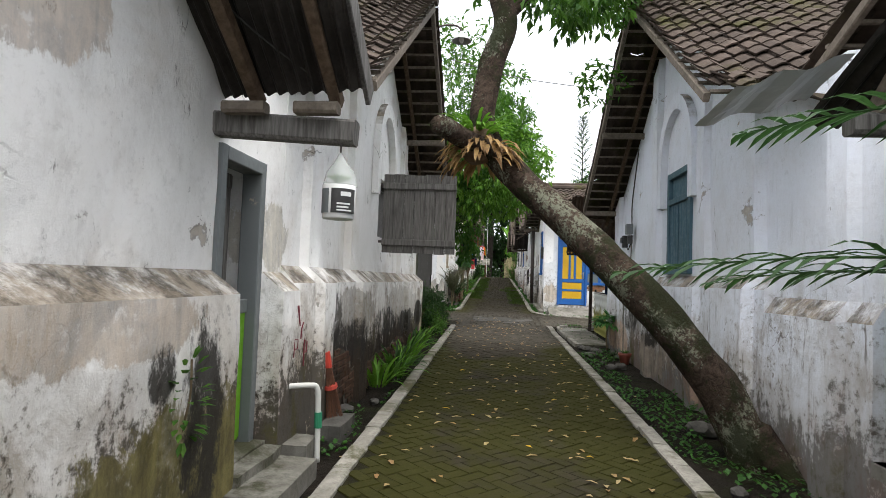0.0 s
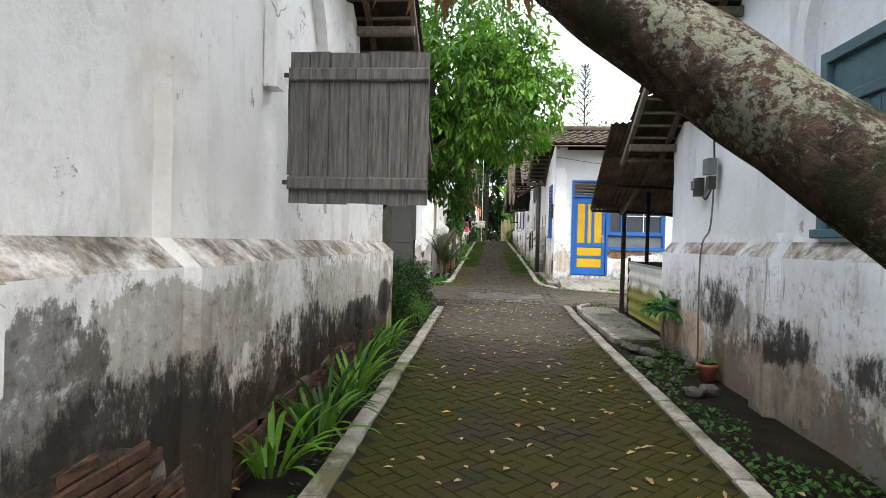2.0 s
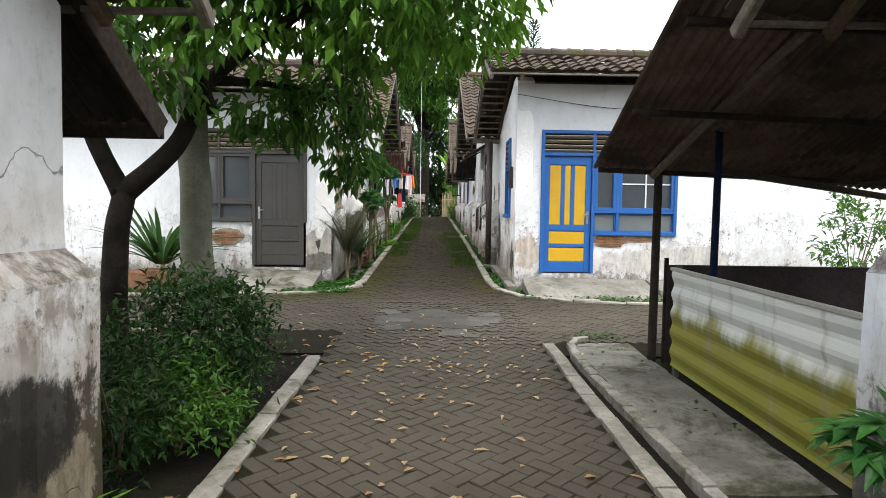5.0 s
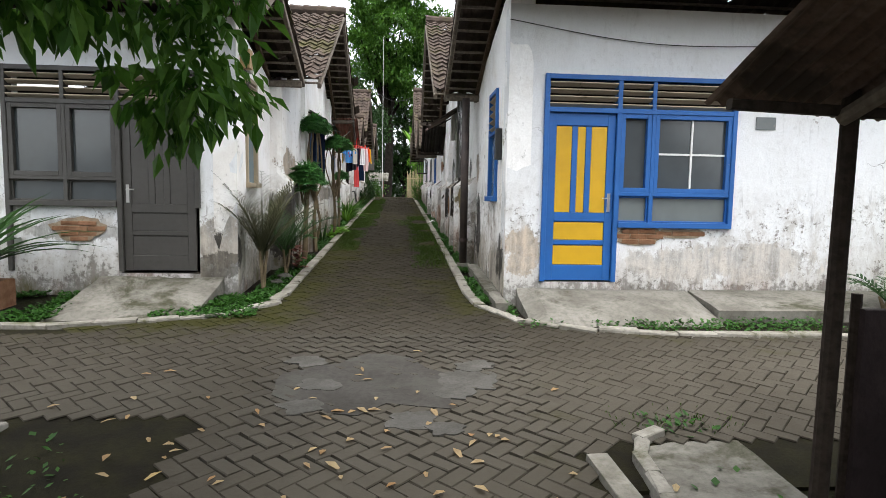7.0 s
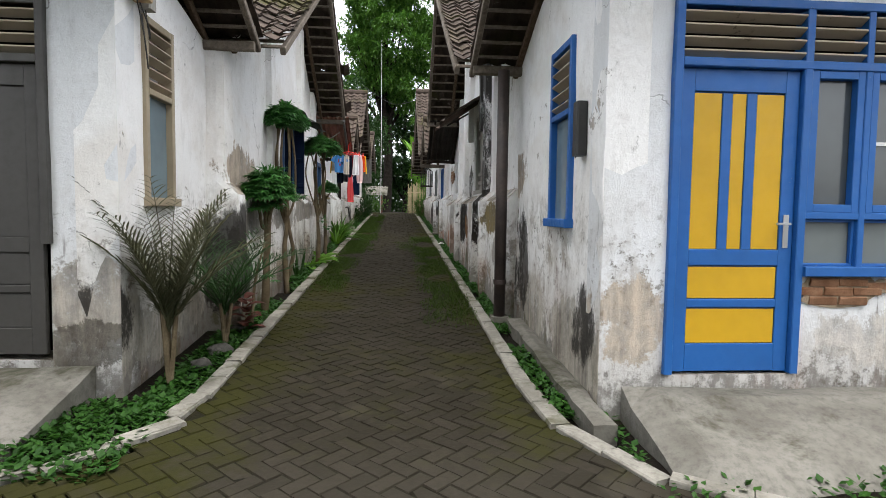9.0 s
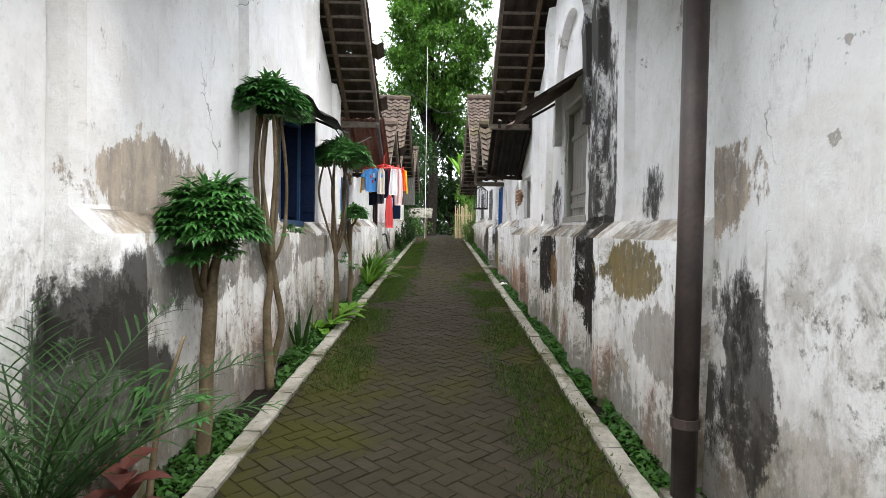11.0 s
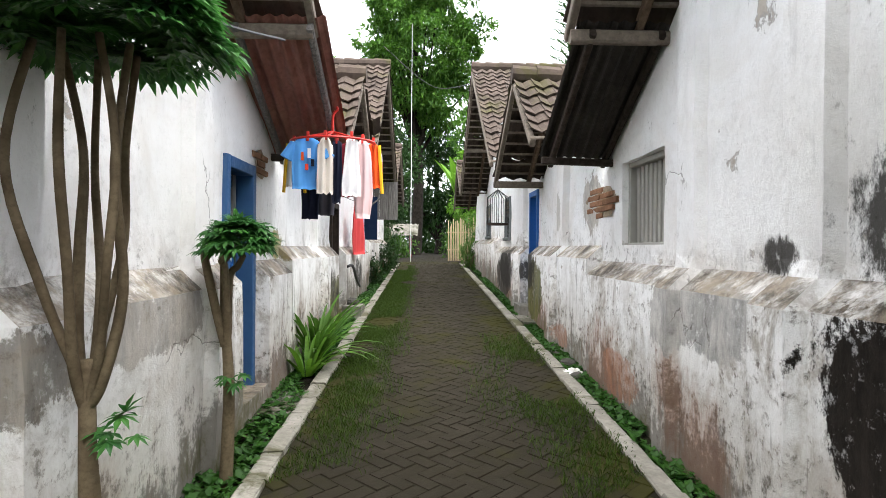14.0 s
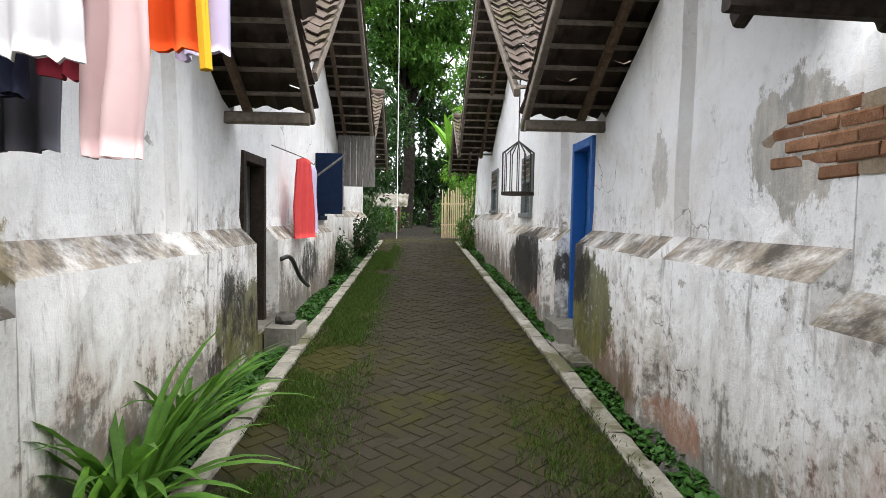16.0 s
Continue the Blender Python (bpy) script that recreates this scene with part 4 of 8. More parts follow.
kerb("pale concrete kerb curving round the corner", KERB_L, step=0.4)
kerb("pale concrete kerb curving round the corner", KERB_R, step=0.4)
kerb("pale concrete kerb beside the crossing", [(-9, 16.2), (-2.3, 16.2)])

# ---- joinery ----
def boxes(parent, name, material, items, label="", c=0.006):
    """Each item (x0, x1, y0, y1, z0, z1) in world metres becomes a part of its own."""
    made = []
    for it in items:
        made.append(sub(name, Build().box(*it, c), material, parent, label))
    return made


def front_unit(name, label, y, frame_mat, x0, x1, z0, z1, door, panels, panel_mat, windows, vents, low, rail):
    """A door with side windows and a louvred strip above, set in a wall that faces south at y.
    door: (x0, x1); windows: (x0, x1, z0, z1, glass, sash); vents: list of (x0, x1)."""
    t = thing(name, ((x0 + x1) / 2, y, z0), label, "door and window", kind="structure")
    ya, yb = y - 0.045, y + 0.09
    boxes(t, "frame_bar", frame_mat, [
        (x0, x0 + 0.06, ya, yb, z0, z1), (x1 - 0.06, x1, ya, yb, low, z1), (x0 + 0.06, x1 - 0.06, ya, yb, z1 - 0.06, z1),
        (x0 + 0.06, x1 - 0.06, ya + 0.002, yb, rail, rail + 0.06)])
    d0, d1 = door
    if d1 < x1 - 0.2:
        boxes(t, "frame_bar", frame_mat, [(d1, d1 + 0.06, ya + 0.004, yb, z0, z1 - 0.06), (d1 + 0.06, x1 - 0.06, ya - 0.02, yb, low, low + 0.07)])
    if d0 > x0 + 0.2:
        boxes(t, "frame_bar", frame_mat, [(d0 - 0.06, d0, ya + 0.004, yb, z0, z1 - 0.06), (x0 + 0.06, d0 - 0.06, ya - 0.02, yb, low, low + 0.07)])
    # the leaf
    leaf = sub("door_leaf", Build().box(d0 + 0.005, d1 - 0.005, y + 0.022, y + 0.05, z0 + 0.01, rail - 0.005, 0.004), frame_mat, t, "")
    w = d1 - d0
    stile = 0.105
    sub("stile", Build().box(d0 + 0.005, d0 + stile, y, y + 0.022, z0 + 0.012, rail - 0.006, 0.004), frame_mat, leaf)
    sub("stile", Build().box(d1 - stile, d1 - 0.005, y, y + 0.022, z0 + 0.012, rail - 0.006, 0.004), frame_mat, leaf)
    H = rail - z0
    cuts = [0.0, 0.1, 0.215, 0.25, 0.355, 0.415, 0.92, 1.0]
    for a, c in ((0, 1), (2, 3), (4, 5), (6, 7)):
        sub("rail", Build().box(d0 + stile, d1 - stile, y + 0.001, y + 0.022, z0 + H * cuts[a] + 0.012, z0 + H * cuts[c] - 0.004, 0.004), frame_mat, leaf)
    xa, xb = d0 + stile, d1 - stile
    for a, c in ((1, 2), (3, 4)):
        sub("panel", Build().box(xa + 0.004, xb - 0.004, y + 0.01, y + 0.0215, z0 + H * cuts[a], z0 + H * cuts[c], 0.003), panel_mat, leaf, "flat painted panel")
    ww = xb - xa
    for k, (a, c) in enumerate(((0.0, 0.31), (0.42, 0.58), (0.69, 1.0))):
        sub("panel", Build().box(xa + ww * a + 0.002, xa + ww * c - 0.002, y + 0.01, y + 0.0215, z0 + H * 0.415, z0 + H * 0.92, 0.003), panel_mat, leaf, "tall painted panel")
    for a, c in ((0.31, 0.42), (0.58, 0.69)):
        sub("muntin", Build().box(xa + ww * a, xa + ww * c, y + 0.002, y + 0.022, z0 + H * 0.415, z0 + H * 0.92, 0.004), frame_mat, leaf)
    hx = d1 - 0.06 if panels else d0 + 0.06
    hb = Build().box(hx - 0.02, hx + 0.02, y - 0.008, y, z0 + H * 0.42, z0 + H * 0.53, 0.004)
    hb.tube([(hx, y - 0.008, z0 + H * 0.5), (hx, y - 0.05, z0 + H * 0.5), (hx - (0.1 if panels else -0.1), y - 0.05, z0 + H * 0.5)], [0.009] * 3, 8)
    sub("door_handle", hb, CHROME, leaf, "worn chrome lever handle")
    for xa, xb, za, zb, glass, sash in windows:
        pane = sub("pane", Build().box(xa + 0.02, xb - 0.02, y + 0.03, y + 0.038, za + 0.02, zb - 0.02), glass, t, "dusty frosted glass pane")
        e = 0.055 if sash else 0.02
        ob = y - 0.03 if sash else y - 0.002
        for it in ((xa, xa + e, za, zb), (xb - e, xb, za, zb), (xa + e, xb - e, za, za + e), (xa + e, xb - e, zb - e, zb)):
            sub("sash_bar", Build().box(it[0], it[1], ob, y + 0.03, it[2], it[3], 0.004), frame_mat, t)
        if sash == 2:
            cx, cz = (xa + xb) / 2, (za + zb) / 2
            sub("glazing_bar", Build().box(cx - 0.012, cx + 0.012, y + 0.012, y + 0.03, za + e, zb - e), WHITE_PLASTIC, t, "pale glazing bar")
            sub("glazing_bar", Build().box(xa + e, xb - e, y + 0.014, y + 0.028, cz - 0.012, cz + 0.012), WHITE_PLASTIC, t, "pale glazing bar")
    n = 4
    for k, (xa, xb) in enumerate(vents):
        if k:
            sub("frame_bar", Build().box(xa - 0.055, xa - 0.005, ya + 0.006, yb, rail + 0.06, z1 - 0.06, 0.004), frame_mat, t)
        gap = (z1 - rail - 0.12) / n
        for q in range(n):
            zz = rail + 0.06 + gap * (q + 0.35)
            sub("louvre_slat", Build().beam((xa, y, zz), (xb, y, zz), 0.085, 0.016, 0.003, (0, 0.5, 0.87)), LOUVRE, t, "pale dusty louvre slat")
    return t


LOUVRE = painted("dusty_louvre_paint", (0.42, 0.36, 0.28), (0.2, 0.17, 0.13), 0.5, 0.7)

front_unit("door_1", "blue door with yellow panels and frosted windows beside it", 19.7, BLUE, 2.08, 4.56, 0.76, 3.33, (2.14, 3.0), 1, YELLOW,
           [(3.06, 3.45, 1.9, 2.87, GLASS_GREY, 1), (3.5, 4.5, 1.9, 2.87, GLASS_GREY, 2), (3.06, 3.45, 1.52, 1.85, GLASS_PALE, 0), (3.5, 4.5, 1.52, 1.85, GLASS_PALE, 0)],
           [(2.14, 3.0), (3.06, 3.44), (3.5, 4.5)], 1.45, 2.87)
boxes(bpy.data.objects["door_1"], "frame_bar", BLUE, [(3.45, 3.5, 19.664, 19.79, 1.5, 2.87), (3.06, 4.5, 19.668, 19.79, 1.85, 1.9)])
front_unit("door_2", "grey-brown panelled door with dark windows beside it", 20.2, GREY_PAINT, -4.6, -2.24, 0.78, 3.33, (-3.2, -2.3), 0, GREY_PAINT,
           [(-4.54, -3.9, 1.98, 2.87, GLASS_GREY, 1), (-3.85, -3.26, 1.98, 2.87, GLASS_GREY, 1), (-4.54, -3.9, 1.67, 1.93, GLASS_GREY, 0), (-3.85, -3.26, 1.67, 1.93, GLASS_GREY, 0)],
           [(-4.54, -3.9), (-3.85, -3.26), (-3.2, -2.3)], 1.6, 2.87)
boxes(bpy.data.objects["door_2"], "frame_bar", GREY_PAINT, [(-3.9, -3.85, 20.164, 20.29, 1.66, 2.87), (-4.54, -3.26, 20.168, 20.29, 1.93, 1.98)])


BLUE_FRAME = painted("deep_blue_frame_paint", (0.012, 0.05, 0.13), wear=0.15)


def side_window(name, label, x, out, y0, y1, z0, z1, frame_mat, glass, vent=0.0, w=0.06, inset=0.0):
    """A window in a wall along the lane. out: +1 faces the lane to the east, -1 to the west."""
    t = thing(name, (x, (y0 + y1) / 2, z0), label, "window", kind="structure")

    def bar(n, a, b, c, d, m, lab="", depth=(0.035, -0.09)):
        xs = sorted((x + out * (depth[0] - inset), x + out * (depth[1] - inset)))
        return sub(n, Build().box(xs[0], xs[1], a, b, c, d, 0.006), m, t, lab)

    bar("frame_bar", y0, y0 + w, z0, z1, frame_mat)
    bar("frame_bar", y1 - w, y1, z0, z1, frame_mat)
    bar("frame_bar", y0 + w, y1 - w, z1 - w, z1, frame_mat)
    bar("window_sill", y0 - 0.02, y1 + 0.02, z0 - 0.05, z0 + 0.02, frame_mat, "", (0.07, -0.09))
    top = z1 - w - vent
    if vent:
        bar("frame_bar", y0 + w, y1 - w, top - 0.05, top, frame_mat)
        n = max(3, int(vent / 0.1))
        for k in range(n):
            zz = top + vent * (k + 0.4) / n
            sub("louvre_slat", Build().beam((x, y0 + w, zz), (x, y1 - w, zz), 0.08, 0.015, 0.003, (-out * 0.5, 0, 0.87)), LOUVRE if frame_mat != TEAL else TEAL, t)
        top -= 0.05
    if glass:
        bar("pane", y0 + w, y1 - w, z0 + 0.02, top, glass, "dusty pane", (-0.02, -0.03))
    return t


side_window("window_1", "small blue-framed window with louvres above", 1.63, -1, 20.42, 21.05, 1.8, 3.28, BLUE, GLASS_BLUE, 0.5)
side_window("window_2", "cream-framed window with louvres above", -1.78, 1, 20.62, 21.2, 1.93, 3.38, CREAM, GLASS_BLUE, 0.5)
win = side_window("window_3", "faded teal wooden window with closed shutters", 2.5, -1, 7.62, 8.62, 1.72, 3.12, TEAL, None, 0.0, 0.09)
for a in (7.71, 8.17):
    leaf = sub("shutter", Build().box(2.5, 2.53, a, a + 0.44, 1.76, 2.66, 0.004), TEAL, win, "faded teal boarded shutter")
    for k in range(4):
        sub("board", Build().box(2.488, 2.5, a + 0.01 + k * 0.107, a + 0.105 + k * 0.107, 1.79, 2.64, 0.005), TEAL, leaf)
sub("transom", Build().box(2.46, 2.58, 7.71, 8.53, 2.66, 2.74, 0.006), TEAL, win)
sub("pane", Build().box(2.52, 2.53, 7.71, 8.53, 2.74, 3.03), TEAL, win)
win = side_window("window_4", "barred window with grey wooden frame", 1.65, -1, 29.4, 30.36, 2.32, 3.08, CREAM_GREY, None, 0.0, 0.05, 0.1)
for k in range(9):
    y = 29.5 + 0.095 * k
    sub("bar", Build().box(1.77, 1.8, y - 0.03, y + 0.03, 2.34, 3.03, 0.006), CREAM_GREY, win, "flat painted wooden bar")
win = side_window("window_5", "window boarded up with cream-grey planks", 1.65, -1, 25.57, 26.7, 2.24, 3.62, CREAM_GREY, None, 0.0, 0.07, 0.06)
for k in range(7):
    y = 25.66 + 0.138 * k
    sub("board", Build().box(1.74, 1.77, y, y + 0.134, 2.27, 3.54, 0.006), CREAM_GREY, win)
for z in (2.36, 2.52, 3.2):
    sub("batten", Build().box(1.715, 1.74, 25.66, 26.62, z, z + 0.07, 0.006), CREAM_GREY, win)
win = side_window("window_6", "dark blue window with shutters folded inwards", -1.67, 1, 25.5, 26.45, 2.14, 3.35, BLUE_FRAME, None, 0.0, 0.07)
for name, p, q in (("shutter", (-1.66, 26.36), (-1.98, 26.33)), ("shutter", (-1.66, 25.52), (-2.05, 25.62))):
    sh = sub(name, Build().beam((p[0], p[1], 2.74), (q[0], q[1], 2.74), 0.035, 1.14, 0.006), BLUE_DK, win, "open dark blue shutter")
    d = Vector((q[0] - p[0], q[1] - p[1], 0))
    for z in (2.24, 3.2):
        sub("batten", Build().beam((p[0], p[1] - 0.025, z), (q[0], q[1] - 0.025, z), 0.02, 0.08, 0.004), BLUE_DK, sh)
leaf = sub("shutter", Build().beam((-1.64, 26.43, 2.75), (-1.46, 26.42, 2.75), 0.03, 1.2, 0.006), BLUE_DK, win, "folded dark blue shutter leaf standing out")
for z in (2.3, 2.75, 3.2):
    sub("rail", Build().beam((-1.63, 26.408, z), (-1.47, 26.398, z), 0.014, 0.07, 0.004), BLUE_DK, leaf)
win = side_window("window_7", "unglazed window with grey inner boards", -1.75, 1, 8.3, 9.88, 2.08, 2.95, WOOD_GREY, None, 0.0, 0.05, 0.08)
for k in range(8):
    sub("board", Build().box(-1.95, -1.92, 8.36 + 0.186 * k, 8.543 + 0.186 * k, 2.1, 2.9, 0.004), WOOD_GREY, win)
win = side_window("window_8", "grey weathered window", 1.65, -1, 37.3, 38.1, 2.5, 3.4, FRAME_GREY, GLASS_GREY, 0.3)
win = side_window("window_9", "window with a dark shutter", -1.67, 1, 37.9, 38.6, 2.4, 3.4, BLUE_DK, GLASS_GREY, 0.0)
win = side_window("window_10", "grey window", 1.65, -1, 41, 42, 2.6, 3.5, FRAME_GREY, GLASS_GREY, 0.3)
win = side_window("window_11", "grey window", -1.67, 1, 40, 41, 2.6, 3.6, FRAME_GREY, GLASS_GREY, 0.3)

# the big weathered shutter that stands open across the lane's edge
sh = thing("window_shutter", (-1.6, 7.95, 1.8), "weathered grey plank shutter standing wide open", "shutter")
for k in range(7):
    x = -1.6 + 0.147 * k
    sub("plank", Build().box(x, x + 0.143, 7.935, 7.965, 1.83 + random.uniform(-0.008, 0.008), 2.93 + random.uniform(-0.01, 0.01), 0.005), WOOD_GREY, sh)
for z in (1.93, 2.72):
    sub("batten", Build().box(-1.6, -0.575, 7.9, 7.933, z, z + 0.095, 0.012), WOOD_GREY, sh, "thick weathered cross batten")
for z in (1.97, 2.76):
    sub("hinge", Build().box(-1.66, -1.45, 7.966, 7.975, z, z + 0.035, 0.003), IRON_BLACK, sh)


def lane_door(name, label, x, out, y0, y1, z0, z1, frame_mat, leaf_mat, recess=0.12):
    t = thing(name, (x, (y0 + y1) / 2, z0), label, "door", kind="structure")

    def bx(n, a, b, c, d, e, f, m, lab="", parent=None):
        xs = sorted((x + out * a, x + out * b))
        return sub(n, Build().box(xs[0], xs[1], c, d, e, f, 0.006), m, parent or t, lab)

    bx("door_post", -0.12, 0.03, y0, y0 + 0.08, z0, z1, frame_mat)
    bx("door_post", -0.12, 0.03, y1 - 0.08, y1, z0, z1, frame_mat)
    bx("lintel", -0.12, 0.032, y0 + 0.08, y1 - 0.08, z1 - 0.09, z1, frame_mat)
    leaf = bx("door_leaf", -recess, -recess - 0.035, y0 + 0.085, y1 - 0.085, z0 + 0.02, z1 - 0.095, leaf_mat)
    for f in (0.06, 0.42, 0.5, 0.9):
        zz = z0 + (z1 - z0) * f
        bx("rail", -recess + 0.014, -recess, y0 + 0.1, y1 - 0.1, zz, zz + 0.1, leaf_mat, "", leaf)
    bx("threshold", 0.12, -0.3, y0, y1, z0 - 0.1, z0, CONCRETE)
    return t


d = lane_door("door_3", "green half door under an open grey upper leaf", -1.75, 1, 3.42, 4.12, 0.28, 2.3, FRAME_GREY, WOOD_GREY, 0.2)
lower = sub("lower_leaf", Build().box(-1.84, -1.805, 3.5, 4.04, 0.3, 1.22, 0.004), GREEN_PAINT, d, "bright lime-green lower leaf")
for k in range(4):
    sub("board", Build().box(-1.806, -1.795, 3.51 + 0.133 * k, 3.636 + 0.133 * k, 0.32, 1.2, 0.004), GREEN_PAINT, lower)
sub("top_rail", Build().box(-1.82, -1.785, 3.5, 4.04, 1.2, 1.3, 0.006), FRAME_GREY, d, "pale grey rail")
lane_door("door_4", "teal wooden door with a pale frame", 2.5, -1, 2.7, 3.9, 0.45, 2.3, TEAL, TEAL)
d = lane_door("door_5", "dark blue door with a painted floral curtain pattern", -1.67, 1, 29.33, 30.06, 1.08, 2.97, BLUE_MID, BLUE_DK, 0.16)
random.seed(8)
for k in range(34):
    y, z = random.uniform(29.45, 29.95), random.uniform(1.2, 2.35)
    b = Build()
    a0 = random.uniform(0, 6.28)
    pts = [(-1.807, y + 0.035 * math.cos(a0 + s), z + 0.05 * math.sin(a0 + s)) for s in np.linspace(0, 3.6, 6)]
    b.tube(pts, [0.004, 0.009, 0.012, 0.012, 0.009, 0.004], 5)
    sub("painted_curl", b, BLUE, d, "lighter blue painted curl")
lane_door("door_6", "plain blue door", 1.65, -1, 34.28, 35.0, 1.3, 3.24, BLUE, BLUE)
# the leaf here is a dark sheet that paints the doorway's unlit inside
lane_door("door_7", "open doorway with a wooden frame and a dark sheet as its shade", -1.67, 1, 34.08, 34.85, 1.32, 3.0, WOOD_DARK, DARKNESS, 0.25)

# arched plaster hoods over openings
def arch(label, x, out, yc, z, rad, material, t=0.16, proud=0.1):
    th = thing("arched_moulding", (x, yc, z), label, "moulding")
    b = Build()
    n = 18
    for k in range(n):
        a0, a1 = math.pi * k / n, math.pi * (k + 1) / n
        q = []
        for a in (a0, a1):
            for r in (rad, rad + t):
                for d in (0.0, proud):
                    q.append((x + out * d, yc + r * math.cos(a), z + r * math.sin(a) * 1.25))
        b.quad(q[1], q[3], q[7], q[5])
        b.quad(q[0], q[1], q[5], q[4])
        b.quad(q[2], q[6], q[7], q[3])
    for s in (-1, 1):
        y0, y1 = sorted((yc + s * rad, yc + s * (rad + t)))
        b.box(*sorted((x, x + out * proud)), y0, y1, z - 0.55, z, 0.01)
    sub("arch", b, material, th)
    return th


arch("pale blue plaster arch around a window head", 2.5, -1, 8.15, 3.2, 0.6, LIME_B)
arch("mould-blackened plaster arch around a window head", 1.65, -1, 26.15, 3.75, 0.72, LIME_D)
arch("plaster arch over the shuttered window", -1.75, 1, 8.5, 3.2, 0.55, LIME_A)


# ---- sheet-iron awnings ----
def corrugated(b, p00, p10, p01, p11, waves, amp=0.018, rows=6):
    """A wavy sheet between four corners; the waves run from the first edge to the second."""
    p00, p10, p01, p11 = (Vector(p) for p in (p00, p10, p01, p11))
    nrm = (p10 - p00).cross(p01 - p00).normalized()
    n = waves * 6
    for layer in (0, 1):
        i0 = len(b.v)
        for r in range(rows + 1):
            for k in range(n + 1):
                u, v = k / n, r / rows
                p = p00 * (1 - u) * (1 - v) + p10 * u * (1 - v) + p01 * (1 - u) * v + p11 * u * v
                w = amp * math.sin(2 * math.pi * waves * u) + 0.01 * noise.noise((u * 5, v * 5, amp * 99))
                b.v.append(tuple(p + nrm * (w + 0.003 * layer)))
        for r in range(rows):
            for k in range(n):
                a = i0 + r * (n + 1) + k
                q = (a, a + 1, a + n + 2, a + n + 1)
                b.f.append(q if layer else q[::-1])
    return b


aw = thing("lean_to_roof", (-1.3, 2.4, 2.6), "sooty corrugated lean-to roof on rough rafters above a doorway", "roof")
sub("sheet", corrugated(Build(), (-1.95, 3.55, 2.62), (-0.82, 3.3, 2.6), (-1.95, 0.9, 4.4), (-0.82, 0.9, 4.4), 14), IRON_DARK, aw, "sooty corrugated sheets")
sub("beam", Build().beam((-1.95, 3.4, 2.42), (-0.87, 3.4, 2.36), 0.13, 0.15, 0.02), WOOD_GREY, aw, "thick weathered beam")
for x in (-1.5, -1.0):
    sub("rafter", Build().beam((x, 3.42, 2.55), (x - 0.05, 1.0, 4.2), 0.07, 0.1, 0.012), WOOD_BROWN, aw)
for s, x in ((0, -1.52), (1, -1.08)):
    sub("cleat", Build().box(x - 0.13, x + 0.13, 3.22, 3.32, 2.44, 2.51, 0.015), WOOD_PALE, aw, "short pale wooden cleat")
for y, z in ((2.6, 3.08), (1.9, 3.55)):
    sub("batten", Build().beam((-1.95, y, z), (-0.85, y, z), 0.05, 0.05, 0.008), WOOD_PALE, aw)
sub("fascia", Build().beam((-0.82, 3.5, 2.62), (-0.82, 0.9, 4.4), 0.03, 0.16, 0.006), WOOD_GREY, aw)

aw = thing("lean_to_roof", (2.2, 2.8, 2.7), "bent tin sheet and tiles on a projecting beam above a door", "roof")
b = Build()
tiled_slope(b, 1.9, 4.5, 4.6, 2.95, 5.5, 3.5)
sub("tiles", b, TILE, aw)["kind"] = "stuff"
sub("tin_sheet", corrugated(Build(), (1.15, 3.5, 2.46), (1.78, 3.5, 2.62), (1.25, 3.15, 2.58), (1.85, 3.15, 2.76), 2, 0.02), Nodes("galvanised_tin", 0.5, 0.4).done((0.5, 0.5, 0.5)), aw, "pale bent tin sheet")
sub("beam", Build().beam((1.9, 3.3, 2.42), (2.55, 3.3, 2.42), 0.12, 0.12, 0.02), WOOD_GREY, aw)
sub("rafter", Build().beam((2.05, 3.3, 2.5), (2.15, 2.2, 3.6), 0.08, 0.1, 0.01), WOOD_PALE, aw)
sub("rafter", Build().beam((2.4, 3.3, 2.5), (2.4, 2.2, 3.6), 0.08, 0.1, 0.01), WOOD_DARK, aw)
sub("sheet", corrugated(Build(), (1.85, 3.7, 2.52), (2.6, 3.7, 2.52), (1.9, 1.2, 3.6), (2.6, 1.2, 3.6), 8), IRON_DARK, aw)

aw = thing("lean_to_roof", (-2.6, 12.7, 2.5), "blackened low sheet roof behind the gable wall's end", "roof")
sub("sheet", corrugated(Build(), (-1.62, 13.05, 2.33), (-5.5, 13.05, 2.33), (-1.72, 12.25, 3.0), (-5.5, 12.25, 3.0), 30), IRON_DARK, aw)
sub("fascia", Build().beam((-1.6, 13.06, 2.3), (-5.5, 13.06, 2.3), 0.03, 0.16, 0.006), WOOD_DARK, aw)
sub("verge_board", Build().beam((-1.61, 13.06, 2.28), (-1.7, 12.25, 2.94), 0.03, 0.17, 0.006), WOOD_DARK, aw)
for x in (-2.4, -4.2):
    sub("post", Build().tube([(x, 12.95, 0.1), (x, 12.95, 2.35)], [0.05, 0.045], 8), WOOD_DARK, aw)

# the stall beside the crossing
st = thing("corrugated_awning", (2.8, 14.0, 0.3), "rusted corrugated awning on poles beside the gable wall", "awning")
sub("roof_sheet", corrugated(Build(), (1.85, 15.45, 2.3), (5.2, 15.45, 2.1), (1.55, 12.1, 3.3), (5.2, 12.1, 3.4), 40, 0.016, 8), RUST, st, "rusted corrugated sheets with holes")
for x, y, z, m, r in ((2.47, 15.25, 2.35, WOOD_DARK, 0.045), (2.72, 14.5, 2.6, BLUE_DK, 0.035), (5.1, 15.3, 2.15, WOOD_PALE, 0.04)):
    sub("pole", Build().tube([(x, y, 0.2), (x + 0.01, y, z)], [r, r * 0.9], 10), m, st)
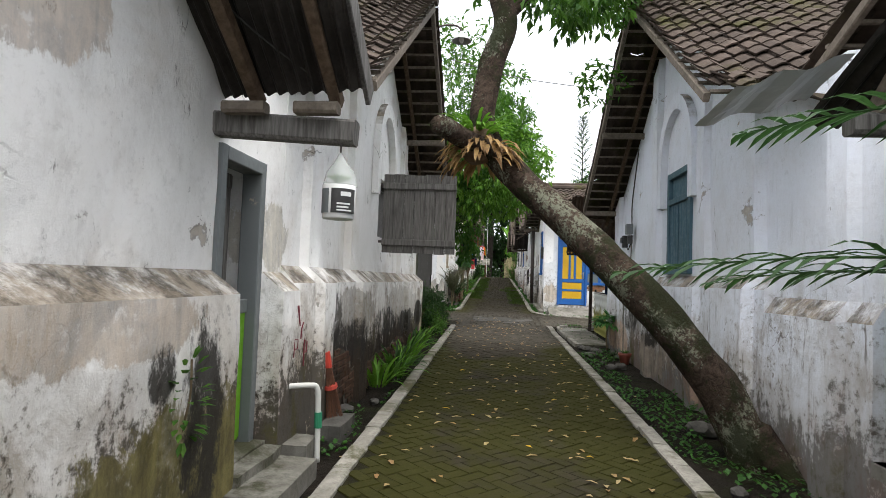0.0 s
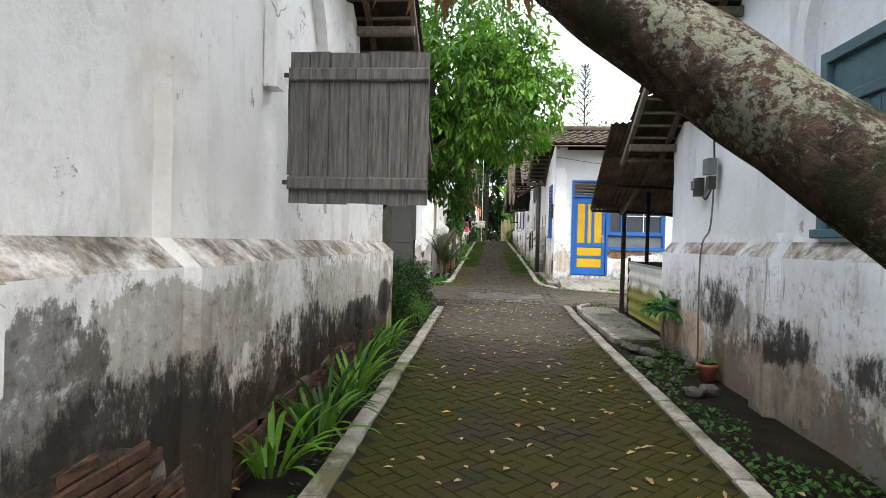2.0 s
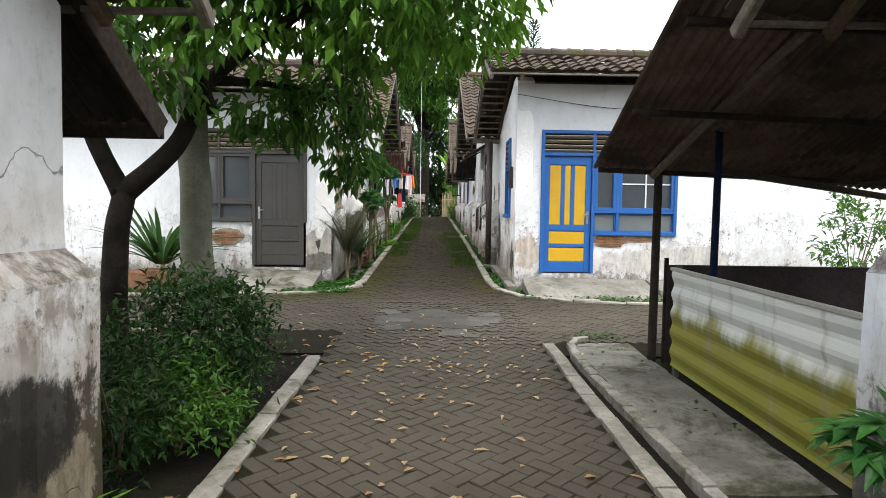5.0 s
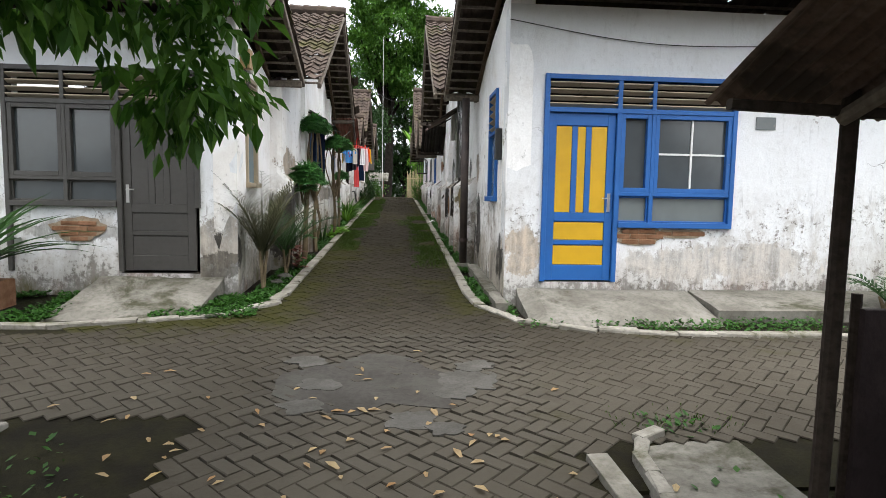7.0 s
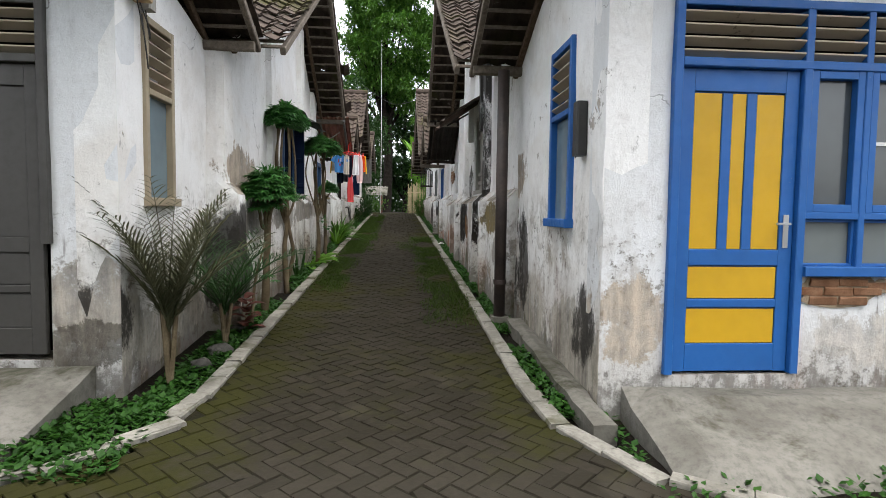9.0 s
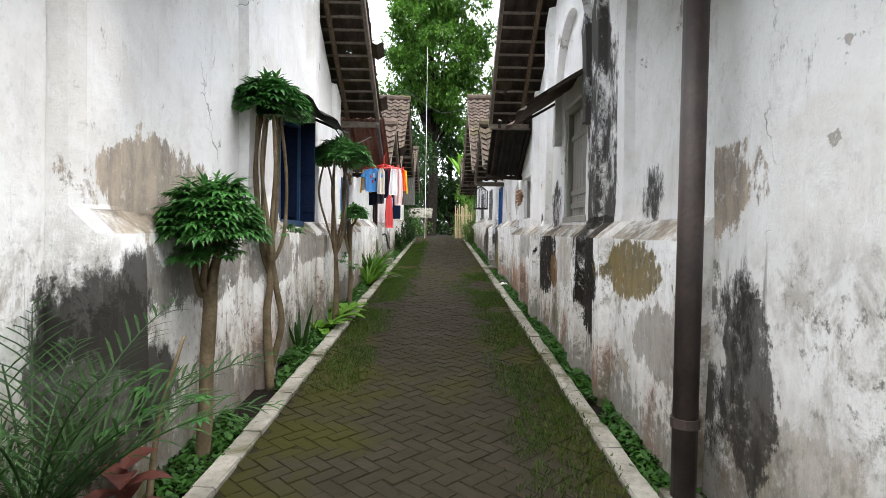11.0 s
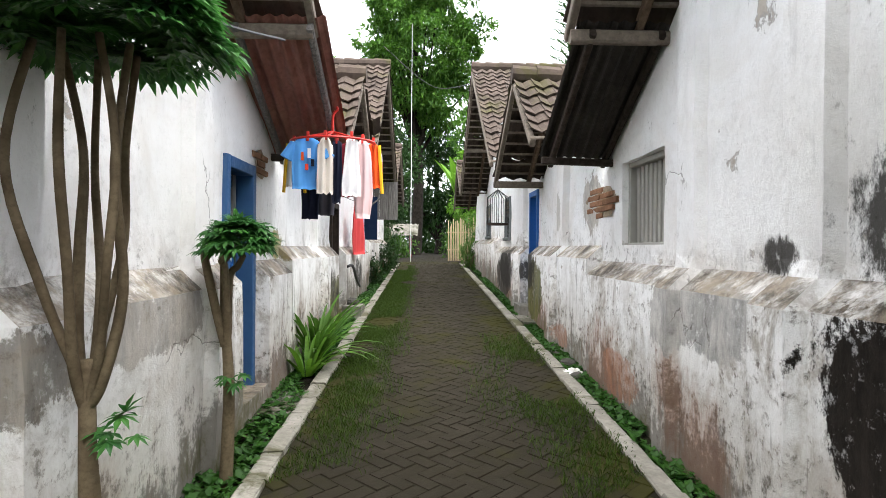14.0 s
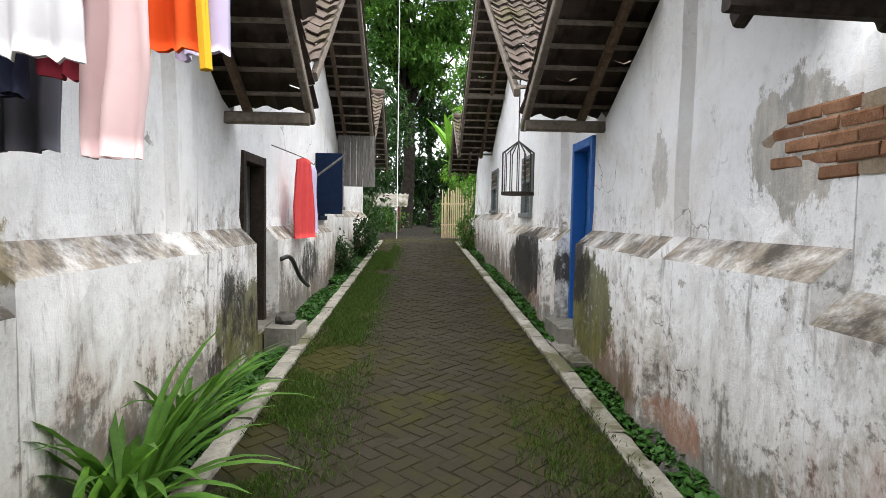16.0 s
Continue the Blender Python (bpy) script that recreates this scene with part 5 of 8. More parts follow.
sub("strut", Build().tube([(2.4, 15.2, 2.2), (2.55, 13.6, 2.85), (2.6, 12.1, 3.25)], [0.04, 0.042, 0.04], 8), WOOD_PALE, st, "pale bamboo strut")
for y, z in ((15.2, 2.25), (14.0, 2.62), (12.9, 2.98)):
    sub("batten", Build().beam((1.85 + (15.4 - y) * -0.06, y, z), (5.1, y, z - 0.1), 0.05, 0.05, 0.008), WOOD_DARK, st)
sub("tie_beam", Build().beam((2.75, 14.5, 2.2), (5.1, 15.0, 1.95), 0.05, 0.06, 0.008), WOOD_DARK, st)

fence = thing("tin_fence", (2.55, 13.4, 0.3), "pale corrugated tin fence with a mossy green lower half", "fence")
TIN_FENCE = Nodes("mossy_painted_tin", 0.6)
hh = TIN_FENCE.above_ground()
edge = TIN_FENCE.math("ADD", hh, TIN_FENCE.math("MULTIPLY", TIN_FENCE.noise(4, 5, (1, 1, 0.15)), 0.5))
cc = TIN_FENCE.mix(TIN_FENCE.ramp(edge, 0.78, 0.98), (0.2, 0.19, 0.02), (0.62, 0.63, 0.6))
TIN_FENCE.bump(TIN_FENCE.noise(12, 4), 0.15, 0.005)
TIN_FENCE = TIN_FENCE.done(TIN_FENCE.mix(TIN_FENCE.ramp(TIN_FENCE.noise(5, 6, (1, 1, 0.2)), 0.55, 0.7, 0, 0.6), cc, (0.22, 0.2, 0.14)))
sub("tin_panel", corrugated(Build(), (2.5, 14.85, 0.32), (2.5, 14.85, 1.26), (2.5, 12.15, 0.26), (2.5, 12.15, 1.22), 5, 0.012, 10), TIN_FENCE, fence)
for y in (14.82, 12.25):
    sub("fence_post", Build().box(2.52, 2.57, y - 0.03, y + 0.03, 0.2, 1.3, 0.006), BLUE_MID if y < 13 else WOOD_GREY, fence)
sub("top_rail", Build().beam((2.5, 14.87, 1.27), (2.5, 12.15, 1.23), 0.04, 0.035, 0.006), CREAM_GREY, fence)
# dark sheet on stakes, added to give the stall its dark inside
b = Build().box(2.6, 5.2, 15.2, 15.24, 0.25, 1.28, 0.005)
dark = thing("shade_screen", (3.9, 15.2, 0.3), "dark brown sheet standing in for the stall's shaded inside", "screen")
sub("tarp", b, grainy("brown_shade_tone", (0.03, 0.022, 0.022), (0.055, 0.04, 0.04), 2.0, 0.7), dark)
for x in (2.6, 5.1):
    sub("stake", Build().tube([(x, 15.26, 0.2), (x, 15.26, 1.35)], [0.025, 0.025], 8), WOOD_DARK, dark)

# tin hoods over windows
for nm, c4, m in (("window_hood", ((0.92, 27.0, 3.4), (0.98, 25.4, 3.42), (1.66, 26.9, 3.85), (1.66, 25.4, 3.85)), RUST), ("window_hood", ((-1.15, 27.1, 3.35), (-1.35, 25.3, 3.45), (-1.68, 27.0, 3.6), (-1.68, 25.3, 3.62)), IRON_DARK)):
    t = thing(nm, c4[2], "thin bent rusty tin hood over a window", "awning")
    sub("tin_sheet", corrugated(Build(), *c4, 2, 0.03, 6), m, t)
    for k in (0, 1):
        a, e = Vector(c4[k]), Vector(c4[2 + k])
        sub("bracket", Build().beam(a * 0.7 + e * 0.3 - Vector((0, 0, 0.03)), e - Vector((0, 0, 0.05)), 0.03, 0.03, 0.004), WOOD_DARK, t)

# low sheet-iron eaves that continue the tiled slopes
for xs, m, lab in (((-1.7, -0.92), IRON_RED, "rust-red corrugated sheets under an eave"), ((0.95, 1.7), IRON_DARK, "black sheet-iron eave on rafters")):
    t = thing("eave_sheet", (sum(xs) / 2, 30.1, 3.5), lab, "roof")
    sub("sheet", corrugated(Build(), (xs[0], 30.75, 3.2), (xs[1], 30.75, 3.18), (xs[0], 29.3, 3.98), (xs[1], 29.3, 3.98), 8, 0.014), m, t)
    sub("beam", Build().beam((xs[0], 30.62, 3.14), (xs[1], 30.62, 3.12), 0.06, 0.07, 0.01), WOOD_DARK, t)
    for f in (0.15, 0.85):
        x = xs[0] + (xs[1] - xs[0]) * f
        sub("rafter", Build().beam((x, 30.75, 3.12), (x, 29.3, 3.9), 0.05, 0.07, 0.01), WOOD_GREY if m is IRON_RED else WOOD_DARK, t)

# ---- plants ----
def rand_dir(rng, flat=1.0):
    a, z = rng.uniform(0, 2 * math.pi), rng.uniform(-1, 1) * flat
    r = math.sqrt(max(0, 1 - z * z))
    return Vector((r * math.cos(a), r * math.sin(a), z))


def leaf_cloud(b, rng, centre, radii, count, size, clump=9, droop=0.55, spread=0.22, shell=0.55, width=0.42):
    """Sprigs of small folded leaves scattered through an uneven ellipsoid."""
    c = Vector(centre)
    done = 0
    while done < count:
        d = rand_dir(rng)
        r = shell + (1 - shell) * rng.random() ** 0.6
        bump = 1 + 0.32 * noise.noise(d * 2.1 + c * 0.7)
        p = c + Vector((d.x * radii[0], d.y * radii[1], d.z * radii[2])) * r * bump
        if noise.noise(p * (1.6 / max(spread * 4, 0.4))) < -0.18:
            done += 1
            continue
        for _ in range(clump):
            q = p + rand_dir(rng) * spread * rng.random()
            w = (rand_dir(rng) + d * 0.6 + Vector((0, 0, -droop))).normalized()
            s = w.cross(Vector((rng.uniform(-0.4, 0.4), rng.uniform(-0.4, 0.4), 1)))
            s = s.normalized() if s.length > 1e-3 else Vector((1, 0, 0))
            n = s.cross(w)
            L = size * rng.uniform(0.6, 1.25)
            h = L * width * 0.5
            i = len(b.v)
            m = q + w * L * 0.45
            b.v += [tuple(q), tuple(m + s * h + n * h * 0.35), tuple(q + w * L - n * L * 0.12), tuple(m - s * h + n * h * 0.35)]
            b.f += [(i, i + 1, i + 2), (i, i + 2, i + 3)]
            done += 1


def bez(points, n=12):
    """A smooth line through points."""
    pts = [Vector(p) for p in points]
    out = []
    for k in range(len(pts) - 1):
        p0, p1, p2, p3 = pts[max(k - 1, 0)], pts[k], pts[k + 1], pts[min(k + 2, len(pts) - 1)]
        for s in range(n):
            t = s / n
            out.append(0.5 * ((2 * p1) + (p2 - p0) * t + (2 * p0 - 5 * p1 + 4 * p2 - p3) * t * t + (3 * p1 - p0 - 3 * p2 + p3) * t ** 3))
    return out + [pts[-1]]


def limb(points, r0, r1, n=10, sides=10, wob=0.18):
    line = bez(points, n)
    return Build().tube(line, [r0 + (r1 - r0) * k / (len(line) - 1) for k in range(len(line))], sides, True, wob)


def tree(label, at, trunk, limbs, crowns, bark, leaf, name="tree", seed=0, wob=0.18, sides=12):
    rng = random.Random(seed)
    t = thing(name, at, label, "tree")
    sub("trunk", limb(*trunk, 12, sides, wob), bark, t, smooth=True)
    for pts, r0, r1 in limbs:
        sub("limb", limb(pts, r0, r1, 8, 8, wob), bark, t, smooth=True)
    for k, (mat, clouds) in enumerate(crowns):
        b = Build()
        for args in clouds:
            leaf_cloud(b, rng, *args)
        sub("crown", b, mat, t)
    return t


# the leaning tree over the lane
lean = tree("leaning tree with mossy bark and an epiphyte fern", (2.15, 5.05, 0.02),
            ([(2.2, 5.0, -0.1), (2.07, 5.08, 0.35), (1.72, 5.22, 0.95), (1.26, 5.43, 1.5), (0.8, 5.74, 2.0), (0.32, 6.02, 2.48), (-0.02, 6.2, 2.85), (-0.2, 6.35, 3.3), (-0.12, 6.45, 3.9), (0.02, 6.5, 4.5), (-0.15, 6.6, 5.2), (-0.2, 6.7, 6.4)], 0.185, 0.125),
            [([(-0.05, 6.2, 2.85), (-0.4, 5.8, 2.95), (-0.58, 5.4, 2.98)], 0.13, 0.1),
             ([(0.0, 6.5, 4.5), (0.7, 7.2, 5.4), (1.6, 8.0, 6.2)], 0.07, 0.02),
             ([(-0.15, 6.6, 5.2), (-0.7, 7.0, 5.8), (-1.4, 7.2, 6.6)], 0.07, 0.02)],
            [(LEAF, [((0.9, 7.6, 5.55), (1.1, 1.0, 0.55), 1500, 0.17, 9, 0.6, 0.3, 0.2), ((-0.5, 7.0, 6.8), (1.6, 1.5, 0.9), 2500, 0.17, 9, 0.6, 0.35, 0.2), ((1.5, 9.0, 4.6), (0.35, 0.4, 0.35), 160, 0.15, 7), ((1.75, 8.6, 6.1), (1.0, 1.0, 0.7), 900, 0.16, 9), ((0.4, 6.7, 5.2), (0.4, 0.5, 0.35), 220, 0.16, 7)])], BARK, LEAF, seed=3, wob=0.22, sides=18)
for pts, r0, r1 in (([(2.12, 4.98, 0.3), (2.4, 5.1, 0.08), (2.6, 5.2, -0.1)], 0.16, 0.06), ([(2.15, 5.0, 0.3), (2.3, 4.75, 0.05), (2.4, 4.55, -0.1)], 0.14, 0.06)):
    sub("root", limb(pts, r0, r1, 6, 10, 0.2), BARK, lean, smooth=True)
rng = random.Random(21)
fern = thing("epiphyte_fern", (-0.3, 6.1, 2.9), "epiphyte fern with hanging dry fronds on a tree fork", "fern")
b, dry = Build(), Build()
for k in range(80):
    d = rand_dir(rng, 0.6)
    b.leaf((-0.25 + d.x * 0.12, 6.1 + d.y * 0.15, 2.98 + rng.uniform(0, 0.12)), (d.x, d.y - 0.2, rng.uniform(0.4, 1.1)), rng.uniform(0.25, 0.5), 0.035, 1.4, 0.2, 4)
for k in range(150):
    d = rand_dir(rng, 0.5)
    dry.leaf((-0.2 + d.x * 0.25, 6.05 + d.y * 0.2, 2.85 + rng.uniform(-0.1, 0.12)), (d.x, d.y - 0.2, rng.uniform(-0.6, 0.2)), rng.uniform(0.15, 0.36), 0.05, 1.6, 0.3, 3)
sub("green_fronds", b, LEAF_LIGHT, fern, "yellow-green upright fronds")
sub("dry_fronds", dry, leafy("dry_fern", (0.22, 0.12, 0.05), (0.4, 0.26, 0.1)), fern, "hanging brown dry fronds")
b = Build().tube(bez([(-0.2, 6.15, 2.75), (-0.22, 6.1, 2.95), (-0.2, 6.15, 3.1)], 4), [0.1, 0.15, 0.19, 0.2, 0.2, 0.19, 0.16, 0.12, 0.05], 12, True, 0.5)
sub("root_mass", b, leafy("root_mass", (0.12, 0.08, 0.05), (0.2, 0.13, 0.08)), fern, "matted brown roots")

# trees beside the crossing
tree("tree with dark forked trunk and drooping broad leaves", (-2.58, 14.2, 0.2),
     ([(-2.48, 14.2, 0.1), (-2.58, 14.25, 0.8), (-2.53, 14.2, 1.5), (-2.45, 14.2, 1.95)], 0.12, 0.09),
     [([(-2.48, 14.2, 1.9), (-2.03, 14.2, 2.3), (-1.75, 14.3, 2.9), (-1.1, 14.5, 3.5), (-0.4, 14.8, 4.1)], 0.1, 0.03),
      ([(-2.48, 14.2, 1.9), (-2.73, 14.1, 2.6), (-2.83, 14.0, 3.6), (-2.33, 14.3, 4.8)], 0.09, 0.03),
      ([(-1.75, 14.3, 2.9), (-1.2, 15.2, 3.0), (-0.8, 15.9, 2.9)], 0.04, 0.012),
      ([(-1.73, 14.25, 2.6), (-1.83, 13.8, 3.4), (-1.8, 13.4, 4.3)], 0.05, 0.015)],
     [(LEAF, [((-0.7, 14.9, 4.75), (1.75, 1.7, 1.55), 6500, 0.18, 9, 0.8, 0.26, 0.3), ((-2.4, 14.5, 4.6), (1.4, 1.4, 1.4), 3200, 0.18, 9, 0.8, 0.26, 0.3), ((-0.8, 15.6, 2.4), (0.34, 0.35, 0.32), 330, 0.15, 8, 0.9, 0.16, 0.2), ((-1.5, 15.1, 2.75), (0.6, 0.5, 0.3), 500, 0.16, 8, 0.9, 0.18, 0.2), ((-0.95, 15.6, 2.95), (0.62, 0.6, 0.5), 800, 0.14, 8, 0.9, 0.18, 0.3), ((-2.35, 13.9, 3.1), (0.8, 0.7, 0.6), 700, 0.15, 8, 0.9, 0.2, 0.3)]),
      # lighter leaf clouds put the crown's lit side into the leaf colour
      (LEAF_LIGHT, [((-0.2, 14.4, 4.3), (1.5, 1.2, 1.3), 3000, 0.17, 8, 0.8, 0.22, 0.6), ((0.35, 14.9, 3.75), (0.7, 0.8, 0.5), 500, 0.15, 8, 0.9, 0.2, 0.4), ((-1.6, 13.8, 3.5), (0.8, 0.6, 0.6), 420, 0.16, 8, 0.9, 0.2, 0.4)])], BARK_DARK, LEAF, seed=5)
tree("straight grey-green trunk with a high leafy top", (-2.2, 15.0, 0.2),
     ([(-2.2, 15.0, 0.1), (-2.18, 15.0, 1.5), (-2.22, 15.0, 3.5), (-2.1, 15.1, 6.2)], 0.17, 0.11),
     [([(-2.2, 15.0, 4.0), (-1.4, 15.6, 5.2), (-0.6, 16.2, 6.0)], 0.07, 0.02)],
     [(LEAF, [((-1.6, 15.6, 6.6), (2.4, 2.4, 1.6), 5200, 0.17, 9, 0.7, 0.3, 0.3)])], grainy("green_grey_bark", (0.13, 0.13, 0.09), (0.2, 0.2, 0.15), 4, 0.9, 0.3), LEAF, seed=6)


def bush(label, at, radii, count, size, mat, seed, stems=9, width=0.42):
    rng = random.Random(seed)
    t = thing("shrub", at, label, "shrub")
    b = Build()
    for k in range(stems):
        d = rand_dir(rng, 0.3)
        tip = Vector((at[0] + d.x * radii[0] * 0.75, at[1] + d.y * radii[1] * 0.75, at[2] + radii[2] * rng.uniform(0.9, 1.7)))
        b.tube(bez([at, (Vector(at) + tip) / 2 + Vector((0, 0, 0.1)), tip], 4), [0.014 - 0.0013 * q for q in range(9)], 5)
    sub("stems", b, BARK_PALE, t)["kind"] = "stuff"
    b = Build()
    leaf_cloud(b, rng, (at[0], at[1], at[2] + radii[2] * 0.95), radii, count, size, 10, 0.1, 0.16, 0.35, width)
    sub("foliage", b, mat, t)
    return t


bush("sprawling green shrub under a tree", (-1.65, 13.75, 0.2), (0.62, 0.7, 0.6), 5200, 0.075, LEAF_DARK, 7, 16)
bush("low sprawling shrub beside the kerb", (-1.5, 13.0, 0.19), (0.42, 0.45, 0.3), 1900, 0.07, LEAF, 8, 9)
bush("green shrub at the wall's corner", (-1.65, 12.55, 0.19), (0.3, 0.35, 0.5), 1300, 0.07, LEAF_DARK, 9, 8)
bush("loose tall shrub with thin bare stems by the white wall", (6.9, 18.4, 0.45), (0.6, 0.5, 1.0), 900, 0.12, LEAF, 15, 8)
bush("dense round green shrub beside the lane", (-1.35, 42.0, 1.48), (0.4, 0.5, 0.45), 1500, 0.1, LEAF_DARK, 10)
bush("dense green shrub at the lane's end", (-1.9, 47.0, 1.7), (0.7, 0.7, 0.75), 2200, 0.12, LEAF_DARK, 11)
bush("green shrub beside the wall's end", (1.35, 44.3, 1.58), (0.35, 0.6, 0.5), 1300, 0.1, LEAF, 12)
bush("green shrub beside the wall", (-1.42, 39.3, 1.37), (0.28, 0.4, 0.33), 900, 0.09, LEAF_DARK, 13)
bush("green shrub at the lane's end", (2.2, 47.2, 1.75), (0.8, 0.7, 1.2), 2600, 0.13, LEAF, 14)


def blades(name, label, at, count, length, width, mat, seed, rise=0.9, droop=1.1, cat="plant", spread=0.08, stem=0.0, fold=0.3):
    """A rosette of long arching leaves."""
    rng = random.Random(seed)
    t = thing(name, at, label, cat)
    if stem:
        sub("stem", Build().tube(bez([at, (at[0] + 0.02, at[1], at[2] + stem)], 4), [0.05, 0.045, 0.04, 0.04, 0.045], 8), BARK_PALE, t)
    for k in range(count):
        a = 2.4 * k + rng.uniform(-0.3, 0.3)
        r = rise * (0.35 + 1.1 * rng.random())
        b = Build().leaf((at[0] + spread * math.cos(a), at[1] + spread * math.sin(a), at[2] + stem), (math.cos(a), math.sin(a), r), length * rng.uniform(0.65, 1.15), width * rng.uniform(0.8, 1.2), droop, fold, 6)
        sub("leaf", b, mat, t, smooth=True)
    return t


for k, (x, y) in enumerate(((-1.45, 7.3), (-1.34, 7.9), (-1.42, 8.4), (-1.36, 9.1), (-1.48, 9.8), (-1.5, 10.6), (-1.45, 11.3))):
    blades("lily_plant", "broad strap-leaved green plant beside the kerb", (x, y, ground_z(y) - 0.02), 26, 0.6, 0.042, (LEAF_LIGHT, LEAF, LEAF_PALM)[k % 3], 30 + k, 2.2, 1.5, "plant", 0.1)
for x, y, n, L in ((-1.38, 31.4, 60, 0.95), (-1.45, 32.2, 36, 0.75), (-1.36, 30.85, 22, 0.6)):
    blades("pandan_plant", "rosette of long arching strap leaves beside the wall", (x, y, ground_z(y)), n, L, 0.05, LEAF if L > 0.7 else LEAF_LIGHT, int(y * 10), 2.0, 1.3, spread=0.06)
for x, y in ((-1.38, 27.15), (-1.3, 27.7), (-1.42, 26.6)):
    blades("hosta_plant", "clump of broad glossy green leaves on the kerb", (x, y, ground_z(y)), 13, 0.42, 0.13, LEAF_LIGHT, int(y * 10), 0.9, 1.2)
blades("snake_plant", "stiff upright dark-tipped leaves beside the wall", (-1.45, 25.7, ground_z(25.7)), 9, 0.5, 0.05, LEAF_DARK, 61, 3.0, 0.2)
blades("cycad", "cycad with stiff spreading fronds in a brick planter", (-4.5, 19.2, 0.72), 54, 1.25, 0.085, LEAF_PALM, 62, 1.5, 0.9, "plant", 0.1, 0.15)


def frond(b, base, way, length, leaflets, leaf_len, width, droop, rng, stem_r=0.008, hang=0.5):
    """A feather palm frond: an arching midrib with two rows of leaflets."""
    p, d = Vector(base), Vector(way).normalized()
    line = [p.copy()]
    for k in range(leaflets):
        p = p + d * (length / leaflets)
        d = (d - Vector((0, 0, droop / leaflets))).normalized()
        line.append(p.copy())
    b.tube(line, [stem_r * (1 - 0.8 * k / leaflets) for k in range(len(line))], 5)
    for k in range(2, leaflets + 1):
        d = (line[k] - line[k - 1]).normalized()
        s = d.cross(Vector((0, 0, 1))).normalized()
        f = math.sin(math.pi * (0.15 + 0.8 * k / leaflets)) ** 0.7
        for e in (-1, 1):
            w = (d * 0.75 + s * e * 0.8 + Vector((0, 0, rng.uniform(-0.1, 0.35)))).normalized()
            b.leaf(line[k], w, leaf_len * f * rng.uniform(0.85, 1.1), width, hang, 0.25, 3)


def palm(label, at, fronds, mat, seed, stems=3, stem_h=0.5):
    rng = random.Random(seed)
    t = thing("palm_plant", at, label, "palm")
    for k in range(stems):
        a = 2.1 * k
        sub("stem", Build().tube([at, (at[0] + 0.06 * math.cos(a), at[1] + 0.06 * math.sin(a), at[2] + stem_h)], [0.025, 0.016], 7), BARK_PALE, t)
    for way, length, leaflets, ll, w, droop in fronds:
        b = Build()
        frond(b, (at[0], at[1], at[2] + stem_h * rng.uniform(0.7, 1.0)), way, length, leaflets, ll, w, droop, rng)
        sub("frond", b, mat, t)
    return t


ar = thing("palm_plant", (2.25, 2.35, 0.05), "areca palm with arching green fronds beside a door", "palm")
rng = random.Random(71)
for k in range(4):
    a = 1.6 * k
    sub("stem", Build().tube([(2.25 + 0.05 * math.cos(a), 2.35 + 0.05 * math.sin(a), 0.0), (2.28 + 0.1 * math.cos(a), 2.35 + 0.08 * math.sin(a), 1.5)], [0.03, 0.018], 8), LEAF_LIGHT, ar)
for base, way, length, n, ll, w, droop in (((2.3, 2.35, 1.62), (-1, 0.27, 0.1), 1.75, 20, 0.42, 0.042, 0.28), ((2.3, 2.4, 1.5), (-0.8, 0.55, 0.25), 1.4, 17, 0.4, 0.042, 0.5), ((2.4, 2.3, 1.6), (-0.5, -0.1, 1.7), 1.5, 16, 0.42, 0.045, 1.3), ((2.4, 2.45, 2.3), (-1, 0.3, 0.12), 1.3, 15, 0.4, 0.05, 0.35), ((2.3, 2.35, 1.4), (-0.3, -0.9, 0.9), 1.2, 14, 0.34, 0.04, 1.0)):
    b = Build()
    frond(b, base, way, length, n, ll, w, droop, rng, 0.01, 0.75)
    sub("frond", b, LEAF_PALM, ar)
rr = random.Random(72)
palm("wispy half-dry palm clump at the house corner", (-1.5, 20.35, 0.5), [((math.cos(a), math.sin(a), rr.uniform(1.6, 4.0)), rr.uniform(0.8, 1.25), 22, 0.24, 0.014, 1.0) for a in [2.4 * k for k in range(26)]], FROND_DRY, 73, 8, 0.6)
palm("wispy half-dry palm clump at the house corner", (-1.42, 21.5, 0.56), [((math.cos(a), math.sin(a), rr.uniform(1.2, 2.6)), rr.uniform(0.7, 1.2), 18, 0.26, 0.014, 1.1) for a in [2.4 * k for k in range(18)]], LEAF_PALM, 74, 6, 0.4)
palm("small fern palm beside a white wall", (6.1, 18.95, 0.55), [((math.cos(a), math.sin(a), 1.0), 0.6, 12, 0.16, 0.03, 1.0) for a in [2.4 * k for k in range(9)]], LEAF_PALM, 75, 2, 0.15)


def lobed(b, at, way, size, rng, lobes=7):
    """A hand-shaped leaf of narrow lobes."""
    d = Vector(way).normalized()
    s = d.cross(Vector((0, 0, 1)))
    s = s.normalized() if s.length > 1e-3 else Vector((1, 0, 0))
    for k in range(lobes):
        a = (k - (lobes - 1) / 2) * 0.62
        w = d * math.cos(a) + s * math.sin(a) + Vector((0, 0, -0.12))
        b.leaf(at, w, size * (1 - 0.07 * abs(k - (lobes - 1) / 2)), size * 0.28, 0.6, 0.2, 2)


